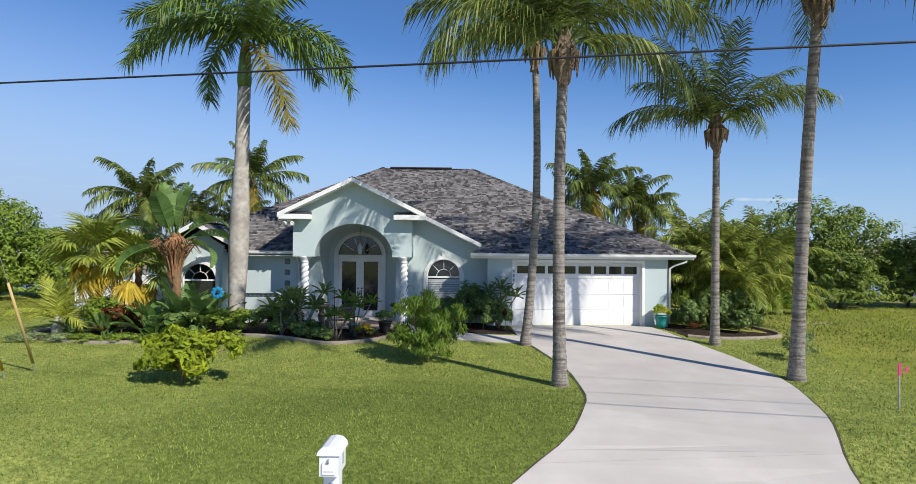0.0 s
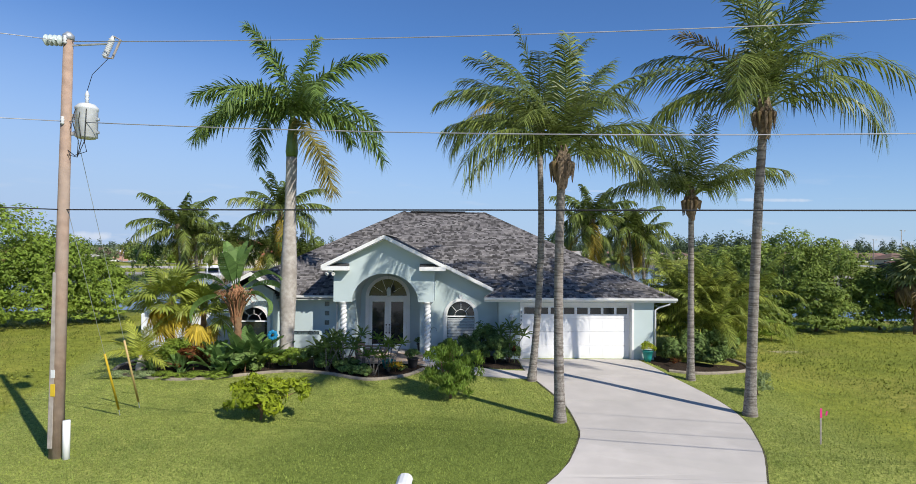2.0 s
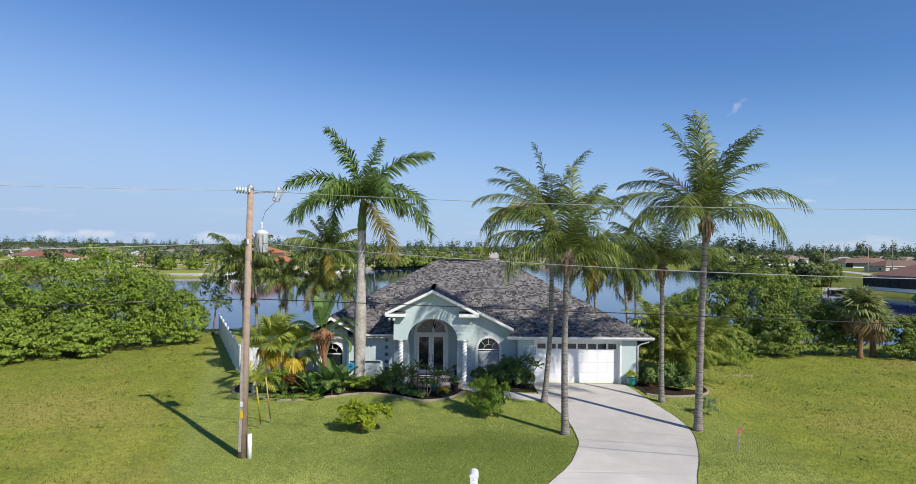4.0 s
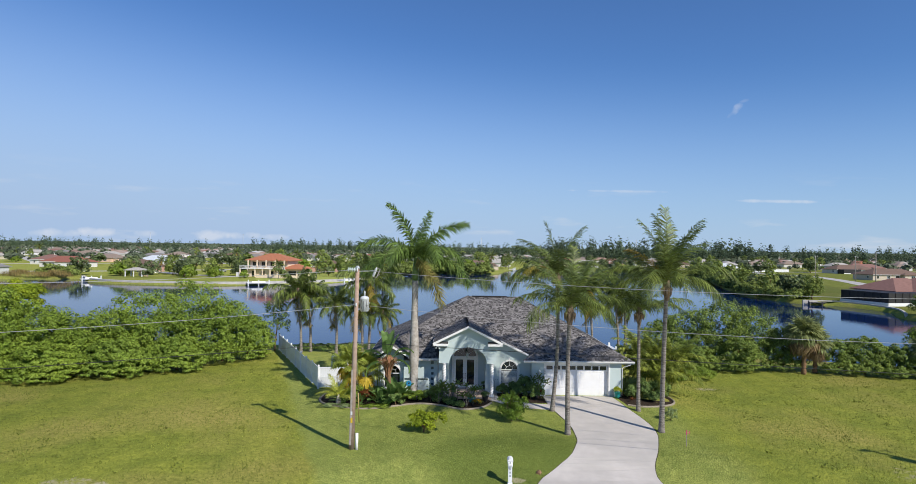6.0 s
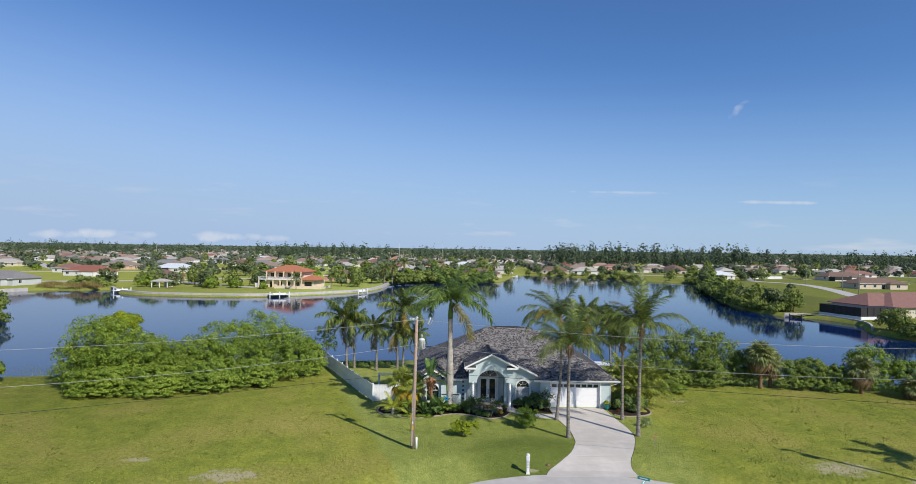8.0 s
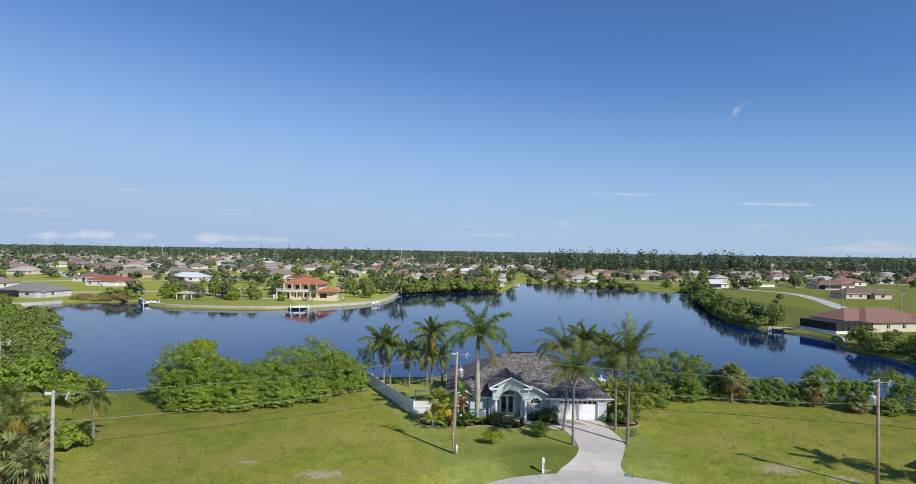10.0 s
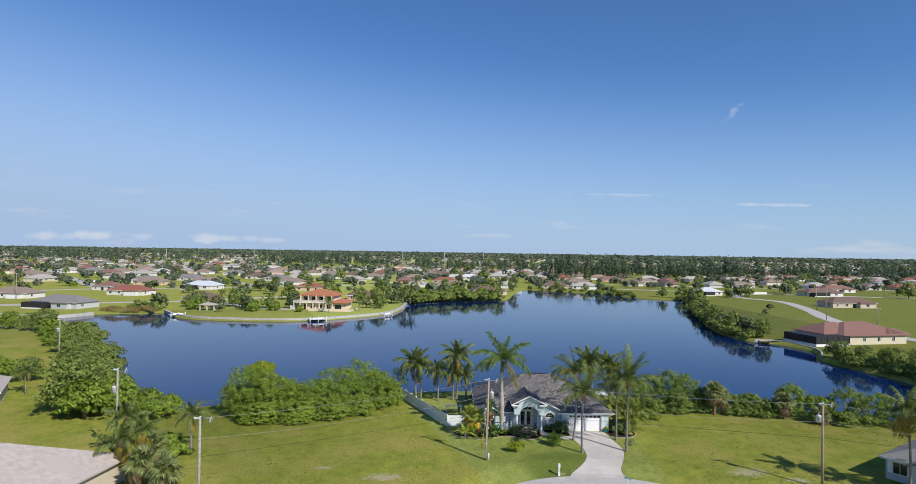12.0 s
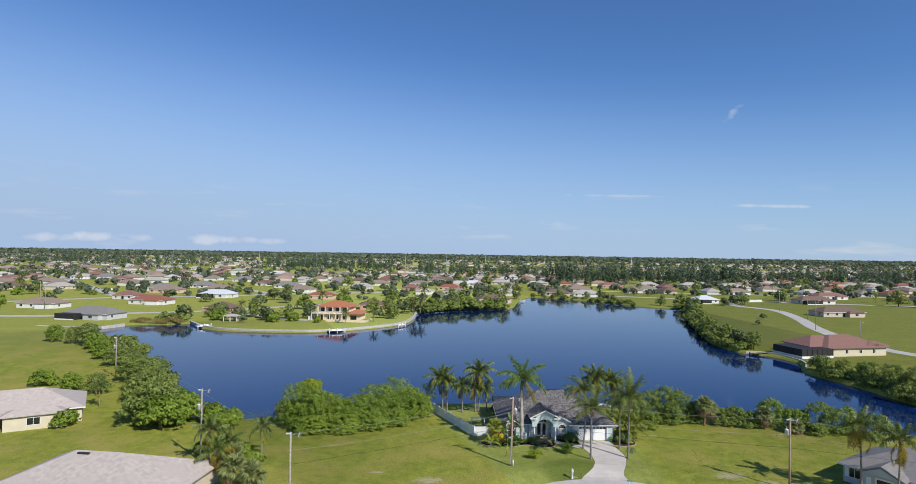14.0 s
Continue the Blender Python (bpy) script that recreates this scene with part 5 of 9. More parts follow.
def frond_mesh(name, L, droop, n, ll, hang, seed, m, wide=0.045, plumose=0.0, stalk=0.10, sweep0=28, sweep1=40, rise=0.0):
    """A feather leaf along +x that leaves the stem at the angle rise: a bowed midrib with leaflets on both sides that hang."""
    rnd = random.Random(seed)
    verts, faces = [], []
    seg = 14
    rib, ang = [Vector((0, 0, 0))], 0.0
    for i in range(seg):
        ang = rise - droop * ((i + 1) / seg) ** 1.25
        rib.append(rib[-1] + Vector((math.cos(ang), 0, math.sin(ang))) * L / seg)
    v, f = tube(rib, [0.035 * (1 - 0.85 * i / seg) * (L / 4) ** 0.5 for i in range(seg + 1)], 4)
    verts += v
    faces += f
    for side in (-1, 1):
        for i in range(n):
            s = stalk + (1 - stalk) * (i + 0.5 * rnd.random()) / n
            k = min(int(s * seg), seg - 1)
            p = rib[k].lerp(rib[k + 1], s * seg - k)
            d = (rib[k + 1] - rib[k]).normalized()
            u = Vector((-d.z, 0, d.x))
            sweep = radians(sweep0 + sweep1 * s + rnd.uniform(-7, 7))
            tilt = radians(rnd.uniform(-1, 1) * 55 * plumose)
            out = Vector((0, side, 0)) * math.cos(tilt) + u * math.sin(tilt)
            way = (out * math.cos(sweep) + d * math.sin(sweep)).normalized()
            length = ll * (0.45 + 0.75 * math.sin(math.pi * min(0.12 + 0.80 * s, 1))) * rnd.uniform(0.85, 1.1)
            w = wide * rnd.uniform(0.8, 1.2)
            drop = Vector((0, 0, -1)) * length * hang * rnd.uniform(0.6, 1.3)
            a, b = p, p + way * length * (0.55 - 0.1 * hang) + drop * 0.25
            c = p + way * length * (1 - 0.25 * hang) + drop
            o = len(verts)
            verts += [tuple(a - d * w * 0.5), tuple(a + d * w * 0.5), tuple(b + d * w * 0.55), tuple(b - d * w * 0.55), tuple(c)]
            faces += [(o, o + 1, o + 2, o + 3), (o + 3, o + 2, o + 4)]
    return raw_mesh(name, verts, faces, m)


def palm_trunk(base, head, r0, r1, rings, m, bow=(0, 0), bulge=0.35, scar=0.05, name="trunk", smooth=True, belly=0.0):
    pts, rad = [], []
    b, h = Vector(base), Vector(head)
    for i in range(rings + 1):
        f = i / rings
        p = b.lerp(h, f) + Vector((bow[0], bow[1], 0)) * math.sin(math.pi * f)
        pts.append(p)
        r = r0 + (r1 - r0) * f + r0 * bulge * math.exp(-f * (h - b).length / 0.5)
        r *= 1 + belly * math.exp(-((f * (h - b).length - 3.4) / 2.1) ** 2)
        rad.append(r * (1 + scar * (1 if i % 2 else -1)))
    pts[0] -= Vector((0, 0, 0.15))
    v, f = tube(pts, rad, 12, True, 0.015)
    return raw_mesh(name, v, f, m, smooth)


FRONDS = {}
BENDS = (0.35, 0.7, 1.05, 1.4, 1.8, 2.2)


def frond_of(kind, el, bend, aged):
    """A leaf that palms of one kind share, by the angle at which it rises and by how far it bends over."""
    i = min(range(len(BENDS)), key=lambda k: abs(BENDS[k] - radians(bend)))
    up = round(el / 10) * 10
    key = (kind, up, i, aged)
    if key not in FRONDS:
        d, seed, rise = BENDS[i], 11 + 7 * i + up, radians(up)
        if kind == "coconut":
            FRONDS[key] = frond_mesh("frond", 4.3, d, 60, 0.95, 0.70 if up < 60 else 0.42, seed, M["coco_old" if aged else "coco"], 0.045, 0.35, 0.14, 26, 30, rise)
        elif kind == "far_coconut":
            FRONDS[key] = frond_mesh("frond", 3.8, d, 40, 0.88, 0.75, seed, M["coco_old" if aged else "coco"], 0.085, 0.25, 0.14, 24, 26, rise)
        else:
            FRONDS[key] = frond_mesh("frond", 4.3, d, 130, 0.80, 0.38, seed, M["royal_old" if aged else "royal"], 0.060, 1.0, 0.05, 24, 26, rise)
    return FRONDS[key]


def palm(x, y, head, kind, nf, label, seed, group="", r=(0.17, 0.12), bow=(0, 0), size=1.0, old=2, z=None, name="coconut_palm", rings=120, lowest=-8, leaves=()):
    """leaves: rows of bearing, rise, bend in degrees, size and whether it is old; without them the crown grows by itself."""
    rnd = random.Random(seed)
    z = height(x, y) if z is None else z
    t = thing(name, label, "palm tree", (x, y, z), group)
    h = Vector(head) - Vector((x, y, z))
    royal = kind == "royal"
    part("trunk", palm_trunk((0, 0, 0), h, r[0], r[1], rings, M["royal_bark"] if royal else M["bark"], bow, 0.25 if royal else 0.45, 0.012 if royal else 0.028, smooth=True, belly=0.42 if royal else 0.0), None, t)
    top = h.copy()
    if royal:
        v, f = tube([h, h + Vector((0, 0, 0.25)), h + Vector((0.02, 0, 1.2)), h + Vector((0.03, 0, 2.0))], [r[1] * 1.0, r[1] * 1.15, r[1] * 0.85, 0.07], 12)
        part("crownshaft", raw_mesh("crownshaft", v, f, M["shaft"], True), None, t)
        top = h + Vector((0.02, 0, 1.75))
    else:
        v, f = lathe([(r[1], -0.75), (r[1] * 1.45, -0.5), (r[1] * 1.9, -0.2), (r[1] * 2.0, 0.05), (r[1] * 1.7, 0.3), (0.05, 0.6)], 13, tuple(h))
        rj = random.Random(seed)
        v = [(a + rj.uniform(-0.06, 0.06), b + rj.uniform(-0.06, 0.06), c + rj.uniform(-0.08, 0.08)) for a, b, c in v]
        part("leaf_base", raw_mesh("leaf_base", v, f, M["fibre"]), None, t)
    rows = list(leaves)
    if not rows:
        for i in range(nf):
            f = i / (nf - 1)
            el = 86 - (86 - lowest) * f ** 1.05 + rnd.uniform(-7, 7)
            rows.append((i * 137.5 + rnd.uniform(-14, 14) + seed * 40, el if i < nf - old else rnd.uniform(-50, -25), 26 + 70 * min(f * 1.3, 1) + rnd.uniform(-10, 12), 0.8 if f < 0.12 else 1.0, int(i >= nf - old)))
    for az, el, bend, s, aged in rows:
        me = frond_of(kind, el, bend, aged)
        s *= size * rnd.uniform(0.95, 1.05)
        m = Matrix.Translation(top + Vector((0, 0, 0.05))) @ Matrix.Rotation(radians(az), 4, "Z") @ Matrix.Rotation(radians(el - round(el / 10) * 10), 4, "Y").inverted() @ Matrix.Rotation(radians(rnd.uniform(-14, 14)), 4, "X") @ Matrix.Scale(s, 4)
        part("frond", me, None, t, at=m)
    if kind == "coconut":
        for k in range(12):
            a, d = k * 2.4 + seed, rnd.uniform(0.3, 0.75)
            q = h + Vector((0.20 * math.cos(a), 0.20 * math.sin(a), 0.1))
            v, f = tube([q, q + Vector((0.12 * math.cos(a), 0.12 * math.sin(a), -0.15)), q + Vector((0.10 * math.cos(a), 0.10 * math.sin(a), -d))], [0.05, 0.07, 0.015], 5)
            part("dry_sheath", raw_mesh("dry_sheath", v, f, M["fibre"] if k % 3 else M["dead"]), None, t)
    return t


# the palms before the house: their crowns frond by frond (bearing, rise, bend, size, old)
CROWN_LAWN = ((188, 52, 82, 0.95, 0), (215, 42, 110, 0.95, 0), (168, 64, 60, 0.95, 0), (100, 87, 30, 0.98, 0), (10, 80, 34, 0.95, 0), (12, 72, 62, 1.0, 0), (-12, 55, 100, 0.95, 0), (-75, 66, 110, 0.9, 0), (60, 48, 80, 0.95, 0), (120, 52, 85, 0.95, 0), (-48, 48, 112, 0.9, 0), (28, 40, 92, 0.95, 0), (150, 80, 40, 0.9, 0), (-110, 78, 70, 0.9, 0), (-150, 26, 90, 0.85, 0), (85, 60, 60, 0.9, 0), (240, 60, 95, 0.85, 0), (178, 74, 50, 0.9, 0), (45, 74, 50, 0.95, 0), (200, 68, 76, 0.9, 0), (-5, 30, 100, 0.8, 0))
CROWN_DRIVE = ((182, 56, 98, 1.0, 0), (172, 86, 40, 1.05, 0), (100, 85, 30, 1.1, 0), (5, 80, 46, 1.05, 0), (-12, 60, 112, 1.0, 0), (18, 69, 62, 1.0, 0), (-45, 50, 125, 0.85, 0), (190, 74, 52, 0.75, 1), (-128, 58, 122, 0.95, 0), (200, 84, 30, 1.0, 0), (40, 84, 36, 1.0, 0), (-20, 82, 40, 0.95, 0), (-90, 60, 122, 0.9, 0), (62, 50, 95, 0.95, 0), (125, 52, 95, 0.95, 0), (150, 66, 78, 0.95, 0), (-70, 80, 70, 0.95, 0), (232, 40, 112, 0.85, 0), (80, 66, 70, 1.0, 0), (-8, 36, 112, 0.85, 0), (170, 40, 112, 0.85, 0))
CROWN_PATH = ((182, 88, 30, 0.98, 0), (186, 76, 52, 0.95, 0), (176, 55, 75, 1.0, 0), (190, 36, 105, 0.98, 0), (205, 58, 95, 0.8, 1), (10, 82, 32, 0.95, 0), (150, 48, 92, 0.95, 0), (-30, 62, 92, 0.95, 0), (-80, 68, 100, 0.9, 0), (35, 50, 85, 0.9, 0), (80, 58, 80, 0.95, 0), (120, 68, 65, 0.95, 0), (230, 46, 112, 0.9, 0), (260, 74, 75, 0.9, 0), (5, 56, 90, 0.85, 0), (165, 66, 60, 0.95, 0), (178, 46, 95, 0.95, 0))
CROWN_GARAGE = ((181, 40, 76, 0.95, 0), (178, 62, 44, 0.95, 0), (195, 50, 62, 0.9, 0), (160, 86, 26, 0.95, 0), (20, 84, 26, 0.95, 0), (172, 76, 36, 0.9, 0), (2, 56, 40, 0.98, 0), (-4, 46, 66, 1.0, 0), (90, 52, 80, 0.9, 0), (-85, 58, 92, 0.9, 0), (130, 48, 82, 0.9, 0), (40, 46, 82, 0.9, 0), (-50, 50, 88, 0.85, 0), (230, 46, 88, 0.85, 0), (70, 78, 45, 0.9, 0), (-110, 80, 50, 0.85, 0), (205, 68, 52, 0.9, 0))
CROWN_ROYAL = ((184, 82, 36, 0.98, 0), (4, 64, 58, 1.0, 0), (180, 50, 74, 1.0, 0), (192, 22, 80, 1.02, 0), (24, 42, 108, 0.95, 0), (-6, 12, 82, 1.02, 0), (140, 26, 118, 0.9, 0), (-40, -34, 50, 0.95, 1), (-118, 44, 96, 0.95, 0), (92, 58, 70, 0.95, 0), (60, 40, 100, 0.95, 0), (-62, 50, 92, 0.9, 0), (215, 30, 95, 0.95, 0), (40, 86, 24, 0.8, 0))
palm(2.90, 12.70, (2.74, 11.75, 7.8), "coconut", 0, "tall coconut palm with ringed grey trunk on the lawn edge", 1, "front palms", (0.155, 0.12), (-0.05, 0.1), 0.98, leaves=CROWN_LAWN)
palm(9.11, 13.36, (8.88, 12.1, 9.4), "coconut", 0, "tall coconut palm with ringed trunk beside the driveway", 2, "front palms", (0.165, 0.12), (0.0, 0.1), 1.08, leaves=CROWN_DRIVE)
palm(2.70, 17.26, (2.85, 16.7, 9.55), "coconut", 0, "coconut palm with slanting trunk beside the garage path", 3, "front palms", (0.14, 0.10), (0.2, 0.0), 1.0, leaves=CROWN_PATH)
palm(8.92, 17.47, (8.80, 17.15, 7.2), "coconut", 0, "coconut palm with pale trunk beside the garage", 4, "front palms", (0.13, 0.10), (0.0, 0.0), 0.92, leaves=CROWN_GARAGE)
palm(-7.30, 19.75, (-7.33, 20.4, 9.2), "royal", 0, "tall royal palm with smooth grey trunk and green crownshaft", 5, "", (0.262, 0.235), (0.0, 0.0), 1.10, name="royal_palm", rings=30, leaves=CROWN_ROYAL)
# behind the house by the water
for k, (x, y, hx, hz, s) in enumerate(((-20.9, 40.8, -21.4, 6.7, 1.0), (-20.0, 41.4, -20.4, 5.9, 0.9), (-16.9, 40.0, -17.1, 5.2, 0.75), (-14.2, 40.6, -14.4, 4.9, 0.8), (-13.5, 40.8, -13.5, 7.9, 1.05), (-11.8, 41.5, -12.1, 4.2, 0.7))):
    palm(x, y, (hx, y + 0.2, hz), "far_coconut", 20, "coconut palm at the water behind the house", 10 + k, "shore palms", (0.15, 0.11), (0.1, 0), s, 2, rings=26)
for k, (x, y, hx, hz, s) in enumerate(((11.0, 39.4, 10.5, 7.6, 0.95), (10.6, 39.8, 10.0, 6.6, 0.85), (14.2, 40.6, 13.7, 6.7, 0.9), (15.0, 41.0, 14.9, 6.2, 0.8))):
    palm(x, y, (hx, y + 0.1, hz), "far_coconut", 18, "coconut palm on the shore beside the house", 20 + k, "shore palms", (0.14, 0.10), (0.1, 0), s, 2, rings=26)


def fan_leaf(name, R, m, seed, parts=26, spread=300, droop=0.25, split=0.62):
    """A round fan leaf: a stalk along +x, then pleated fingers."""
    rnd = random.Random(seed)
    v, f = tube([(0, 0, 0), (R * 0.9, 0, 0.02)], [0.018, 0.012], 4)
    verts, faces = list(v), list(f)
    c = Vector((R * 0.9, 0, 0.02))
    for i in range(parts):
        a = radians(-spread / 2 + spread * (i + 0.5) / parts)
        d = Vector((math.cos(a), math.sin(a), 0))
        s = Vector((-d.y, d.x, 0))
        L = R * (0.72 + 0.28 * math.cos(a)) * rnd.uniform(0.9, 1.08)
        w = L * math.radians(spread / parts) * 0.55
        z = 0.04 if i % 2 else -0.02
        mid = c + d * L * split + Vector((0, 0, -droop * L * 0.18 + z))
        tip = c + d * L + Vector((0, 0, -droop * L * rnd.uniform(0.5, 1.2)))
        o = len(verts)
        verts += [tuple(c), tuple(mid - s * w * 0.75), tuple(mid + s * w * 0.75), tuple(tip)]
        faces += [(o, o + 1, o + 2), (o + 1, o + 3, o + 2)]
    return raw_mesh(name, verts, faces, m)


FAN = [fan_leaf("fan_leaf", 0.85, M["fan"], 1, 36), fan_leaf("fan_leaf", 0.9, M["fan"], 2, 36, droop=0.6)]
FAN_OLD = fan_leaf("fan_leaf", 0.85, M["fan_old"], 3, 24, 150, droop=1.2, split=0.36)
SAB = [fan_leaf("fan_leaf", 0.95, M["sabal"], 4, 22, 280, 0.5), fan_leaf("fan_leaf", 0.9, M["sabal"], 5, 22, 260, 0.9)]
SAB_OLD = fan_leaf("fan_leaf", 0.9, M["dead"], 6, 18, 220, 1.3)


def fan_palm(name, x, y, trunk_h, n, lib, dead, ndead, label, seed, size=1.0, r=0.14, group=""):
    rnd = random.Random(seed)
    t = thing(name, label, "palm tree", (x, y, height(x, y)), group)
    part("trunk", palm_trunk((0, 0, 0), (0.05, 0.05, trunk_h), r, r * 0.9, 12, M["husk"], (0.03, 0), 0.2, 0.12), None, t)
    for i in range(n + ndead):
        f = i / (n - 1)
        az, el = i * 137.5 + seed * 50, 80 - 95 * min(f, 1) + rnd.uniform(-8, 8)
        me = lib[i % 2]
        if i >= n:
            me, el = dead, rnd.uniform(-62, -25)
        m = Matrix.Translation((0, 0, trunk_h)) @ Matrix.Rotation(radians(az), 4, "Z") @ Matrix.Rotation(radians(-el), 4, "Y") @ Matrix.Rotation(radians(rnd.uniform(-30, 30)), 4, "X") @ Matrix.Scale(size * rnd.uniform(0.85, 1.1), 4)
        part("fan_leaf", me, None, t, at=m)
    return t


fan_palm("fan_palm", -12.0, 19.4, 2.7, 24, FAN, FAN_OLD, 9, "fan palm with yellowing lower leaves in the bed", 1, 1.06, 0.13)
fan_palm("fan_palm", -10.9, 19.9, 2.2, 16, FAN, FAN_OLD, 5, "fan palm with yellowing lower leaves in the bed", 2, 1.0, 0.12)


def paddle_leaf(name, L, w, bend, seed, m):
    """A long paddle leaf with a strong midrib and torn edges, along +x."""
    rnd = random.Random(seed)
    verts, faces = [], []
    n = 14
    rib, ang = [Vector((0, 0, 0))], 0
    for i in range(n + 6):
        ang = -bend * (i / (n + 6)) ** 2
        rib.append(rib[-1] + Vector((math.cos(ang), 0, math.sin(ang))) * L / (n + 6))
    v, f = tube(rib, [0.03 * (1 - 0.8 * i / (n + 6)) for i in range(n + 7)], 5)
    verts += v
    faces += f
    for side in (-1, 1):
        for i in range(n):
            f0, f1 = i / n, (i + 0.93) / n
            p0, p1 = rib[6 + i], rib[6 + i].lerp(rib[7 + i], 0.93)
            w0, w1 = (w * math.sin(math.pi * min(0.10 + 0.88 * q, 1)) ** 0.6 * rnd.uniform(0.93, 1.04) for q in (f0, f1))
            up = 0.28
            o = len(verts)
            verts += [tuple(p0), tuple(p1), tuple(p1 + Vector((0.06, side * w1, w1 * up))), tuple(p0 + Vector((0.06, side * w0, w0 * up)))]
            faces.append((o, o + 1, o + 2, o + 3))
    return raw_mesh(name, verts, faces, m)


PADDLE = [paddle_leaf("paddle_leaf", 2.2, 0.33, 0.35, 1, M["banana"]), paddle_leaf("paddle_leaf", 2.3, 0.27, 1.9, 2, M["banana"]), paddle_leaf("paddle_leaf", 1.1, 0.17, 0.7, 3, M["banana"])]
bop = thing("bird_of_paradise_tree", "giant bird of paradise with upright paddle leaves and brown boots", "plant", (-9.15, 19.0, height(-9.15, 19.0)))
part("trunk", palm_trunk((0, 0, 0), (0.0, 0.0, 3.0), 0.13, 0.16, 22, M["husk"], (0.08, 0), 0.1, 0.14), None, bop)
v, f = lathe([(0.12, -1.2), (0.15, -1.0), (0.16, -0.8), (0.21, -0.6), (0.22, -0.4), (0.29, -0.2), (0.33, 0.0), (0.30, 0.15), (0.12, 0.4)], 19, (0, 0, 3.0))
rj = random.Random(3)
part("leaf_base", raw_mesh("leaf_base", [(a + rj.uniform(-0.08, 0.08), b + rj.uniform(-0.08, 0.08), c + rj.uniform(-0.1, 0.1)) for a, b, c in v], f, M["boots"]), None, bop)
for i in range(11):
    el = (84, 80, 70, 66, 55, 46, 38, 25, 15, 5, -5)[i]
    part("paddle_leaf", PADDLE[0 if i < 5 else 1], None, bop, at=Matrix.Translation((0, 0, 3.05)) @ Matrix.Rotation(radians(i * 151 + 20 if i < 5 else (8, 172, 40, 145, -15, 195)[i - 5]), 4, "Z") @ Matrix.Rotation(radians(-el), 4, "Y") @ Matrix.Rotation(radians(30 * (-1) ** i), 4, "X"))
for k in range(44):
    a = k * 2.4
    v, f = tube([(0.13 * math.cos(a), 0.13 * math.sin(a), 1.9 + 0.022 * k), (0.30 * math.cos(a), 0.30 * math.sin(a), 2.5 + 0.014 * k), (0.62 * math.cos(a), 0.62 * math.sin(a), 2.98 + 0.012 * (k * 7 % 26)), (0.85 * math.cos(a), 0.85 * math.sin(a), 2.72 + 0.02 * (k * 5 % 26))], [0.05, 0.04, 0.026, 0.008], 4)
    part("dry_stalk", raw_mesh("dry_stalk", v, f, M["boots"] if k % 3 else M["dead"]), None, bop)
for k, (x, y, n, s) in enumerate(((-8.75, 18.9, 12, 1.55), (-9.7, 18.5, 9, 1.1), (-8.25, 19.2, 11, 1.5), (-10.1, 19.4, 8, 1.2), (-11.0, 18.3, 10, 0.75), (-12.3, 18.5, 10, 0.75), (-9.1, 17.9, 9, 0.7))):
    c = thing("paddle_plant", "broad-leaved green tropical plant in the bed", "plant", (x, y, height(x, y)), "bed plants")
    rnd = random.Random(40 + k)
    for i in range(n + 5):
        part("paddle_leaf", PADDLE[2], None, c, at=Matrix.Translation((rnd.uniform(-0.15, 0.15), rnd.uniform(-0.15, 0.15), 0.05)) @ Matrix.Rotation(radians(i * 137.5), 4, "Z") @ Matrix.Rotation(radians(-rnd.uniform(25, 80)), 4, "Y") @ Matrix.Scale(s * rnd.uniform(0.8, 1.15), 4))

# areca clumps beside the garage and a young palm in the bed
ARECA = {up: frond_mesh("frond", 2.3, 0.75 + 0.011 * (80 - up), 36, 0.55, 0.45, 71 + up, M["areca"], 0.042, 0.2, 0.12, 26, 30, radians(up)) for up in (80, 65, 50, 35, 20, 5)}


def areca(x, y, stems, tall, label, seed, size=1.0, z=None):
    rnd = random.Random(seed)
    t = thing("areca_palm", label, "palm tree", (x, y, height(x, y) if z is None else z), "areca palms")
    for s in range(stems):
        dx, dy = rnd.uniform(-0.5, 0.5) * size, rnd.uniform(-0.4, 0.4) * size
        h = tall * rnd.uniform(0.35, 0.95)
        lean = Vector((dx * 2.0, dy * 2.0, h))
        v, f = tube([(dx, dy, -0.05), (dx + lean.x * 0.4, dy + lean.y * 0.4, h * 0.6), tuple(Vector((dx, dy, 0)) + lean)], [0.045, 0.04, 0.03], 7)
        part("stem", raw_mesh("stem", v, f, M["shaft"], True), None, t)
        for i in range(8):
            el = min(ARECA, key=lambda u: abs(u - (80 - i * 9 + rnd.uniform(-6, 6))))
            part("frond", ARECA[el], None, t, at=Matrix.Translation(Vector((dx, dy, 0)) + lean) @ Matrix.Rotation(radians(i * 137.5 + s * 77), 4, "Z") @ Matrix.Rotation(radians(rnd.uniform(-14, 14)), 4, "X") @ Matrix.Scale(size * rnd.uniform(0.75, 1.1), 4))
    return t


for k, (x, y, n, h) in enumerate(((11.3, 21.7, 7, 2.5), (11.7, 22.5, 8, 3.0), (12.7, 23.4, 8, 3.1), (11.6, 24.6, 7, 3.6), (13.2, 25.2, 6, 2.8))):
    areca(x, y, n, h, "bushy areca palm clump beside the garage", 60 + k)
YOUNG = [frond_mesh("frond", 2.3, d, 34, 0.55, 0.25, 77 + i, M["young"], 0.05, 0.15) for i, d in enumerate((0.7, 1.1))]
yp = thing("young_palm", "young feathery palm with pale stubby trunk in the bed", "palm tree", (-12.65, 18.35, height(-12.65, 18.35)))
v, f = lathe([(0.10, -0.05), (0.17, 0.05), (0.19, 0.25), (0.12, 0.5), (0.05, 0.8)], 10)
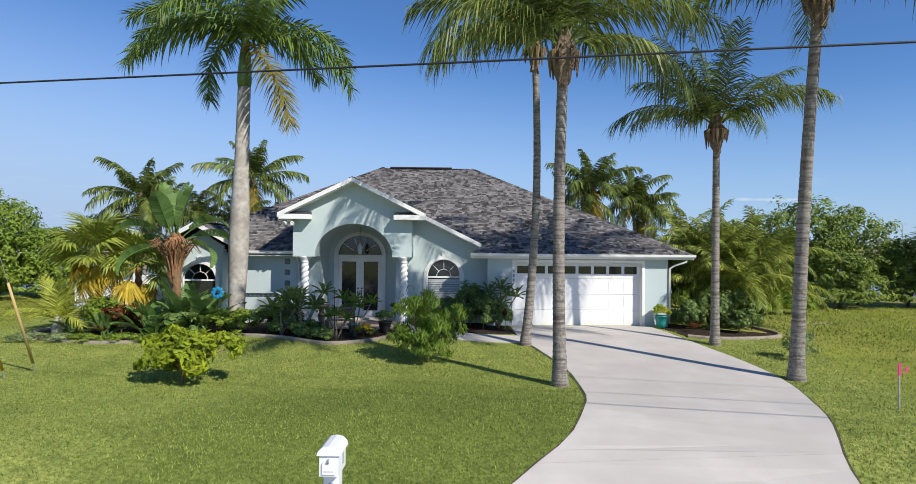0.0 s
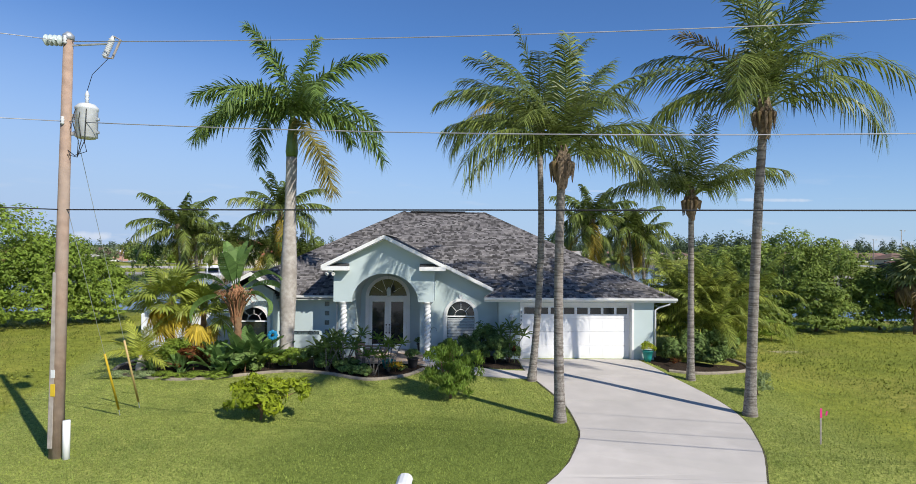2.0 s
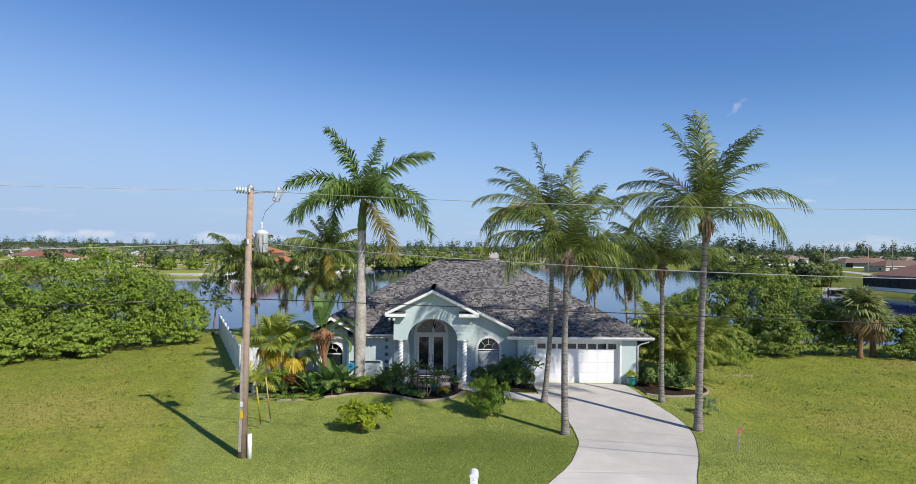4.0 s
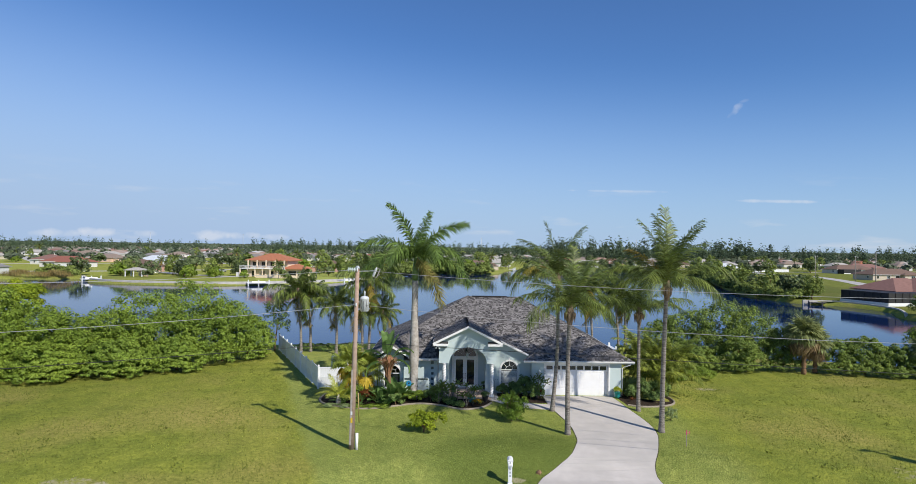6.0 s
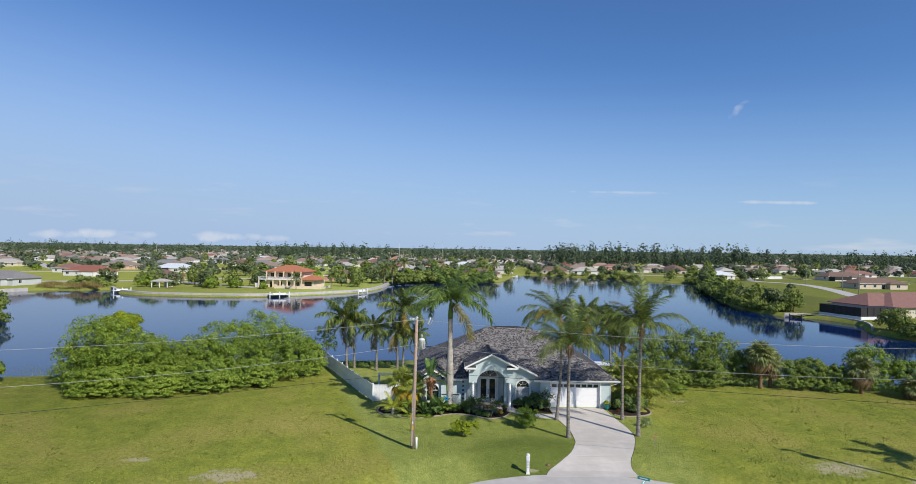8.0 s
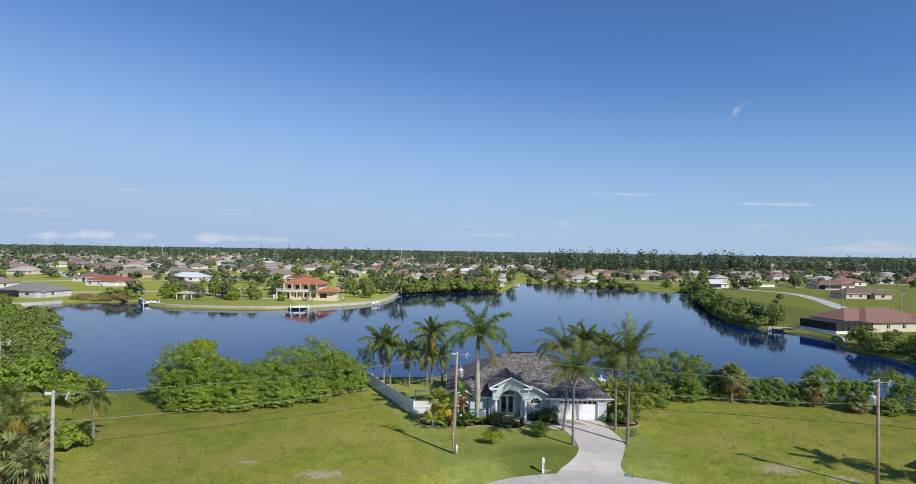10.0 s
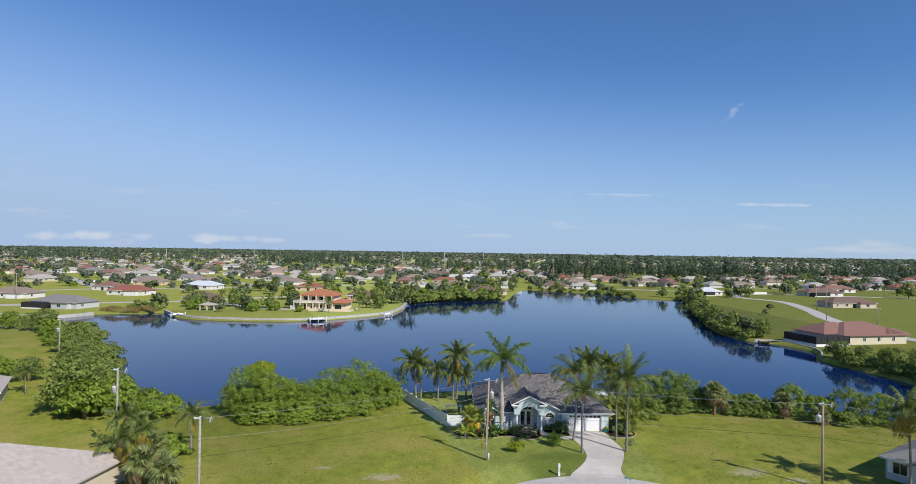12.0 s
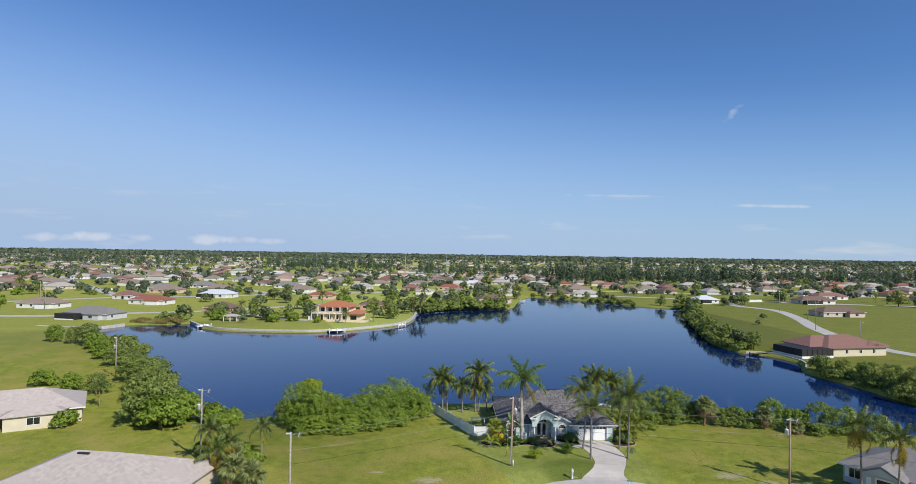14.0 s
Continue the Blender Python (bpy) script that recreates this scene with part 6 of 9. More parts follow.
part("trunk", raw_mesh("trunk", v, f, M["royal_bark"], True), None, yp)
for i in range(12):
    part("frond", YOUNG[min(i // 4, 1)], None, yp, at=Matrix.Translation((0, 0, 0.55)) @ Matrix.Rotation(radians(i * 137.5 + 20), 4, "Z") @ Matrix.Rotation(radians(-(82 - 5.5 * i)), 4, "Y") @ Matrix.Rotation(radians((-1) ** i * 20), 4, "X") @ Matrix.Scale(0.78, 4))

# shrubs of the front beds
S = "dense dark green shrub in the front bed"
for k, (x, y, rx, ry, rz) in enumerate(((-6.9, 19.2, 0.65, 0.5, 0.42), (-6.0, 19.1, 0.65, 0.5, 0.45), (-5.3, 19.0, 0.6, 0.5, 0.45), (-4.6, 18.5, 0.55, 0.45, 0.28), (-5.6, 19.8, 0.55, 0.45, 0.5), (-7.8, 19.0, 0.5, 0.4, 0.4), (-3.9, 18.0, 0.5, 0.35, 0.22))):
    bush("shrub", x, y, [(0, 0, rz * 0.9, rx, ry, rz)], 2400, 0.11, M["shrub"] if k not in (0, 5) else M["thicket"], S if k not in (0, 5) else "bright green clipped shrub in the front bed", "shrub", 100 + k, 0.03, "bed shrubs")
for k, (x, y, rx, ry, rz) in enumerate(((0.35, 20.9, 0.55, 0.45, 0.55), (1.1, 20.7, 0.65, 0.5, 0.85), (1.55, 20.0, 0.6, 0.5, 0.62), (0.7, 20.1, 0.55, 0.45, 0.5), (-0.5, 21.1, 0.45, 0.4, 0.45), (2.15, 20.2, 0.45, 0.4, 0.5))):
    bush("shrub", x, y, [(0, 0, rz * 0.95, rx, ry, rz)], 2600, 0.13, M["shrub"], "dark shrub under the arched window", "shrub", 120 + k, 0.03, "window shrubs")
bush("croton_bush", -10.6, 18.4, [(0, 0, 0.5, 0.7, 0.5, 0.5)], 1500, 0.12, M["red_leaf"], "red and green croton bush in the bed", "shrub", 140, 0.03)
bush("shrub", -11.4, 18.9, [(0, 0, 0.6, 0.8, 0.6, 0.6)], 2600, 0.13, M["thicket"], "leafy green shrub in the bed", "shrub", 141, 0.03, "bed shrubs")
bush("shrub", -8.5, 18.2, [(0, 0, 0.45, 0.7, 0.5, 0.45)], 1800, 0.14, M["shrub"], S, "shrub", 142, 0.03, "bed shrubs")
for k, (x, y, rx) in enumerate(((-13.1, 17.75, 0.75), (-12.1, 17.6, 0.7), (-11.2, 17.5, 0.65), (-10.2, 17.5, 0.75), (-9.4, 17.6, 0.6))):
    bush("ground_cover", x, y, [(0, 0, 0.12, rx, 0.35, 0.16)], 1500, 0.06, M["sage"] if k < 2 else M["thicket"], "low spreading ground cover along the curb", "ground cover", 150 + k, 0.012, "ground cover")
for k, (x, y, rx, rz) in enumerate(((9.4, 20.3, 0.55, 0.6), (10.2, 20.3, 0.65, 0.8), (11.1, 20.4, 0.65, 0.8), (10.8, 19.6, 0.55, 0.45), (11.9, 20.8, 0.55, 0.65))):
    bush("shrub", x, y, [(0, 0, rz * 0.9, rx, 0.45, rz)], 1900, 0.15, M["shrub"], "low dark shrub in the bed beside the garage", "shrub", 160 + k, 0.02, "side shrubs")

# plumeria-like rosettes: long leaves in whorls on bare stems
def rosette_plant(x, y, stems, tall, leafL, label, seed, m, group=""):
    rnd = random.Random(seed)
    t = thing("rosette_plant", label, "plant", (x, y, height(x, y)), group)
    lib = [paddle_leaf("long_leaf", leafL, leafL * 0.13, 0.5, seed, m)]
    for s in range(stems):
        a, rr = s * 2.4, 0.12 + 0.3 * rnd.random()
        tip = Vector((rr * math.cos(a) * 1.8, rr * math.sin(a) * 1.5, tall * rnd.uniform(0.55, 1.0)))
        v, f = tube([(0, 0, -0.05), tuple(tip * 0.5 + Vector((0, 0, 0.05))), tuple(tip)], [0.03, 0.025, 0.02], 6)
        part("stem", raw_mesh("stem", v, f, M["bark"], True), None, t)
        for i in range(11):
            part("long_leaf", lib[0], None, t, at=Matrix.Translation(tip) @ Matrix.Rotation(radians(i * 137.5), 4, "Z") @ Matrix.Rotation(radians(-(65 - 6.5 * i)), 4, "Y"))
    return t


rosette_plant(-5.4, 18.7, 6, 1.35, 0.5, "dark long-leaved plant before the porch column", 1, M["shrub"], "rosette plants")
rosette_plant(-4.7, 18.6, 6, 1.5, 0.45, "dark long-leaved plant before the porch column", 2, M["shrub"], "rosette plants")
rosette_plant(2.1, 20.3, 6, 1.6, 0.45, "long-leaved plant beside the garage corner", 3, M["shrub"], "rosette plants")
rosette_plant(-3.4, 17.9, 4, 1.2, 0.35, "slender young plant with long leaves in the bed", 4, M["peach"], "rosette plants")
rosette_plant(-2.9, 18.5, 4, 1.3, 0.35, "slender young plant with long leaves in the bed", 5, M["peach"], "rosette plants")

# lawn trees
PEACH = [(0.55 * math.cos(2.4 * k) * (0.5 + 0.09 * k), 0.5 * math.sin(2.4 * k) * (0.5 + 0.09 * k), 0.42 + 0.115 * ((k * 5) % 11), 0.42 + 0.04 * (k % 3), 0.40, 0.32) for k in range(11)] + [(0.05, 0, 1.72, 0.26, 0.26, 0.28), (0.75, 0.1, 0.85, 0.34, 0.3, 0.28), (-0.8, 0, 0.75, 0.34, 0.3, 0.3), (0.3, -0.4, 0.36, 0.45, 0.4, 0.28), (-0.3, -0.3, 0.32, 0.45, 0.4, 0.26)]
bush("peach_tree", -0.42, 15.1, PEACH, 6200, 0.18, M["peach"], "young fruit tree with drooping narrow leaves on the lawn", "tree", 200, 0.05, aspect=0.19, hang=1.3, clumps=7)
LIME = [(0, 0, 0.55, 0.75, 0.65, 0.42), (0.95, 0.1, 0.98, 0.42, 0.4, 0.26), (1.3, 0.1, 0.8, 0.26, 0.3, 0.2), (-0.6, 0, 0.5, 0.5, 0.5, 0.36), (-0.25, 0, 1.05, 0.42, 0.4, 0.26), (0.4, -0.1, 0.95, 0.45, 0.4, 0.28), (-0.75, 0.1, 0.95, 0.25, 0.25, 0.2)]
bush("yellow_green_shrub", -6.24, 12.9, LIME, 2300, 0.20, M["lime"], "yellow-green shrub with large leaves on the lawn", "shrub", 201, 0.05, aspect=0.36, hang=0.6, clumps=9)
bush("small_shrub", 10.55, 15.6, [(0, 0, 0.45, 0.5, 0.5, 0.45)], 1300, 0.08, M["sage"], "thin small-leaved shrub on the lawn behind the palm", "shrub", 202, 0.02)

# the thickets on the open lots, bush by bush
LEFT = ((-47.9, 30.5, 4.0, 8.3), (-45.6, 28.6, 3.8, 7.7), (-43, 30.5, 4.2, 6.4), (-39.5, 29.5, 4.0, 5.3), (-36.5, 31, 4.2, 5.9), (-33.5, 32.5, 4.4, 7.7), (-30.5, 34.5, 4.2, 8.4), (-27.5, 35.5, 3.6, 6.6), (-25.6, 37.5, 2.8, 4.6), (-44.5, 26, 3.2, 3.2), (-39, 26.5, 3.2, 3.0), (-34, 28.5, 3.0, 3.4), (-30, 31, 2.8, 3.2))
for k, (x, y, r, h) in enumerate(LEFT):
    bush("thicket_bush", x, y, [(0, 0, h * 0.52, r, r * 0.85, h * 0.48), (r * 0.4, -r * 0.2, h * 0.35, r * 0.7, r * 0.7, h * 0.35), (-r * 0.5, -r * 0.1, h * 0.3, r * 0.7, r * 0.7, h * 0.32), (0, -r * 0.5, h * 0.16, r, r * 0.5, h * 0.2)], 15000, 0.225, M["thicket"] if k not in (5, 6, 7, 8, 11, 12) else M["thicket_deep"], "tall dense leafy thicket bush on the open lot", "bush", 220 + k, 0.14, "lot thicket", aspect=0.5, clumps=120)
bush("yellowing_tree", -46.2, 33, [(0, 0, 6.4, 2.4, 2.2, 1.6)], 6000, 0.24, M["lime"], "yellow-green leafy tree over the thicket", "tree", 240, 0.14, "", 0.5, clumps=40)
bush("thin_tree", -24.0, 41.5, [(0, 0, 4.4, 1.5, 1.3, 1.4), (0.6, 0, 2.8, 1.1, 1.0, 1.0)], 1100, 0.26, M["thicket_dark"], "sparse dark tree by the fence end", "tree", 241, 0.09)
RIGHT = ((17.5, 36.5, 3.0, 4.6), (20.3, 36.5, 3.0, 6.2), (23.3, 36, 3.2, 7.0), (26.3, 35.2, 2.8, 6.2), (19.5, 33.5, 2.2, 2.6), (24, 33.5, 2.4, 3.4), (33.5, 33.0, 2.2, 3.4), (36, 32.5, 2.2, 3.8), (38.5, 31.5, 2.0, 3.2), (43.2, 32.5, 2.8, 5.4), (46.5, 30.5, 2.4, 4.0), (50.5, 29.5, 3.0, 5.6), (54.0, 28, 3.0, 5.4), (29, 34.5, 2.4, 4.2), (58, 25, 3.0, 4.6), (48.5, 27.0, 1.8, 2.2))
for k, (x, y, r, h) in enumerate(RIGHT):
    bush("thicket_bush", x, y, [(0, 0, h * 0.52, r, r * 0.85, h * 0.48), (r * 0.4, -r * 0.3, h * 0.32, r * 0.7, r * 0.6, h * 0.34), (-r * 0.2, -r * 0.5, h * 0.17, r * 0.95, r * 0.5, h * 0.2)], 8500, 0.22, M["thicket_mid"] if k not in (9, 10, 12) else M["thicket"], "dense dark green thicket bush at the water's edge", "bush", 260 + k, 0.12, "shore thicket", aspect=0.5, clumps=90)
for k, (x, y, th, s) in enumerate(((29.8, 32.2, 3.8, 1.15), (40.6, 30.2, 2.6, 1.1), (45.0, 27.6, 1.2, 1.0), (31.4, 33.0, 2.9, 1.0))):
    fan_palm("sabal_palm", x, y, th, 34, SAB, SAB_OLD, 22, "sabal palm with hanging dead leaves in the thicket", 80 + k, s, 0.2, "sabal palms")
bush("tall_grass_clump", 16.2, 28.3, [(0, 0, 0.6, 1.3, 1.0, 0.7)], 1500, 0.5, M["thicket"], "tall rank grass clump on the open lot", "grass clump", 290, 0.02, aspect=0.10)
bush("tall_grass_clump", 18.4, 28.8, [(0, 0, 0.6, 1.1, 0.9, 0.6)], 1100, 0.45, M["thicket"], "tall rank grass clump on the open lot", "grass clump", 291, 0.02, aspect=0.10)
bush("weed_patch", 14.4, 29.8, [(0, 0, 0.6, 2.2, 1.4, 0.9)], 2600, 0.28, M["thicket"], "rank weeds before the thicket", "weeds", 292, 0.03)


# ---------------------------------------------------------------- fence, poles, wires and small things
def fence_panel(length, tall=1.75):
    """A tongue-and-groove board, and how many fill a bay."""
    n = max(int(length / 0.15), 1)
    w = length / n
    return n, w, box(0.004, w - 0.004, -0.012, 0.012, 0.12, tall - 0.06)


fence = thing("vinyl_fence", "white vinyl privacy fence with posts and rails along the yard", "fence")


def fence_run(a, b, bays):
    a, b = Vector(a), Vector(b)
    d = (b - a) / bays
    ang = math.atan2(d.y, d.x)
    L = d.length
    (nb, wb_, board), rail, post = fence_panel(L - 0.13), box(0, L - 0.13, -0.03, 0.03, 0, 0.09, 0.006), box(-0.065, 0.065, -0.065, 0.065, -0.1, 1.86, 0.01)
    me_b, me_r, me_p = as_mesh(board, "board", M["vinyl"]), as_mesh(rail, "rail", M["vinyl"]), as_mesh(post, "post", M["vinyl"])
    v, f = lathe([(0.10, 0), (0.10, 0.03), (0.02, 0.09)], 4, (0, 0, 1.86))
    me_c = raw_mesh("post_cap", v, f, M["vinyl"])
    for i in range(bays + 1):
        p = a + d * i
        m = Matrix.Translation((p.x, p.y, height(p.x, p.y))) @ Matrix.Rotation(ang, 4, "Z")
        po = part("post", me_p, None, fence, at=m)
        part("post_cap", me_c, None, po, at=Matrix.Rotation(radians(45), 4, "Z"))
        if i < bays:
            o = m @ Matrix.Translation((0.065, 0, 0))
            for q in range(nb):
                part("board", me_b, None, fence, at=o @ Matrix.Translation((q * wb_, 0, 0)))
            for z in (0.06, 0.92, 1.66):
                part("rail", me_r, None, fence, at=o @ Matrix.Translation((0, 0, z)))


fence_run((-15.25, 23.65, 0), (-23.7, 42.2, 0), 8)
fence_run((-15.25, 23.65, 0), (-10.6, 23.9, 0), 2)


def utility_pole(x, y, h, m, label, lean=(0, 0), trafo=None, seed=0):
    p = thing("utility_pole", label, "utility pole", (x, y, height(x, y)), "utility poles")
    v, f = tube([(0, 0, -0.2), (lean[0] * 0.5, lean[1] * 0.5, h * 0.5), (lean[0], lean[1], h)], [0.165, 0.14, 0.11], 14, True, 0.02)
    part("shaft", raw_mesh("shaft", v, f, m, True), None, p)
    v, f = lathe([(0.13, 0), (0.13, 0.12), (0.05, 0.2)], 10, (lean[0], lean[1], h - 0.06))
    part("cap", raw_mesh("cap", v, f, M["steel"], True), None, p)
    v, f = tube([(lean[0], lean[1], h - 0.2), (lean[0] + 0.95, lean[1], h - 0.14)], [0.025] * 2, 6)
    part("arm", raw_mesh("arm", v, f, M["steel"]), None, p)
    v, f = lathe([(0.03, -0.30), (0.05, -0.27)] + [(r_, -0.24 + 0.048 * k + dz) for k in range(10) for r_, dz in ((0.085, 0.0), (0.05, 0.024))] + [(0.05, 0.26), (0.03, 0.30)], 12)
    ins = part("cutout", raw_mesh("cutout", v, f, M["trafo"], True), None, p, "white porcelain fuse cutout", at=Matrix.Translation((lean[0] + 1.0, lean[1], h - 0.22)) @ Matrix.Rotation(radians(22), 4, "Y"))
    v, f = tube([(0.02, -0.02, 0.29), (0.22, -0.04, 0.27), (0.21, -0.04, -0.24), (0.02, -0.02, -0.29)], [0.018, 0.03, 0.03, 0.018], 7)
    part("fuse_tube", raw_mesh("fuse_tube", v, f, M["grey_wood"]), None, ins)
    v, f = lathe([(0.02, 0.0)] + [(r_, 0.05 + 0.11 * k + dz) for k in range(4) for r_, dz in ((0.13, 0.0), (0.14, 0.02), (0.05, 0.05), (0.04, 0.09))] + [(0.02, 0.5)], 14)
    part("strain_insulator", raw_mesh("strain_insulator", v, f, M["bell"], True), None, p, "glass bell strain insulator", at=Matrix.Translation((lean[0] - 0.1, lean[1] - 0.06, h - 0.1)) @ Matrix.Rotation(radians(-88), 4, "Y"))
    for z in (h - 0.1, h - 2.1):
        v, f = lathe([(0.02, -0.1), (0.05, -0.06), (0.03, -0.02), (0.055, 0.02), (0.03, 0.06), (0.04, 0.1)], 10, (lean[0] * z / h, lean[1] * z / h - 0.14, z))
        part("insulator", raw_mesh("insulator", v, f, M["trafo"], True), None, p)
    if trafo:
        tx, tz = trafo
        t = part("transformer", raw_mesh("transformer", *lathe([(0.20, -0.40), (0.25, -0.37), (0.25, 0.30), (0.265, 0.32), (0.265, 0.37), (0.18, 0.46), (0.03, 0.50)], 20, (tx, 0, tz)), M["trafo"], True), None, p, "pale grey pole transformer can")
        part("bracket", box(0.08, tx - 0.2, -0.05, 0.05, tz + 0.12, tz + 0.2), M["steel"], t)
        part("bracket", box(0.08, tx - 0.2, -0.05, 0.05, tz - 0.32, tz - 0.24), M["steel"], t)
        for s in (-1, 1):
            part("lug", box(tx + s * 0.26 - 0.05, tx + s * 0.26 + 0.05, -0.04, 0.04, tz + 0.05, tz + 0.12, 0.01), M["steel"], t)
            part("lug", box(tx + s * 0.26 - 0.05, tx + s * 0.26 + 0.05, -0.04, 0.04, tz - 0.28, tz - 0.21, 0.01), M["steel"], t)
        v, f = lathe([(0.05, 0.5), (0.03, 0.56), (0.055, 0.6), (0.03, 0.64), (0.055, 0.68), (0.02, 0.80)], 10, (tx, 0, tz))
        part("bushing", raw_mesh("bushing", v, f, M["trafo"], True), None, t)
        v, f = tube([(tx, -0.1, tz - 0.45), (tx + 0.1, -0.15, tz - 0.75), (tx - 0.2, -0.15, tz - 0.85), (0.1, -0.12, tz - 0.6)], [0.012] * 4, 6)
        part("lead", raw_mesh("lead", v, f, M["black"], True), None, t)
        for k, dx in enumerate((-0.14, -0.02, 0.12)):
            v, f = tube([(tx + dx, -0.22, tz + 0.3), (tx + dx * 1.3, -0.29, tz), (tx + dx * 0.6 + 0.05, -0.27, tz - 0.5), (tx - 0.1, -0.2, tz - 0.9), (0.12, -0.12, tz - 0.8)], [0.011] * 5, 5)
            part("lead", raw_mesh("lead", v, f, M["black"], True), None, t)
        v, f = tube([(tx, 0, tz + 0.8), (tx + 0.15, -0.05, tz + 1.2), (lean[0] + 1.0, lean[1], h - 0.5)], [0.008] * 3, 5)
        part("lead", raw_mesh("lead", v, f, M["black"], True), None, t)
    return p


pole = utility_pole(-10.27, 9.62, 10.45, M["wood"], "brown wooden utility pole with grey transformer on the lawn", (0.2, -0.1), (0.62, 8.35))
v, f = tube([(0.32, -0.12, -0.1), (0.32, -0.12, 0.95)], [0.085, 0.085], 10)
part("ground_guard", raw_mesh("ground_guard", v, f, M["white"], True), None, pole, "white plastic guard at the pole's foot")
part("riser_guard", box(-0.13, 0.01, -0.175, -0.12, 0.25, 4.6, 0.02), M["grey_wood"], pole, "pale grey riser guard", at=Matrix.Rotation(radians(0.9), 4, "Y"))
part("tag", box(-0.05, 0.06, -0.19, -0.15, 1.55, 1.85, 0.005), M["yellow_plastic"], pole, "yellow warning tag")
part("tag", box(-0.05, 0.05, -0.185, -0.15, 2.0, 2.2, 0.005), M["trafo"], pole)
utility_pole(-39.3, -9.4, 10.5, M["grey_wood"], "grey wooden utility pole on the open lot", (0, 0))
utility_pole(28.3, 1.2, 9.85, M["wood"], "brown wooden utility pole with transformer on the open lot", (0.05, 0), (-0.45, 8.0))
utility_pole(-58.1, 10.6, 11.0, M["grey_wood"], "grey utility pole with transformer above the shore bushes", (0, 0), (-0.45, 8.3))
utility_pole(-104.0, 70.5, 10.0, M["grey_wood"], "grey utility pole with transformer above the shore bushes", (0, 0), (-0.45, 7.6))
for x, y, h in ((-232, 236, 13), (-252, 262, 13), (150, 187, 13), (176, 235, 11), (188, 283, 11), (131, 131, 10)):
    utility_pole(x, y, h, M["grey_wood"], "distant grey utility pole along the road", (0, 0))


# tall pale masts far beyond the first houses
for x, y, h in ((-470, 905, 30), (-345, 960, 31), (-252, 990, 31), (-86, 900, 29), (-18, 930, 30), (50, 960, 31), (300, 930, 30)):
    mast = thing("light_mast", "far tall pale steel mast above the trees", "mast", (x, y, 0), "far masts")
    v, f = tube([(0, 0, -0.3), (0, 0, h * 0.5), (0, 0, h)], [0.42, 0.34, 0.24], 8)
    part("shaft", raw_mesh("shaft", v, f, M["steel"], True), None, mast)
    part("head", box(-0.7, 0.7, -0.15, 0.15, h, h + 0.5, 0.04), M["steel"], mast)


def wire(name, a, b, sag, r, m, label):
    a, b = Vector(a), Vector(b)
    pts = []
    for i in range(25):
        f = i / 24
        p = a.lerp(b, f)
        p.z -= sag * 4 * f * (1 - f)
        pts.append(tuple(p))
    v, f = tube(pts, [r] * 25, 6)
    tagged(part(name, raw_mesh(name, v, f, m, True)), label, "cable", "overhead wires")


for z2, z1, z4, r, m, sag, lab in ((10.4, 10.35, 9.8, 0.011, M["wire"], 0.5, "thin pale overhead power wire between the poles"), (8.4, 8.35, 7.7, 0.012, M["wire"], 0.6, "thin pale overhead power wire between the poles"), (6.2, 6.15, 5.85, 0.016, M["black"], 0.0, "black overhead cable between the poles")):
    wire("overhead_wire", (-39.3, -9.4, z2 + (0.5 if sag == 0 else 0)), (-10.1, 9.52, z1), sag * 0.7 + 0.15, r * 0.9, m, lab)
    wire("overhead_wire", (-10.1, 9.52, z1), (28.3, 0.95, z4), sag, r, m, lab)
    wire("overhead_wire", (28.3, 0.95, z4), (64, -14, z4), sag, r, m, lab)
wire("overhead_wire", (-58.1, 10.6, 10.8), (-104.0, 70.5, 9.8), 0.8, 0.012, M["wire"], "thin pale overhead wire between the poles")
wire("overhead_wire", (-39.3, -9.4, 10.2), (-58.1, 10.6, 10.6), 0.5, 0.012, M["wire"], "thin pale overhead wire between the poles")

# guy wires with their guards
for (bx, by), (tx, ty, tz), m, lab, glen in (((-10.50, 14.1), (-10.22, 9.7, 9.2), M["tan_plastic"], "guy wire with faded tan plastic guard", 2.6), ((-10.72, 13.35), (-10.25, 9.7, 6.6), M["yellow_plastic"], "guy wire with yellow plastic guard", 2.4)):
    g = thing("guy_wire", lab, "guy wire", (bx, by, height(bx, by)), "guy wires")
    d = Vector((tx - bx, ty - by, tz - height(bx, by)))
    v, f = tube([(0, 0, 0), tuple(d)], [0.007, 0.007], 5)
    part("strand", raw_mesh("strand", v, f, M["steel"]), None, g)
    u = d.normalized()
    v, f = tube([tuple(u * 0.25), tuple(u * glen)], [0.035, 0.030], 8)
    part("guard", raw_mesh("guard", v, f, m, True), None, g)
    v, f = tube([(0, 0, -0.1), tuple(u * 0.2)], [0.015, 0.015], 6)
    part("anchor_rod", raw_mesh("anchor_rod", v, f, M["steel"]), None, g)

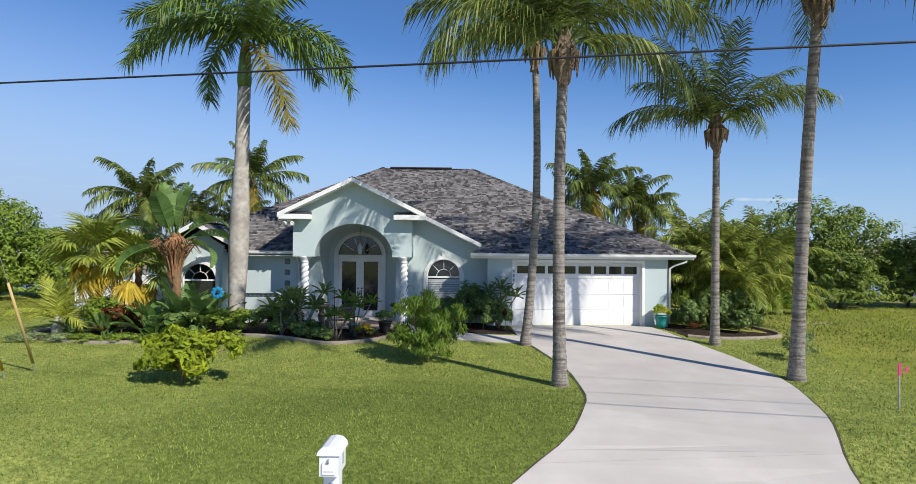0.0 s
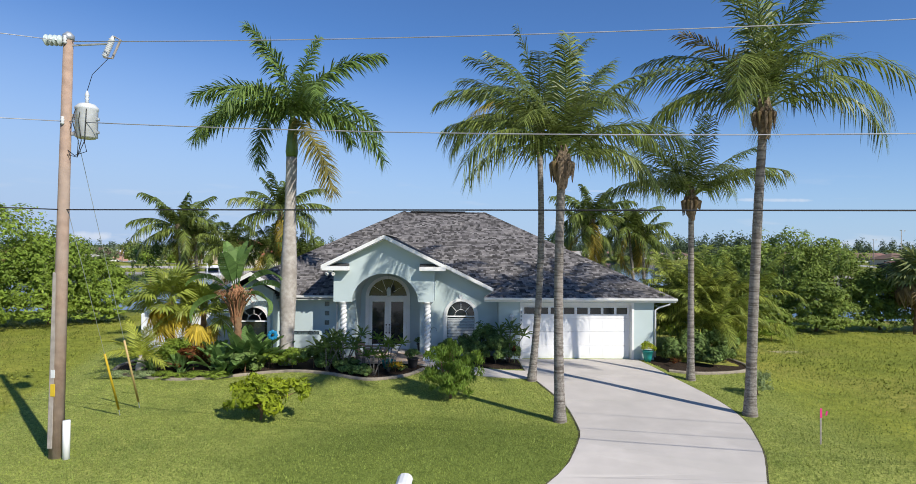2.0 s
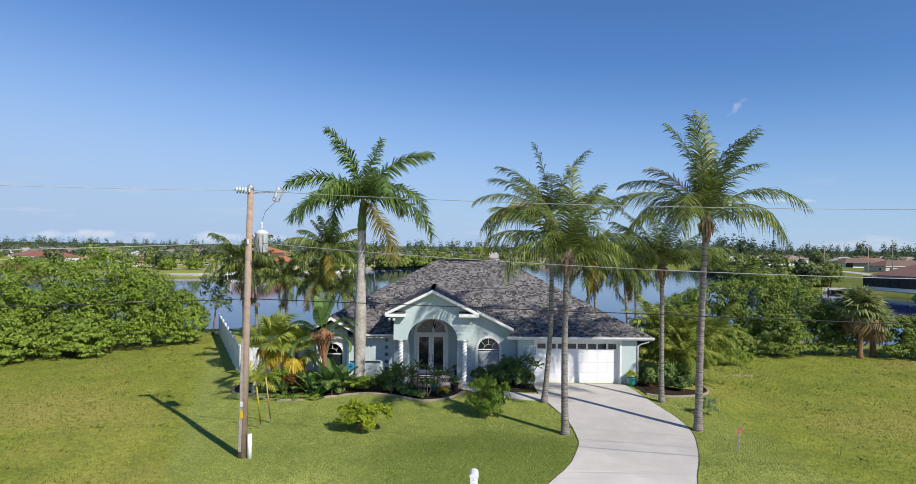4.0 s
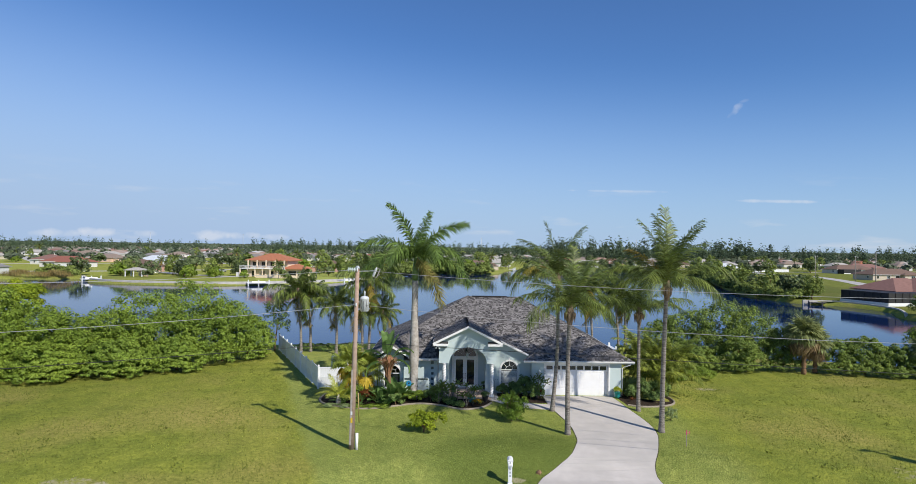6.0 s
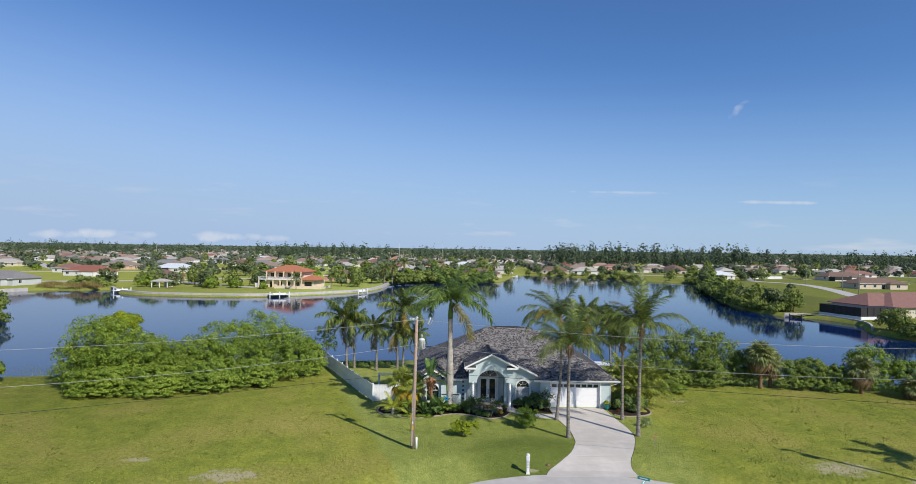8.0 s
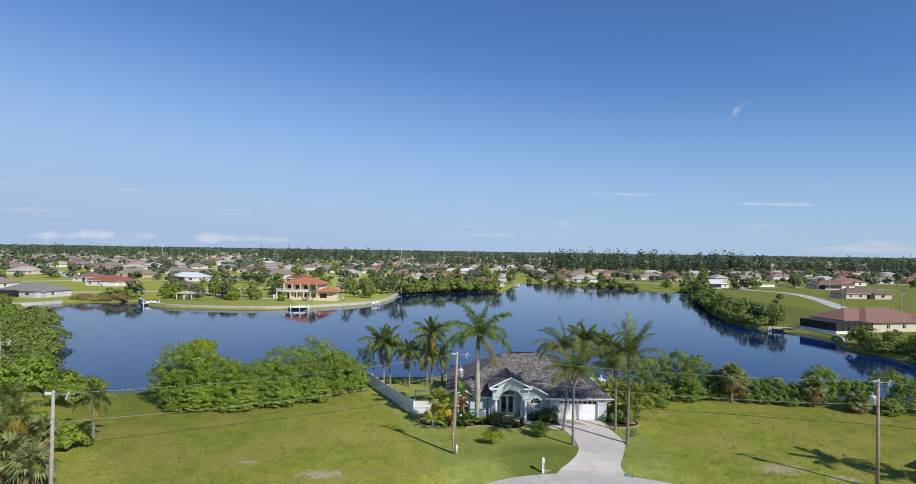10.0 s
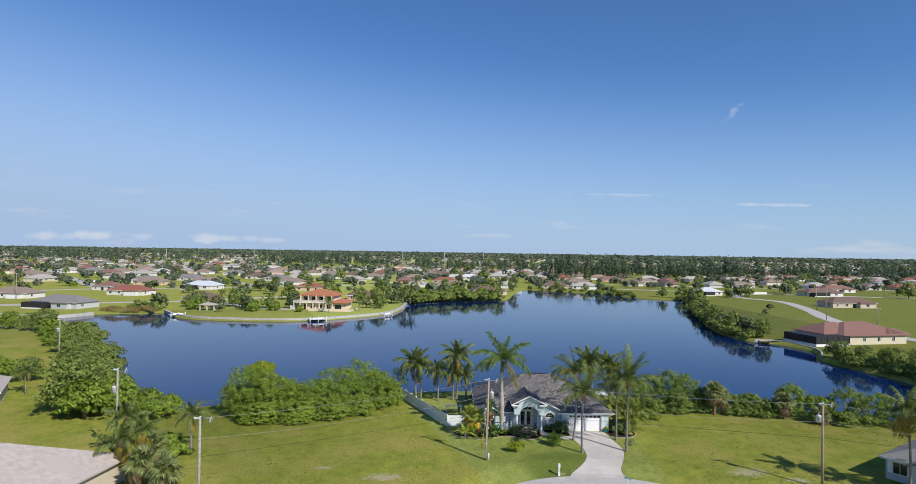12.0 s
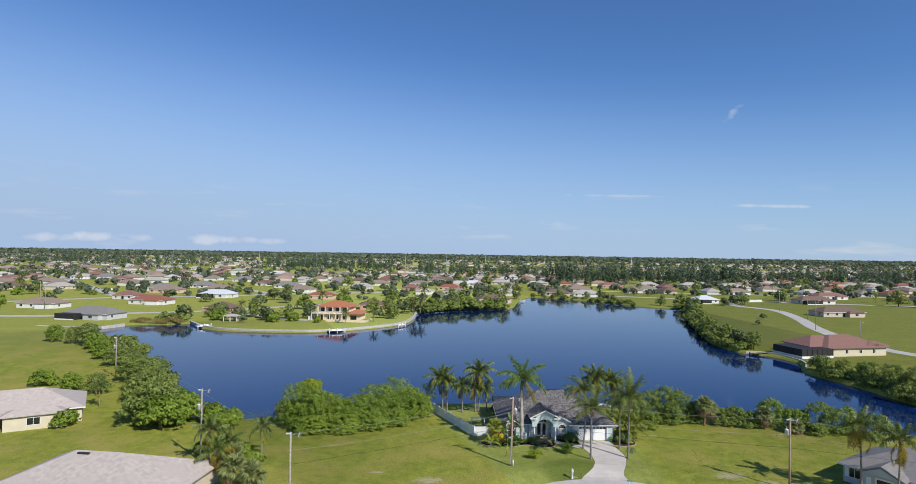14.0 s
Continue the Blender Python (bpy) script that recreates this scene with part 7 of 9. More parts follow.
# mailbox at the road
mb = thing("mailbox", "white mailbox on a thick pale post by the road", "mailbox", (-1.42, 6.42, height(-1.42, 6.42)))
mb.rotation_euler = (0, 0, radians(-3))
part("post", box(-0.105, 0.105, -0.105, 0.105, -0.1, 1.07, 0.012), M["vinyl"], mb)
part("base_trim", box(-0.135, 0.135, -0.135, 0.135, -0.05, 0.12, 0.012), M["white"], mb)
bm = bmesh.new()
prof = [(-0.125, 1.06), (0.125, 1.06), (0.125, 1.34), (-0.125, 1.34)]
body = part("box_body", plate(prof, [], -0.24, 0.2), M["vinyl"], mb)
roof_prof = [(-0.155, 1.335), (0.155, 1.335), (0.14, 1.39), (0.08, 1.445), (0.0, 1.46), (-0.08, 1.445), (-0.14, 1.39)]
part("box_roof", plate(roof_prof, [], -0.27, 0.23), M["white"], mb)
dr = part("box_door", plate(arch_loop(0, 0.085, 1.09, 1.21, 0.075, 10), [], -0.262, -0.242), M["white"], mb)
v, f = tube([(0.0, -0.27, 1.29), (0.0, -0.295, 1.27), (0.0, -0.27, 1.24)], [0.012] * 3, 6)
part("knob", raw_mesh("knob", v, f, M["steel"], True), None, dr)
part("flag_bracket", box(0.125, 0.143, -0.02, 0.02, 1.15, 1.32, 0.004), M["steel"], mb)
for k in range(3):
    part("figure", box(-0.035, 0.035, -0.112, -0.106, 0.82 - k * 0.17, 0.92 - k * 0.17), M["numbers"], mb)
part("writing_bar", box(-0.06, 0.06, -0.2655, -0.2622, 1.125, 1.14), M["trafo"], dr)

# survey stake with a ribbon
st = thing("survey_stake", "grey wooden survey stake with a pink ribbon", "stake", (9.62, 10.6, height(9.62, 10.6)))
part("stick", box(-0.02, 0.02, -0.012, 0.012, -0.1, 0.92, 0.004), M["grey_wood"], st)
bm = bmesh.new()
add_box(bm, -0.026, 0.03, -0.02, -0.013, 0.72, 0.98, 0.002)
add_box(bm, 0.0, 0.05, -0.03, -0.02, 0.80, 0.92, 0.002, Matrix.Rotation(radians(8), 4, "Y"))
part("ribbon", bm, M["pink"], st)
stump = thing("tree_stump", "low weathered brown stump in the lawn", "stump", (0.30, 7.75, height(0.3, 7.75)))
v, f = tube([(0, 0, -0.1), (0.02, 0, 0.07), (0.05, 0.02, 0.16)], [0.17, 0.14, 0.06], 9, True, 0.25)
part("wood", raw_mesh("wood", v, f, M["husk"]), None, stump)
# street sign at the road's edge
sg = thing("street_sign", "pair of teal street name blades on a steel post", "street sign", (4.6, -1.7, height(4.6, -1.7) + 0.02))
v, f = tube([(0, 0, 0), (0, 0, 2.7)], [0.03, 0.03], 8)
part("post", raw_mesh("post", v, f, M["steel"], True), None, sg)
for z, a in ((2.7, -35), (2.48, 55)):
    b = part("blade", box(-0.38, 0.38, -0.01, 0.01, 0, 0.2, 0.004), M["teal"], sg, at=Matrix.Translation((0, 0, z)) @ Matrix.Rotation(radians(a), 4, "Z"))
    part("writing_bar", box(-0.25, 0.25, -0.014, -0.0105, 0.07, 0.13), M["white"], b)


# pots, spinner, porch furniture
def pot(name, x, y, z, r, h, m, label, flowers=None, seed=0, lush=None):
    t = thing(name, label, "flower pot", (x, y, z), "pots")
    v, f = lathe([(r * 0.62, 0), (r * 0.78, h * 0.4), (r * 0.95, h * 0.9), (r * 1.06, h * 0.92), (r * 1.06, h), (r * 0.93, h), (r * 0.9, h * 0.85)], 20)
    part("pot", raw_mesh("pot", v, f, m, True), None, t)
    if lush:
        part("leaves", leaf_cloud("leaves", [(0, 0, h + r * 0.7, r * 1.35, r * 1.35, r * 0.85)], 700, r * 0.35, lush, seed, 0.5, 14), None, t)
    if flowers:
        tagged(part("flowers", leaf_cloud("flowers", [(0, 0, h + r * 0.75, r * 1.25, r * 1.25, r * 0.6)], 700, r * 0.2, flowers, seed + 1, 0.7, 22), None, t), kind="stuff")
    return t


pot("teal_pot", 8.30, 20.55, height(8.3, 20.55) + 0.03, 0.23, 0.46, M["teal"], "teal glazed pot with yellow flowers beside the garage", M["gold_flower"], 1, M["lime"])
pot("teal_bowl", -2.95, 19.15, 0.32, 0.30, 0.34, M["teal"], "teal glazed bowl before the porch", None, 2)
pot("dark_pot", -1.95, 19.2, 0.33, 0.24, 0.42, M["dark_pot"], "dark pot with green leaves by the porch", None, 3, M["shrub"])
pot("dark_pot", -1.75, 22.5, 0.42, 0.2, 0.4, M["dark_pot"], "dark pot with green leaves by the porch", None, 4, M["shrub"])
bush("flower_clump", -2.6, 18.5, [(0, 0, 0.2, 0.4, 0.3, 0.2)], 700, 0.08, M["shrub"], "low clump of green leaves with yellow flowers", "flowers", 300, 0.01)
fl = thing("yellow_flowers", "small yellow flowers over the porch bed", "flowers", (-2.55, 18.35, height(-2.55, 18.35)))
tagged(part("petals", leaf_cloud("petals", [(0, 0, 0.28, 0.38, 0.25, 0.16)], 120, 0.07, M["yellow"], 301, 0.9, 12), None, fl), kind="stuff")
rf = thing("red_flowers", "small orange-red flowers in the garage bed", "flowers", (9.2, 19.5, height(9.2, 19.5)))
part("petals", leaf_cloud("petals", [(0, 0, 0.25, 0.25, 0.25, 0.15)], 120, 0.06, M["red_leaf"], 302, 0.9, 10), None, rf)
rf2 = thing("red_flowers", "small red flowers among the leaves by the garage corner", "flowers", (2.35, 20.05, height(2.35, 20.05)))
v, f = tube([(0, 0, -0.05), (0.02, 0, 0.35), (0, 0, 0.55)], [0.012, 0.01, 0.006], 5)
part("stem", raw_mesh("stem", v, f, M["shaft"]), None, rf2)
part("petals", leaf_cloud("petals", [(0, 0, 0.6, 0.12, 0.12, 0.14)], 90, 0.07, M["red_leaf"], 303, 0.9, 8), None, rf2)
spin = thing("garden_spinner", "blue metal flower spinner on a thin stake", "garden ornament", (-7.6, 18.8, height(-7.6, 18.8)))
v, f = tube([(0, 0, -0.1), (0, 0, 1.42)], [0.01, 0.01], 6)
part("stake", raw_mesh("stake", v, f, M["bronze"]), None, spin)
for k in range(8):
    a = k * math.pi / 4
    v, f = lathe([(0.015, 0), (0.075, 0.05), (0.085, 0.10), (0.05, 0.15), (0.005, 0.17)], 8)
    me = raw_mesh("petal", [(x, y * 0.25, z) for x, y, z in v], f, M["blue"], True)
    part("petal", me, None, spin, at=Matrix.Translation((0.05 * math.cos(a), -0.03, 1.42 + 0.05 * math.sin(a))) @ Matrix.Rotation(-a + math.pi / 2, 4, "Y"))
v, f = lathe([(0.01, -0.05), (0.05, -0.02), (0.05, 0.02), (0.01, 0.05)], 10, (0, -0.06, 1.42))
part("hub", raw_mesh("hub", v, f, M["bronze"], True), None, spin)
hook = thing("shepherd_hook", "black iron shepherd hook beside the porch", "garden hook", (-1.25, 19.55, 0.3))
v, f = tube([(0, 0, -0.1), (0, 0, 1.45), (0.05, 0, 1.62), (0.15, 0, 1.68), (0.25, 0, 1.62), (0.28, 0, 1.52)], [0.01] * 6, 6)
part("rod", raw_mesh("rod", v, f, M["black"], True), None, hook)
for x, y, h in ((-3.45, 17.75, 1.75), (-3.2, 17.7, 0.75)):
    sk = thing("plant_stake", "thin dark metal stake in the bed", "stake", (x, y, height(x, y)))
    v, f = tube([(0, 0, -0.1), (0, 0, h)], [0.012, 0.012], 6)
    part("rod", raw_mesh("rod", v, f, M["black"]), None, sk)
urn = thing("stone_pedestal", "tan cast-stone pedestal with a shallow bowl on the porch", "pedestal", (-4.34, 20.1, 0.435))
for nm, prof in (("foot", [(0.20, 0.0), (0.21, 0.05), (0.16, 0.10), (0.12, 0.13)]), ("stem", [(0.11, 0.13), (0.09, 0.2), (0.13, 0.32), (0.14, 0.42), (0.08, 0.55), (0.10, 0.62)]), ("bowl", [(0.10, 0.62), (0.20, 0.66), (0.30, 0.74), (0.32, 0.80), (0.28, 0.80), (0.05, 0.74)])):
    part(nm, raw_mesh(nm, *lathe(prof, 20), M["sandstone"], True), None, urn)
pot("small_pot", -4.34, 20.1, 0.435 + 0.755, 0.11, 0.12, M["dark_pot"], "small pot with bright leaves in the stone bowl", None, 7, M["lime"])
bench = thing("porch_bench", "brown wooden slatted bench before the porch", "bench", (-3.55, 19.3, 0.33))
for k in range(4):
    part("seat_slat", box(-0.5, 0.5, -0.2 + k * 0.11, -0.11 + k * 0.11, 0.42, 0.445, 0.004), M["wood"], bench)
for k in range(3):
    part("back_slat", box(-0.5, 0.5, 0.24, 0.26, 0.55 + k * 0.12, 0.64 + k * 0.12, 0.004), M["wood"], bench)
for sx in (-1, 1):
    part("leg", box(sx * 0.45 - 0.03, sx * 0.45 + 0.03, -0.2, -0.14, 0, 0.42), M["wood"], bench)
    part("leg", box(sx * 0.45 - 0.03, sx * 0.45 + 0.03, 0.2, 0.26, 0, 0.92), M["wood"], bench)
lamp = thing("hanging_lantern", "glass and metal lantern hanging in the porch", "lamp", (-3.22, 21.9, 3.2))
v, f = tube([(0, 0, 0.3), (0, 0, 0.95)], [0.008, 0.008], 5)
part("chain", raw_mesh("chain", v, f, M["bronze"]), None, lamp)
v, f = lathe([(0.02, -0.15), (0.08, -0.1), (0.10, 0.15), (0.06, 0.24), (0.01, 0.32)], 8)
part("lantern", raw_mesh("lantern", v, f, M["trafo"]), None, lamp)

# back yard: low trellis, table and a hedge by the water, a white dock
tr = thing("white_trellis", "low white slatted trellis in the back yard", "trellis", (-14.2, 30.5, height(-14.2, 30.5)))
for k in range(14):
    part("slat", box(-1.3 + k * 0.2, -1.22 + k * 0.2, -0.6, 0.6, 1.3, 1.35), M["vinyl"], tr)
for sx in (-1.2, 1.2):
    for sy in (-0.5, 0.5):
        part("post", box(sx - 0.05, sx + 0.05, sy - 0.05, sy + 0.05, 0, 1.3), M["vinyl"], tr)
    part("rail", box(sx - 0.03, sx + 0.03, -0.6, 0.6, 1.22, 1.3), M["vinyl"], tr)
for k, x in enumerate((-20.5, -18.5, -16.0, -10, -8.5)):
    bush("hedge", x, 41.8, [(0, 0, 0.45, 1.1, 0.6, 0.5)], 1500, 0.16, M["thicket_dark"], "low dark hedge at the shore behind the house", "hedge", 310 + k, 0.03, "shore hedge", z=0)
dock = thing("dock", "white wooden dock at the shore behind the house", "dock", (13.0, 45.8, -0.9))
for k in range(16):
    part("plank", box(-2.4 + k * 0.3, -2.12 + k * 0.3, -0.9, 2.6, 0.85, 0.9), M["vinyl"], dock)
for sx in (-2.2, 2.2):
    for sy in (-0.6, 2.4):
        part("pile", box(sx - 0.09, sx + 0.09, sy - 0.09, sy + 0.09, -1.0, 1.3), M["vinyl"], dock)


# ---------------------------------------------------------------- the neighbourhood across the water
def hip_roof(w, d, over, z, pitch, m=None):
    """A hip roof with eaves, as a closed body."""
    a, b = w / 2 + over, d / 2 + over
    r = min(a, b)
    top = z + r * pitch
    ea = [(-a, -b, z), (a, -b, z), (a, b, z), (-a, b, z)]
    if a >= b:
        rg = [(-(a - b), 0, top), (a - b, 0, top)]
        fs = [(0, 1, 5, 4), (1, 2, 5), (2, 3, 4, 5), (3, 0, 4)]
    else:
        rg = [(0, -(b - a), top), (0, b - a, top)]
        fs = [(0, 1, 4), (1, 2, 5, 4), (2, 3, 5), (3, 0, 4, 5)]
    lo = [(x, y, z - 0.18) for x, y, z in ea]
    v = ea + rg + lo
    fs += [(0, 6, 7, 1), (1, 7, 8, 2), (2, 8, 9, 3), (3, 9, 6, 0), (9, 8, 7, 6)]
    return raw_mesh("roof", v, fs, m)


def add_window(parent, x, y, z, w, h, face, bar=True):
    """A framed window on a wall; face: 0 looks to -y, 1 to -x, 2 to +x."""
    m = Matrix.Translation((x, y, z)) @ Matrix.Rotation(radians((0, -90, 90)[face]), 4, "Z")
    fr = part("window_frame", plate([(-w / 2 - 0.08, -0.08), (w / 2 + 0.08, -0.08), (w / 2 + 0.08, h + 0.08), (-w / 2 - 0.08, h + 0.08)], [[(-w / 2, 0), (w / 2, 0), (w / 2, h), (-w / 2, h)]], -0.05, -0.002), M["white"], parent, at=m)
    part("pane", box(-w / 2, w / 2, -0.03, -0.003, 0, h), M["glass"], fr)
    if bar:
        part("mullion", box(-0.03, 0.03, -0.045, -0.031, 0, h), M["white"], fr)


def bungalow(x, y, w, d, yaw, wall, roof, label, seed=0, z=0.0, cage=False, garage=False, h=2.7, detail=True, name="house", wing=True):
    rnd = random.Random(seed)
    t = thing(name, label, "house", (x, y, z), "neighbouring houses")
    t.rotation_euler = (0, 0, radians(yaw))
    part("wall", box(-w / 2, w / 2, -d / 2, d / 2, -0.1, h), M["w_" + wall], t)
    part("roof", hip_roof(w, d, 0.55, h + 0.02, 0.42, M["r_" + roof]), None, t)
    part("fascia", plate([(-w / 2 - 0.57, h - 0.16), (w / 2 + 0.57, h - 0.16), (w / 2 + 0.57, h + 0.03), (-w / 2 - 0.57, h + 0.03)], [], -d / 2 - 0.58, -d / 2 - 0.555), M["white"], t)
    if w > 17 and wing:
        part("roof", hip_roof(w * 0.34, 3.0, 0.5, h + 0.03, 0.42, M["r_" + roof]), None, t, at=Matrix.Translation((w * 0.22, -d / 2 - 0.9, 0)))
        part("wall", box(w * 0.05, w * 0.39, -d / 2 - 2.4, -d / 2 + 0.01, -0.1, h), M["w_" + wall], t)
    n = max(2, int(w / 5))
    yf = -d / 2
    for i in range(n):
        xx = -w / 2 + (i + 0.5) * w / n + rnd.uniform(-0.4, 0.4)
        if w > 17 and wing and w * 0.05 - 1.2 < xx < w * 0.39 + 1.2:
            continue
        if i == n // 2 and detail:
            dr = part("door", box(xx - 0.9, xx + 0.9, yf - 0.04, yf - 0.003, 0.0, 2.1), M["glass"], t)
            part("door_frame", plate([(xx - 1.0, 0), (xx + 1.0, 0), (xx + 1.0, 2.2), (xx - 1.0, 2.2)], [[(xx - 0.9, 0.02), (xx + 0.9, 0.02), (xx + 0.9, 2.1), (xx - 0.9, 2.1)]], yf - 0.06, yf - 0.003), M["white"], dr)
        else:
            add_window(t, xx, yf, 0.9, rnd.choice((1.1, 1.5, 1.9)), 1.2, 0, detail)
    if w > 17 and wing:
        if garage:
            part("garage_door", box(w * 0.08, w * 0.36, -d / 2 - 2.45, -d / 2 - 2.403, 0, 2.15), M["white"], t)
        else:
            add_window(t, w * 0.22, -d / 2 - 2.4, 0.9, 1.9, 1.2, 0)
    if detail:
        add_window(t, w / 2, -d / 4, 0.9, 1.2, 1.2, 2)
        add_window(t, -w / 2, -d / 4, 0.9, 1.2, 1.2, 1)
    if cage:
        c = part("screen_cage", box(-w / 2 + 0.5, -w / 2 + w * 0.45, -d / 2 - 5, -d / 2 - 0.01, 0, 2.75), M["screen"], t, "dark screened pool cage")
        for k in range(5):
            xx = -w / 2 + 0.5 + k * (w * 0.45 - 0.5) / 4
            part("cage_post", box(xx - 0.05, xx + 0.05, -d / 2 - 5.06, -d / 2 - 5.0, 0, 2.8), M["alu"], c)
        part("kick_wall", box(-w / 2 + 0.4, -w / 2 + w * 0.45 + 0.1, -d / 2 - 5.12, -d / 2 - 5.06, -0.1, 0.5), M["white"], c)
    return t


W_NAMES, R_NAMES = ("cream", "beige", "pale", "rose", "peachy", "grey", "gold"), ("tan", "red", "orange", "brown", "grey", "pale", "mauve", "metal")
TINT = dict(cream="cream", beige="beige", pale="white", rose="pink", peachy="peach", grey="grey", gold="yellow")
ROOF = dict(tan="tan", red="dark red", orange="orange", brown="brown", grey="grey", pale="pale grey", mauve="reddish brown", metal="white metal")
# x, y, width, yaw, wall, roof, kind (1: screened cage, 2: garage)
NORTHWEST = ((-239, 246, 22, -6, 2, 0, 2), (-184, 199, 24, -14, 5, 4, 1), (-227, 310, 15, -12, 2, 6, 0), (-195, 275, 22, -10, 2, 1, 2), (-230, 370, 22, -8, 4, 0, 0), (-340, 416, 19, -8, 2, 0, 0), (-379, 462, 22, -10, 1, 0, 2), (-177, 332, 22, -6, 2, 7, 1), (-347, 523, 17, -8, 3, 6, 0), (-138, 234, 14, -12, 3, 3, 0), (-231, 436, 22, -8, 2, 4, 0), (-284, 622, 17, -6, 1, 0, 0))
NORTH = ((-106, 331, 17, -4, 4, 1, 2), (-62, 262, 15, 6, 3, 3, 0), (-160, 449, 21, -8, 2, 4, 0), (-188, 481, 19, -6, 2, 3, 0), (-248, 734, 24, 0, 5, 7, 0), (-173, 563, 18, -4, 1, 5, 0), (-233, 549, 20, -4, 2, 4, 0), (-76, 733, 17, 0, 2, 2, 0), (-22, 612, 24, 4, 1, 3, 0), (9, 531, 20, 0, 2, 7, 0), (12, 318, 22, 12, 1, 3, 0), (-351, 604, 21, -4, 1, 0, 0))
EAST = ((15, 781, 21, 0, 4, 2, 0), (70, 448, 14, 10, 2, 3, 0), (108, 498, 12, 6, 2, 0, 0), (150, 526, 22, 8, 3, 6, 0), (172, 482, 16, 6, 1, 0, 0), (206, 256, 26, 6, 1, 3, 0), (250, 348, 27, 8, 2, 3, 1), (294, 398, 27, 8, 2, 6, 0), (384, 520, 22, 6, 4, 2, 0), (301, 630, 22, 4, 4, 0, 0), (474, 546, 18, 10, 2, 5, 0), (433, 704, 22, 6, 4, 2, 0), (166, 341, 16, 8, 2, 7, 1))
listed = []
for k, (x, y, w, yaw, wa, ro, kind) in enumerate(NORTHWEST + NORTH + EAST):
    wn_, rn_ = W_NAMES[wa], R_NAMES[ro]
    bungalow(x, y, w, 12, yaw, wn_, rn_, "distant %s stucco bungalow with %s hip roof" % (TINT[wn_], ROOF[rn_]), 400 + k, cage=kind == 1, garage=kind == 2)
    listed.append((x, y, w * 0.7))

# the near neighbours
bungalow(-103.4, 30.8, 26, 13, 29.7, "cream", "pinkish", "cream stucco bungalow with pale pinkish grey hip roof", 460, garage=False)
left_house = bungalow(-65.0, -4.6, 23, 17, -8, "beige", "pinkish", "bungalow with pale pinkish grey shingle hip roof", 461, wing=False)
part("ridge_vent", box(-2.4, -0.8, -0.75, -0.4, 6.25, 6.45, 0.02), M["screen"], left_house, "dark ridge vent")
for px_, py_ in ((-7.4, -3.2), (-7.0, -3.6)):
    v, f = tube([(px_, py_, 3.8), (px_, py_, 4.5)], [0.05, 0.05], 8)
    part("vent_pipe", raw_mesh("vent_pipe", v, f, M["white"], True), None, left_house)
rh = thing("house", "grey stucco bungalow with pale grey hip roof and dark door", "house", (47.9, 0.6, 0), "neighbouring houses")
rh.rotation_euler = (0, 0, radians(-57))
part("wall", box(-8.5, 8.5, -6, 6, -0.1, 2.7), M["w_grey"], rh)
part("roof", hip_roof(17, 12, 0.55, 2.72, 0.42, M["r_grey"]), None, rh)
part("wall", box(-5.4, -0.6, -7.6, -6.01, -0.1, 2.7), M["w_grey"], rh)
bm = bmesh.new()
v = [bm.verts.new(p) for p in ((-6.0, -8.1, 2.7), (0.0, -8.1, 2.7), (-3.0, -8.1, 4.1), (-6.0, -3.2, 2.75), (0.0, -3.2, 2.75), (-3.0, -3.2, 4.15))]
for q in ((0, 1, 2), (0, 2, 5, 3), (2, 1, 4, 5), (3, 5, 4), (1, 0, 3, 4)):
    bm.faces.new([v[i] for i in q])
part("roof", bm, M["r_grey"], rh)
part("gable_wall", plate([(-5.4, 2.7), (-0.6, 2.7), (-3.0, 3.8)], [], -8.13, -8.105), M["w_grey"], rh)
part("fascia", box(-9.05, -6.0, -6.6, -6.57, 2.5, 2.75), M["white"], rh)
part("fascia", box(0.0, 9.05, -6.6, -6.57, 2.5, 2.75), M["white"], rh)
part("door", box(-3.6, -1.8, -7.64, -7.605, 0, 2.1), M["rosewood"], rh, "dark red-brown double door")
part("door_frame", plate([(-3.8, 0), (-1.6, 0), (-1.6, 2.3), (-3.8, 2.3)], [[(-3.6, 0.01), (-1.8, 0.01), (-1.8, 2.1), (-3.6, 2.1)]], -7.67, -7.605), M["white"], rh)
part("side_light", box(-4.9, -4.3, -7.64, -7.605, 0.1, 2.1), M["white"], rh)
for xx in (-7.0, 2.6, 6.0):
    add_window(rh, xx, -6.0, 0.9, 1.4, 1.3, 0)
    for sx in (-1, 1):
        part("shutter", box(xx + sx * 1.05 - 0.22, xx + sx * 1.05 + 0.22, -6.06, -6.003, 0.85, 2.25, 0.01), M["white"], rh)
listed += [(-103.4, 30.8, 18), (-65.9, -4.7, 14), (47.9, 0.6, 14)]

# the long house on the right bank with its screened pool
lh = thing("lake_house", "long cream stucco house with reddish brown roof, dark pool cage", "house", (114.5, 122.5, 0))
lh.rotation_euler = (0, 0, radians(11))
part("wall", box(-8.5, 15, -7.5, 8, -0.1, 2.9), M["w_cream"], lh)
part("roof", hip_roof(23.5, 15.5, 0.7, 2.92, 0.40, M["r_mauve"]), None, lh, at=Matrix.Translation((3.25, 0.25, 0)))
part("roof", hip_roof(16, 12, 0.6, 2.9, 0.44, M["r_mauve"]), None, lh, at=Matrix.Translation((-5.0, 1.5, 0.25)))
part("wall", box(-13, -8.49, -4, 7, -0.1, 2.9), M["w_cream"], lh)
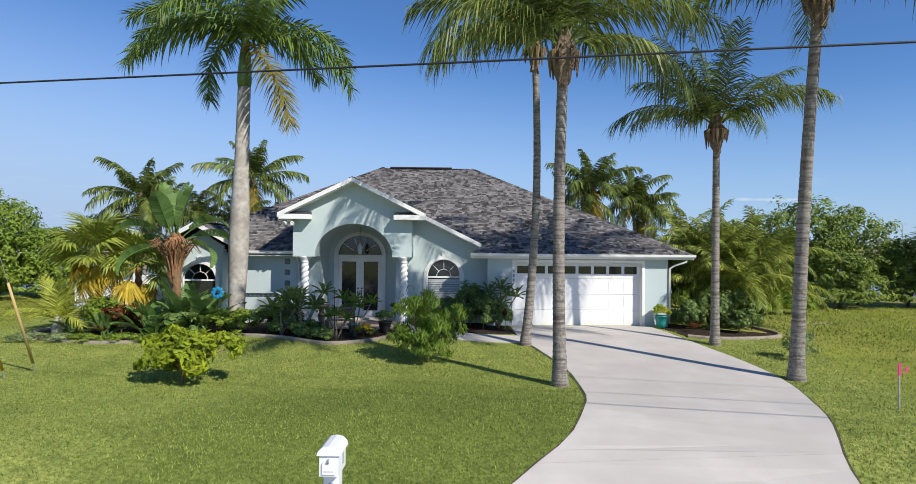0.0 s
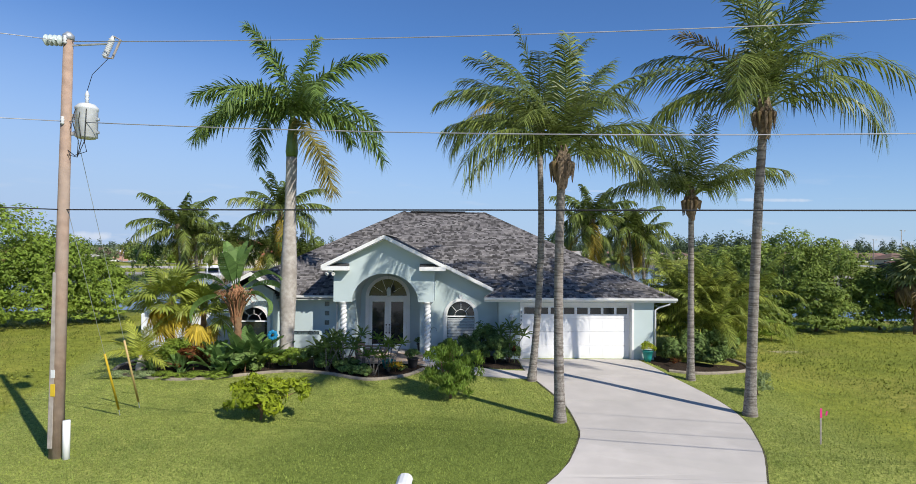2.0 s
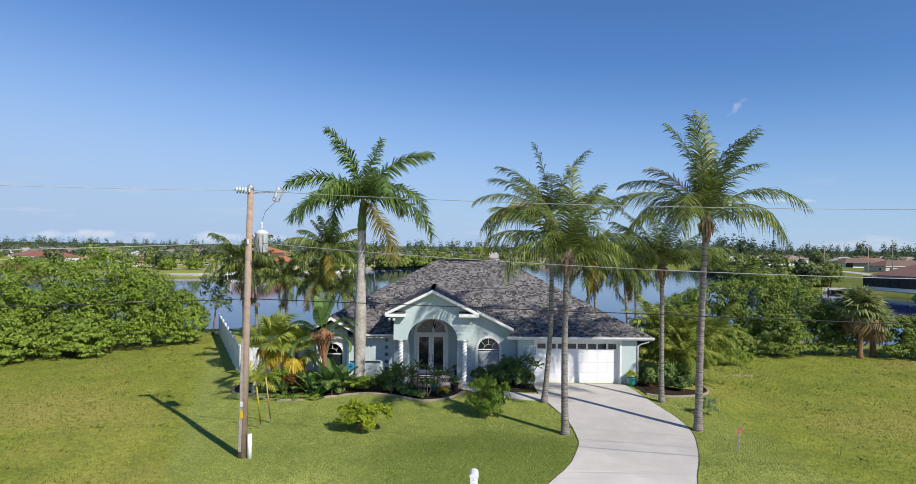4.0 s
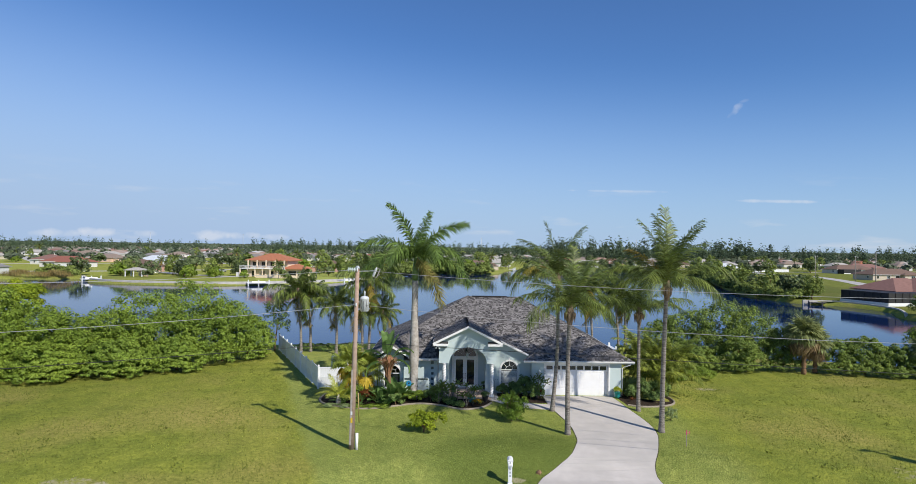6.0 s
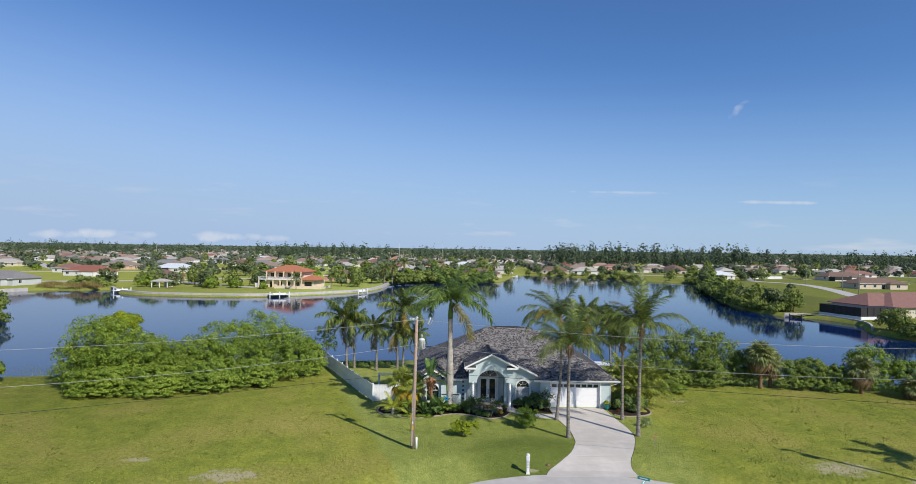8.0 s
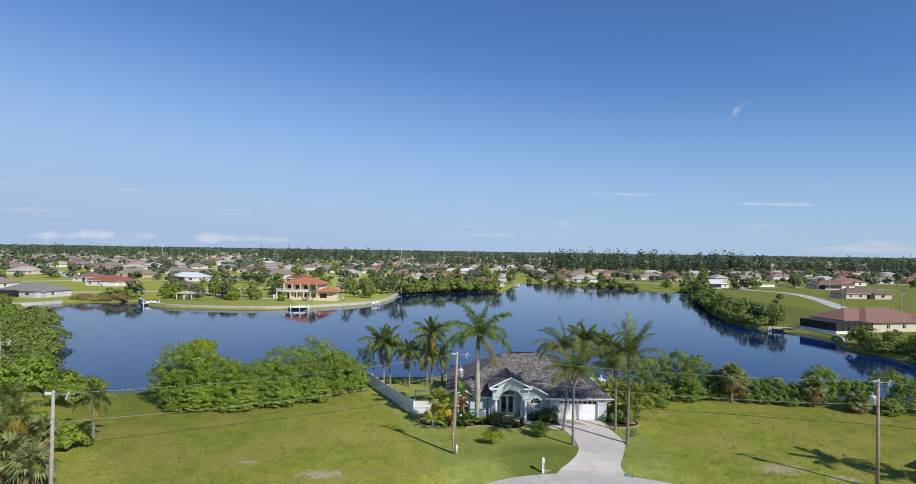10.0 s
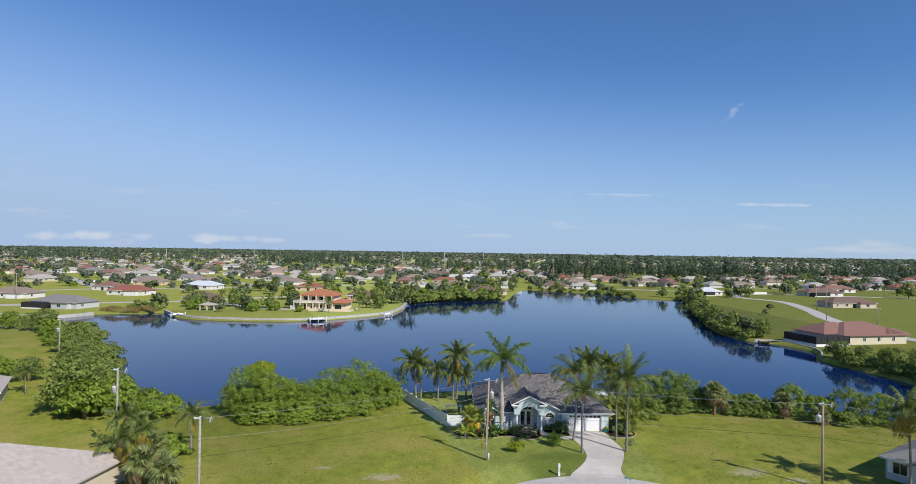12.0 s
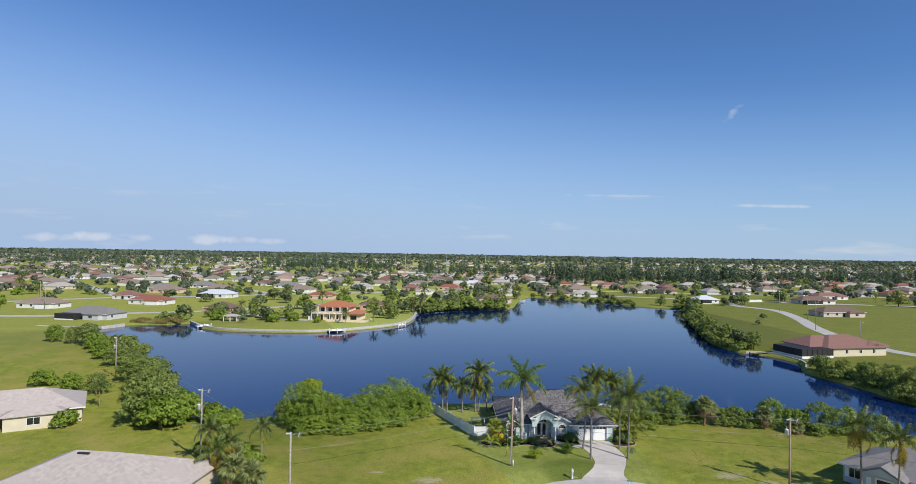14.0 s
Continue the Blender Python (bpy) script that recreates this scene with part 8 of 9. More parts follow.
part("roof", hip_roof(9, 6, 0.5, 2.9, 0.4, M["r_mauve"]), None, lh, at=Matrix.Translation((12, -4, 0.3)))
for xx in (-1, 4.5, 10):
    add_window(lh, xx, -7.5, 1.0, 1.0, 1.2, 0)
cg = part("screen_cage", box(-20.5, -8.55, -9.5, 3.5, 0.5, 3.0), M["screen"], lh, "dark screened pool cage")
part("kick_wall", box(-20.6, -8.5, -9.65, -9.51, -0.1, 0.75), M["white"], cg)
part("kick_wall", box(-20.7, -20.51, -9.65, 3.6, -0.1, 0.75), M["white"], cg)
for k in range(7):
    part("cage_post", box(-20.6 + k * 2, -20.5 + k * 2, -9.62, -9.52, 0.5, 3.05), M["alu"], cg)
    part("cage_post", box(-20.62, -20.52, -9.5 + k * 2.1, -9.4 + k * 2.1, 0.5, 3.05), M["alu"], cg)
listed.append((114, 122, 22))

# the two-storey house with an orange tile roof and balconies
vh = thing("villa", "two-storey cream villa with orange tile roof and white balconies", "house", (-72, 205, 0))
vh.rotation_euler = (0, 0, radians(-8))
part("ground_floor", box(-9, 11, -3, 9, -0.1, 3.2), M["w_villa"], vh)
part("upper_floor", box(-9, 6, -1.5, 9, 3.2, 6.4), M["w_villa"], vh)
part("roof", hip_roof(15.6, 12, 1.0, 6.42, 0.36, M["r_orange"]), None, vh, at=Matrix.Translation((-1.5, 3.3, 0)))
part("roof", hip_roof(6.5, 10, 0.8, 3.22, 0.42, M["r_orange"]), None, vh, at=Matrix.Translation((8.6, 1.5, 0.1)))
part("balcony", box(-12, 6.2, -4.5, -1.5, 3.05, 3.3, 0.02), M["white"], vh)
for k in range(7):
    xx = -11.8 + k * 3.0
    part("column", box(xx - 0.2, xx + 0.2, -4.4, -4.0, 0, 3.05), M["w_villa"], vh)
for k in range(5):
    xx = -8.6 + k * 3.6
    part("column", box(xx - 0.22, xx + 0.22, -4.3, -3.95, 3.3, 6.4), M["w_villa"], vh)
    if k < 4:
        part("pane", box(xx + 0.6, xx + 2.9, -1.54, -1.505, 4.0, 5.7), M["glass"], vh)
        part("pane", box(xx + 1.0, xx + 2.5, -3.04, -3.005, 0.1, 2.3), M["glass"], vh)
part("pane", box(7, 10, -3.04, -3.005, 0.1, 2.4), M["glass"], vh)
for k in range(40):
    part("baluster", box(-11.9 + k * 0.46, -11.78 + k * 0.46, -4.45, -4.38, 3.3, 4.2), M["white"], vh)
part("handrail", box(-12, 6.2, -4.48, -4.36, 4.2, 4.3), M["white"], vh)
part("terrace_wall", box(-3, 16, -9.3, -9.0, -0.1, 1.1), M["w_villa"], vh)
part("terrace_wall", box(15.7, 16, -9.0, 2, -0.1, 0.9), M["w_cream"], vh)
part("stair", box(-13.5, -12, -4, 2, 0, 1.6), M["w_pale"], vh)
listed.append((-72, 205, 17))

# gazebo, lone seawalls, docks and lifts on the far shore
gz = thing("gazebo", "small white open gazebo on the far shore", "gazebo", (-119, 194, 0))
for sx in (-3, 0, 3):
    for sy in (-2, 2):
        part("post", box(sx - 0.15, sx + 0.15, sy - 0.15, sy + 0.15, 0, 2.4), M["white"], gz)
part("roof", hip_roof(6, 4, 0.5, 2.42, 0.35, M["r_pale"]), None, gz)
part("back_wall", box(0, 3, 1.9, 2.0, 0, 2.3), M["w_peachy"], gz)
listed.append((-119, 194, 5))


def seawall(points, wide=0.7, label="pale concrete seawall along the shore"):
    line = smooth_line(points, 5)
    bm = bmesh.new()
    rings = []
    for i, p in enumerate(line):
        a, b = line[max(i - 1, 0)], line[min(i + 1, len(line) - 1)]
        d = Vector((b[0] - a[0], b[1] - a[1], 0)).normalized()
        s = Vector((-d.y, d.x, 0))
        rings.append([bm.verts.new(Vector((p[0], p[1], 0)) + s * o + Vector((0, 0, z))) for o, z in ((-wide / 2, -2), (-wide / 2, 0.28), (wide / 2, 0.28), (wide / 2, -2))])
    for r1, r2 in zip(rings, rings[1:]):
        for k in range(3):
            bm.faces.new((r1[k], r1[k + 1], r2[k + 1], r2[k]))
    bm.faces.new(rings[0])
    bm.faces.new(rings[-1][::-1])
    tagged(part("seawall", bm, M["seawall"]), label, "seawall", kind="structure")


seawall([(-136, 190), (-123, 173.5), (-108, 165.2), (-83, 163.2), (-70, 166), (-61, 172), (-42.6, 192), (-37, 217), (-36.5, 246)], 1.0)
seawall([(-190, 168), (-166, 164.6), (-159, 177)], 1.0)
seawall([(84, 122), (92, 119.5), (93.2, 104), (86, 91)], 0.4, "weathered grey seawall beside the pool cage")
for k, (x, y, a, w) in enumerate(((-125, 176, 40, 6), (-66, 167, 22, 7), (-42, 188, 52, 5), (33, 335, 70, 5))):
    d = thing("boat_dock", "small white boat dock on the far shore", "dock", (x, y, -0.9), "far docks")
    d.rotation_euler = (0, 0, radians(a))
    part("deck", box(-w / 2, w / 2, -2.6, 0.3, 0.75, 0.95), M["vinyl"], d)
    for sx in (-1, 0, 1):
        part("dock_post", box(sx * w * 0.45 - 0.14, sx * w * 0.45 + 0.14, -2.7, -2.4, -1, 1.9), M["vinyl"], d)
    part("bench", box(-w * 0.3, w * 0.3, -2.3, -1.8, 0.95, 1.45, 0.05), M["white"], d)
wd = thing("boat_dock", "weathered grey wooden dock beside the seawall", "dock", (89, 122.5, -0.9), "far docks")
wd.rotation_euler = (0, 0, radians(40))
for k in range(14):
    part("plank", box(-4.2 + k * 0.6, -3.64 + k * 0.6, -1.6, 1.6, 0.62, 0.70), M["dock_wood"], wd)
for sx in (-4, 0, 4):
    for sy in (-1.5, 1.5):
        part("dock_post", box(sx - 0.12, sx + 0.12, sy - 0.12, sy + 0.12, -1.2, 1.1), M["dock_wood"], wd)
wf = thing("white_fence", "long white fence beside a distant road", "fence", (203, 352, 0))
wf.rotation_euler = (0, 0, radians(12))
for k in range(10):
    part("panel", box(-13 + k * 2.6, -10.45 + k * 2.6, -0.04, 0.04, 0.05, 1.8), M["vinyl"], wf)
    part("post", box(-13.1 + k * 2.6, -12.95 + k * 2.6, -0.08, 0.08, 0, 1.95), M["vinyl"], wf)


def car(x, y, a, m, label):
    c = thing("parked_car", label, "car", (x, y, 0.05), "parked cars")
    c.rotation_euler = (0, 0, radians(a))
    prof = [(-2.1, 0.35), (2.1, 0.35), (2.15, 0.75), (1.2, 0.9), (0.7, 1.4), (-1.1, 1.42), (-1.7, 0.95), (-2.15, 0.9)]
    part("body", plate(prof, [], -0.85, 0.85), m, c)
    part("window_band", plate([(0.95, 0.95), (0.6, 1.34), (-1.05, 1.36), (-1.5, 0.97)], [], -0.87, 0.87), M["glass"], c)
    for sx in (-1.3, 1.3):
        for sy in (-0.8, 0.8):
            v, f = tube([(sx, sy - 0.1, 0.32), (sx, sy + 0.1, 0.32)], [0.32, 0.32], 12)
            part("wheel", raw_mesh("wheel", v, f, M["black"]), None, c)


for x, y, a, m, lab in ((-236, 318, 20, M["white"], "distant white parked car"), (-280, 384, -50, M["white"], "distant white parked car"), (-300, 400, 10, M["steel"], "distant silver parked car"), (-122, 214, 30, M["white"], "distant white parked car"), (-104, 236, 70, M["steel"], "distant silver parked car"), (178, 330, 60, M["dark_pot"], "distant dark parked car"), (-236, 240, 0, M["white"], "distant white parked car"), (-60, 430, 0, M["white"], "distant white parked car")):
    car(x, y, a, m, lab)

# more houses, repeated from a few patterns, out to the woods
patterns = []
for k, (wa, ro) in enumerate(((2, 0), (1, 3), (2, 0), (2, 4), (3, 6), (0, 5), (2, 5), (4, 1))):
    patterns.append(bungalow(-700 + 45 * k, 900, 20, 12, 0, W_NAMES[wa], R_NAMES[ro], "far %s bungalow with %s hip roof" % (TINT[W_NAMES[wa]], ROOF[R_NAMES[ro]]), 480 + k, detail=False, garage=k % 2 == 0))
rnd = random.Random(77)
placed = [(p.location.x, p.location.y, 14) for p in patterns] + listed
for line, wide in FAR_ROADS[1:5]:
    for (xa, ya), (xb, yb) in zip(line, line[1:]):
        n = int(math.hypot(xb - xa, yb - ya) / 7) + 1
        placed += [(xa + (xb - xa) * i / n, ya + (yb - ya) * i / n, wide * 0.4) for i in range(n)]
limit = len(placed) + 150


def free(x, y, gap):
    return not inside(x, y, shore) and all((x - a) ** 2 + (y - b) ** 2 > (gap + r) ** 2 for a, b, r in placed)


count = 0
while count < 480:
    y = 330 + 470 * rnd.random() ** 1.2
    x = rnd.uniform(-1, 1) * (y + 140) * 0.85 - 20
    row = round(y / 56) * 56 + rnd.uniform(-5, 5)
    count += 1
    if 100 < x < 340 and 560 < row < 720 or (100 < x < 330 and row < 400) or (-330 < x < -40 and row < 390):
        continue
    if free(x, row, 11) and len(placed) < limit:
        copy_thing(rnd.choice(patterns), pose(x, row, 0, 0, 0, rnd.choice((-8, 0, 6, 84, 90, 172, 180))))
        placed.append((x, row, 11))

# trees between the houses: one of each kind is grown, the rest repeat it
kinds = []
for k, (m, h, r, lab) in enumerate(((M["farleaf"], 6.5, 3.6, "distant round leafy green tree"), (M["farleaf"], 5.0, 3.0, "distant spreading green tree"), (M["shore"], 8.0, 3.8, "distant tall leafy tree"), (M["thicket"], 4.2, 2.8, "distant bright green bushy tree"))):
    if k == 1:
        blobs = [(0, 0, h * 0.62, r, r, h * 0.36), (r * 0.4, 0, h * 0.5, r * 0.7, r * 0.7, h * 0.3)]
    else:
        blobs = [(0, 0, h * 0.52, r * 0.95, r * 0.9, h * 0.46), (r * 0.55, r * 0.1, h * 0.3, r * 0.7, r * 0.7, h * 0.3), (-r * 0.5, -r * 0.2, h * 0.33, r * 0.7, r * 0.65, h * 0.33)]
    kinds.append(bush("tree", -300 + 12 * k, 140, blobs, 520, 1.12, m, lab, "tree", 500 + k, 0.22, "far trees", 0.6, z=0, clumps=30))
# fuller ones for the nearer banks
near_kinds = []
for k, (m, h, r, lab) in enumerate(((M["shore"], 6.5, 3.6, "round leafy tree on the lake bank"), (M["thicket"], 6.0, 3.4, "yellow-green leafy tree on the lake bank"), (M["shore"], 7.0, 3.6, "tall leafy tree on the lake bank"), (M["thicket"], 4.2, 2.8, "bright green bushy tree on the lake bank"))):
    blobs = [(0, 0, h * 0.52, r * 0.95, r * 0.9, h * 0.46), (r * 0.55, r * 0.1, h * 0.3, r * 0.7, r * 0.7, h * 0.3), (-r * 0.5, -r * 0.2, h * 0.33, r * 0.7, r * 0.65, h * 0.33)]
    near_kinds.append(bush("bank_tree", -300 + 12 * k, 125, blobs, 3500, 0.41, m, lab, "tree", 600 + k, 0.22, "bank trees", 0.55, z=0, clumps=80))
near_scrub = bush("shore_bush", -285, 150, [(0, 0, 1.5, 3.0, 2.4, 1.6), (1.8, 0.4, 1.1, 1.9, 1.7, 1.2), (-1.7, -0.3, 1.0, 1.8, 1.7, 1.1)], 2600, 0.38, M["shore"], "low dense shore bush hanging over the water", "bush", 506, 0.15, "shore bushes", 0.55, z=0, clumps=50)
# low shore scrub that hangs over the water
scrub = bush("shore_bush", -300, 150, [(0, 0, 1.5, 3.0, 2.4, 1.6), (1.8, 0.4, 1.1, 1.9, 1.7, 1.2), (-1.7, -0.3, 1.0, 1.8, 1.7, 1.1)], 1300, 0.62, M["shore"], "low dense shore bush hanging over the water", "bush", 505, 0.15, "shore bushes", 0.55, z=0, clumps=26)
far_palm = palm(-310, 160, (-310.3, 160.2, 6.5), "far_coconut", 15, "distant palm between the houses", 33, "far palms", (0.2, 0.14), (0, 0), 0.95, 1, rings=10, z=0)
# named spots first: the point with the villa, the banks
SPOTS = ((-107, 205, 0, 1.0), (-97, 206, 2, 0.9), (-86, 208, 0, 0.8), (-114, 212, 2, 1.0), (-132, 214, 0, 1.1), (-126, 196, 3, 1.1), (-99, 192, 3, 1.1), (-79, 192, 3, 0.7), (-46, 212, 2, 0.9), (-50, 232, 2, 1.1), (-44, 244, 0, 1.2), (-60, 240, 2, 1.1), (-103, 197, 0, 0.95), (-91, 196, 3, 0.95), (-112, 188, 1, 0.6), (-53, 214, 1, 0.8), (-48, 222, 0, 0.8), (-128, 205, 2, 0.8), (-120, 206, 0, 0.9), (-134, 208, 2, 0.7), (-143, 199, 0, 1.1), (-40, 258, 0, 1.2), (-28, 268, 3, 1.5), (-16, 277, 0, 1.3), (-5, 279, 3, 1.5), (6, 283, 3, 1.5), (14, 287, 2, 1.1), (-90, 226, 0, 1.0), (-100, 254, 2, 1.1), (-80, 262, 2, 1.1), (-54, 300, 2, 1.2))
BANK = ((124, 312, 2, 0.9), (134, 302, 2, 1.2), (137, 295, 0, 1.1), (95, 352, 1, 0.7), (70, 384, 2, 0.8), (57, 390, 0, 1.0), (128, 268, 2, 1.1), (120, 255, 0, 1.1), (115, 236, 2, 1.0), (106, 214, 1, 0.9), (100, 196, 2, 1.0), (95, 178, 2, 0.9), (92, 166, 2, 0.9), (89, 154, 0, 0.9), (88, 144, 2, 0.9), (88, 135, 0, 1.0), (90, 128, 2, 1.0), (133, 205, 1, 0.5), (150, 232, 1, 0.6))
BANK2 = ((88, 86, 2, 0.8), (90, 80, 0, 0.8), (92, 73, 2, 0.9), (93, 66, 2, 1.0), (93, 58, 2, 1.1), (96, 48, 2, 1.1), (100, 40, 0, 1.1), (98, 84, 1, 0.6), (104, 66, 0, 0.9), (112, 50, 0, 1.0), (89, 90, 2, 0.7), (190, 330, 2, 1.1), (180, 322, 0, 1.2), (170, 318, 0, 0.9), (228, 352, 0, 1.3), (240, 372, 2, 1.3), (300, 330, 2, 1.5), (310, 322, 0, 1.3))
LEFTBANK = ((-72, 27, 3, 1.5), (-76, 31, 0, 1.45), (-70, 33, 3, 1.35), (-64, 31, 3, 0.95), (-60, 30, 3, 0.8), (-80, 38, 3, 1.2), (-86, 48, 0, 1.0), (-90, 56, 2, 1.0), (-97, 66, 0, 1.1), (-103, 76, 3, 1.1), (-112, 85, 0, 0.9), (-121, 95, 3, 1.0), (-128, 106, 3, 1.1), (-134, 114, 3, 1.3), (-140, 120, 0, 1.2), (-147, 124, 2, 0.9), (-156, 127, 1, 1.0), (-98, 52, 0, 0.8), (-106, 56, 3, 1.0), (-115, 60, 3, 1.0), (-89.5, 27.8, 3, 0.8))
for x, y, k, s in SPOTS + BANK + BANK2 + LEFTBANK:
    copy_thing((near_kinds if y < 135 and abs(x) < 160 else kinds)[k], pose(x, y, -0.1, 0, 0, (x * 37 + y * 11) % 360) @ Matrix.Scale(s, 4))
rnd = random.Random(19)
for line, step, sizes, push in ((((84.6, 126), (83.9, 141), (91.9, 175), (112, 236), (133, 287), (127, 298)), 3.2, (0.75, 1.3), -1.6), (((108, 315), (99, 338), (83, 357), (65, 375), (47, 385)), 6.5, (0.6, 1.1), -1.5), (((-36, 250), (-14, 273), (18, 284)), 3.4, (1.2, 2.0), -5.0), (((-66, 33), (-80, 48), (-90, 65), (-98, 79), (-115, 103), (-133, 128)), 4.6, (0.9, 1.5), -0.6), (((88, 88), (88.5, 72), (89.5, 54), (94, 42), (110, 26)), 3.4, (0.8, 1.25), -1.6), (((-147, 187), (-137, 191)), 4, (1.2, 1.6), -0.6)):
    for (xa, ya), (xb, yb) in zip(line, line[1:]):
        L = math.hypot(xb - xa, yb - ya)
        nx_, ny_ = (yb - ya) / L, -(xb - xa) / L
        side = 1 if not inside((xa + xb) / 2 + nx_ * 6, (ya + yb) / 2 + ny_ * 6, shore) else -1
        for i in range(int(L / step)):
            f = (i + rnd.uniform(0.1, 0.9)) * step / L
            off = side * (push + rnd.uniform(0, 4.2))
            copy_thing(near_scrub if ya < 100 else scrub, pose(xa + (xb - xa) * f + nx_ * off, ya + (yb - ya) * f + ny_ * off, -0.5 if push < -1 else -0.3, 0, 0, rnd.uniform(0, 360)) @ Matrix.Scale(rnd.uniform(*sizes), 4))
for x, y, s in ((-66, 190, 0.75), (-54, 197, 0.8), (-118, 222, 0.9), (-37, 232, 1.1), (-34, 240, 1.2), (-125, 225, 0.8), (-91.6, 42.1, 0.6), (20, 318, 1.2), (33, 345, 1.1), (-82, 280, 1.2), (-94, 275, 1.1), (-49.5, 13.0, 0.7)):
    copy_thing(far_palm, pose(x, y, height(x, y), 0, 0, (x * 31 + y * 17) % 360) @ Matrix.Scale(s, 4))
for k, (x, y, hx, hy, hz, s) in enumerate(((37.4, -0.5, 37.3, -0.2, 9.2, 0.92), (40.1, -3.5, 40.5, -3.6, 8.3, 0.9), (-52.0, 1.6, -52.2, 0.8, 4.6, 0.8), (-51.3, 4.2, -51.5, 4.0, 5.0, 0.75), (-56.5, 9.5, -56.6, 10.0, 4.8, 0.75))):
    palm(x, y, (hx, hy, hz), "far_coconut", 17, "coconut palm with yellowed lower fronds near a neighbouring house", 50 + k, "street palms", (0.15, 0.11), (0.1, 0), s, 4, rings=30)
for k, (x, y, th, s) in enumerate(((-46.5, -1.0, 2.0, 1.3), (-49.5, 0.5, 2.4, 1.4), (-52.5, 9.0, 1.6, 1.3))):
    fan_palm("sabal_palm", x, y, th, 20, SAB, SAB_OLD, 8, "sabal palm with hanging dead leaves on the open lot", 95 + k, s, 0.2, "sabal palms")
for k, (x, y, r, h) in enumerate(((-61, 27, 3.0, 3.0), (-58, 15, 2.4, 2.2), (-53, 13, 2.2, 2.0), (-50, 10, 1.8, 1.6))):
    bush("thicket_bush", x, y, [(0, 0, h * 0.5, r, r * 0.85, h * 0.5)], 2200, 0.36, M["thicket"], "low leafy thicket bush at the lake shore", "bush", 520 + k, 0.1, "lot thicket", z=0)
for k, (x, y, w) in enumerate(((-151, 183, 9), (-143, 185, 6), (-44, 40, 6), (-50, 37, 4))):
    rd = thing("reed_bed", "dry straw-coloured reeds at the water's edge", "reeds", (x, y, -0.5), "reed beds")
    part("reeds", leaf_cloud("reeds", [(0, 0, 1.2, w, 1.2, 1.2)], 1600, 1.5, M["reed"], 530 + k, 0.05, 24, -3.0), None, rd)
rnd = random.Random(91)
for i in range(300):
    y = 215 + 500 * rnd.random() ** 1.4
    x = rnd.uniform(-1, 1) * (y + 120) * 0.95 - 20
    if not free(x, y, 3) or (-230 < x < -40 and y < 250) or (100 < x < 330 and y < 330):
        continue
    if rnd.random() < 0.12:
        copy_thing(far_palm, pose(x, y, 0, 0, 0, rnd.uniform(0, 360)) @ Matrix.Scale(rnd.uniform(0.8, 1.4), 4))
    else:
        copy_thing(rnd.choice(kinds), pose(x, y, -0.1, 0, 0, rnd.uniform(0, 360)) @ Matrix.Scale(rnd.uniform(0.55, 1.35), 4))


# woods and scattered trees too far to tell apart
def woods(name, spots, m, label, seed, quads=16, leaf=1.0):
    """spots: rows of x, y, height, radius."""
    r = np.random.RandomState(seed)
    s = np.repeat(np.array(spots), quads, axis=0)
    n = len(s)
    d = r.normal(size=(n, 3))
    d /= np.linalg.norm(d, axis=1)[:, None]
    f = r.uniform(0.35, 1.0, n)
    c = np.stack([s[:, 0] + d[:, 0] * s[:, 3] * f, s[:, 1] + d[:, 1] * s[:, 3] * f, s[:, 2] * (0.55 + 0.43 * d[:, 2] * f)], 1)
    q = d + r.normal(scale=0.4, size=(n, 3)) + np.array([0, -0.3, 0.3])
    q /= np.linalg.norm(q, axis=1)[:, None]
    a = np.cross(q, r.normal(size=(n, 3)))
    a /= np.linalg.norm(a, axis=1)[:, None]
    b = np.cross(q, a)
    L = (s[:, 3] * r.uniform(0.45, 0.85, n) * leaf)[:, None]
    v = np.stack([c - a * L * 0.7, c + b * L * 0.4, c + a * L * 0.7, c - b * L * 0.4], 1).reshape(-1, 3)
    v[:, 2] = np.clip(v[:, 2], 0, np.repeat(s[:, 2], 4) * 1.1)
    me = bpy.data.meshes.new(name)
    me.vertices.add(n * 4)
    me.vertices.foreach_set("co", v.astype(np.float32).ravel())
    me.loops.add(n * 4)
    me.loops.foreach_set("vertex_index", np.arange(n * 4, dtype=np.int32))
    me.polygons.add(n)
    me.polygons.foreach_set("loop_start", np.arange(0, n * 4, 4, dtype=np.int32))
    me.update(calc_edges=True)
    me.materials.append(m)
    tagged(part(name, me), label, "woods", kind="stuff")


r = np.random.RandomState(5)
spots = []
for x0, x1, y0, y1, n, h0, h1 in ((105, 330, 575, 700, 420, 18, 31), (300, 620, 640, 860, 420, 15, 27), (-330, -120, 900, 1100, 300, 18, 31), (-60, 120, 700, 900, 240, 14, 26), (-900, -500, 1000, 1250, 260, 18, 30), (600, 1100, 750, 1000, 300, 14, 24)):
    n = int(n * 0.75)
    hh = h0 * 0.7 + (h1 - h0 * 0.7) * r.rand(n) ** 2
    spots += list(np.stack([r.uniform(x0, x1, n), r.uniform(y0, y1, n), hh, hh * r.uniform(0.13, 0.24, n)], 1))
woods("pine_woods", spots, M["pine"], "dark feathery pine woods beyond the houses", 6, 72, 0.52)
spots = []
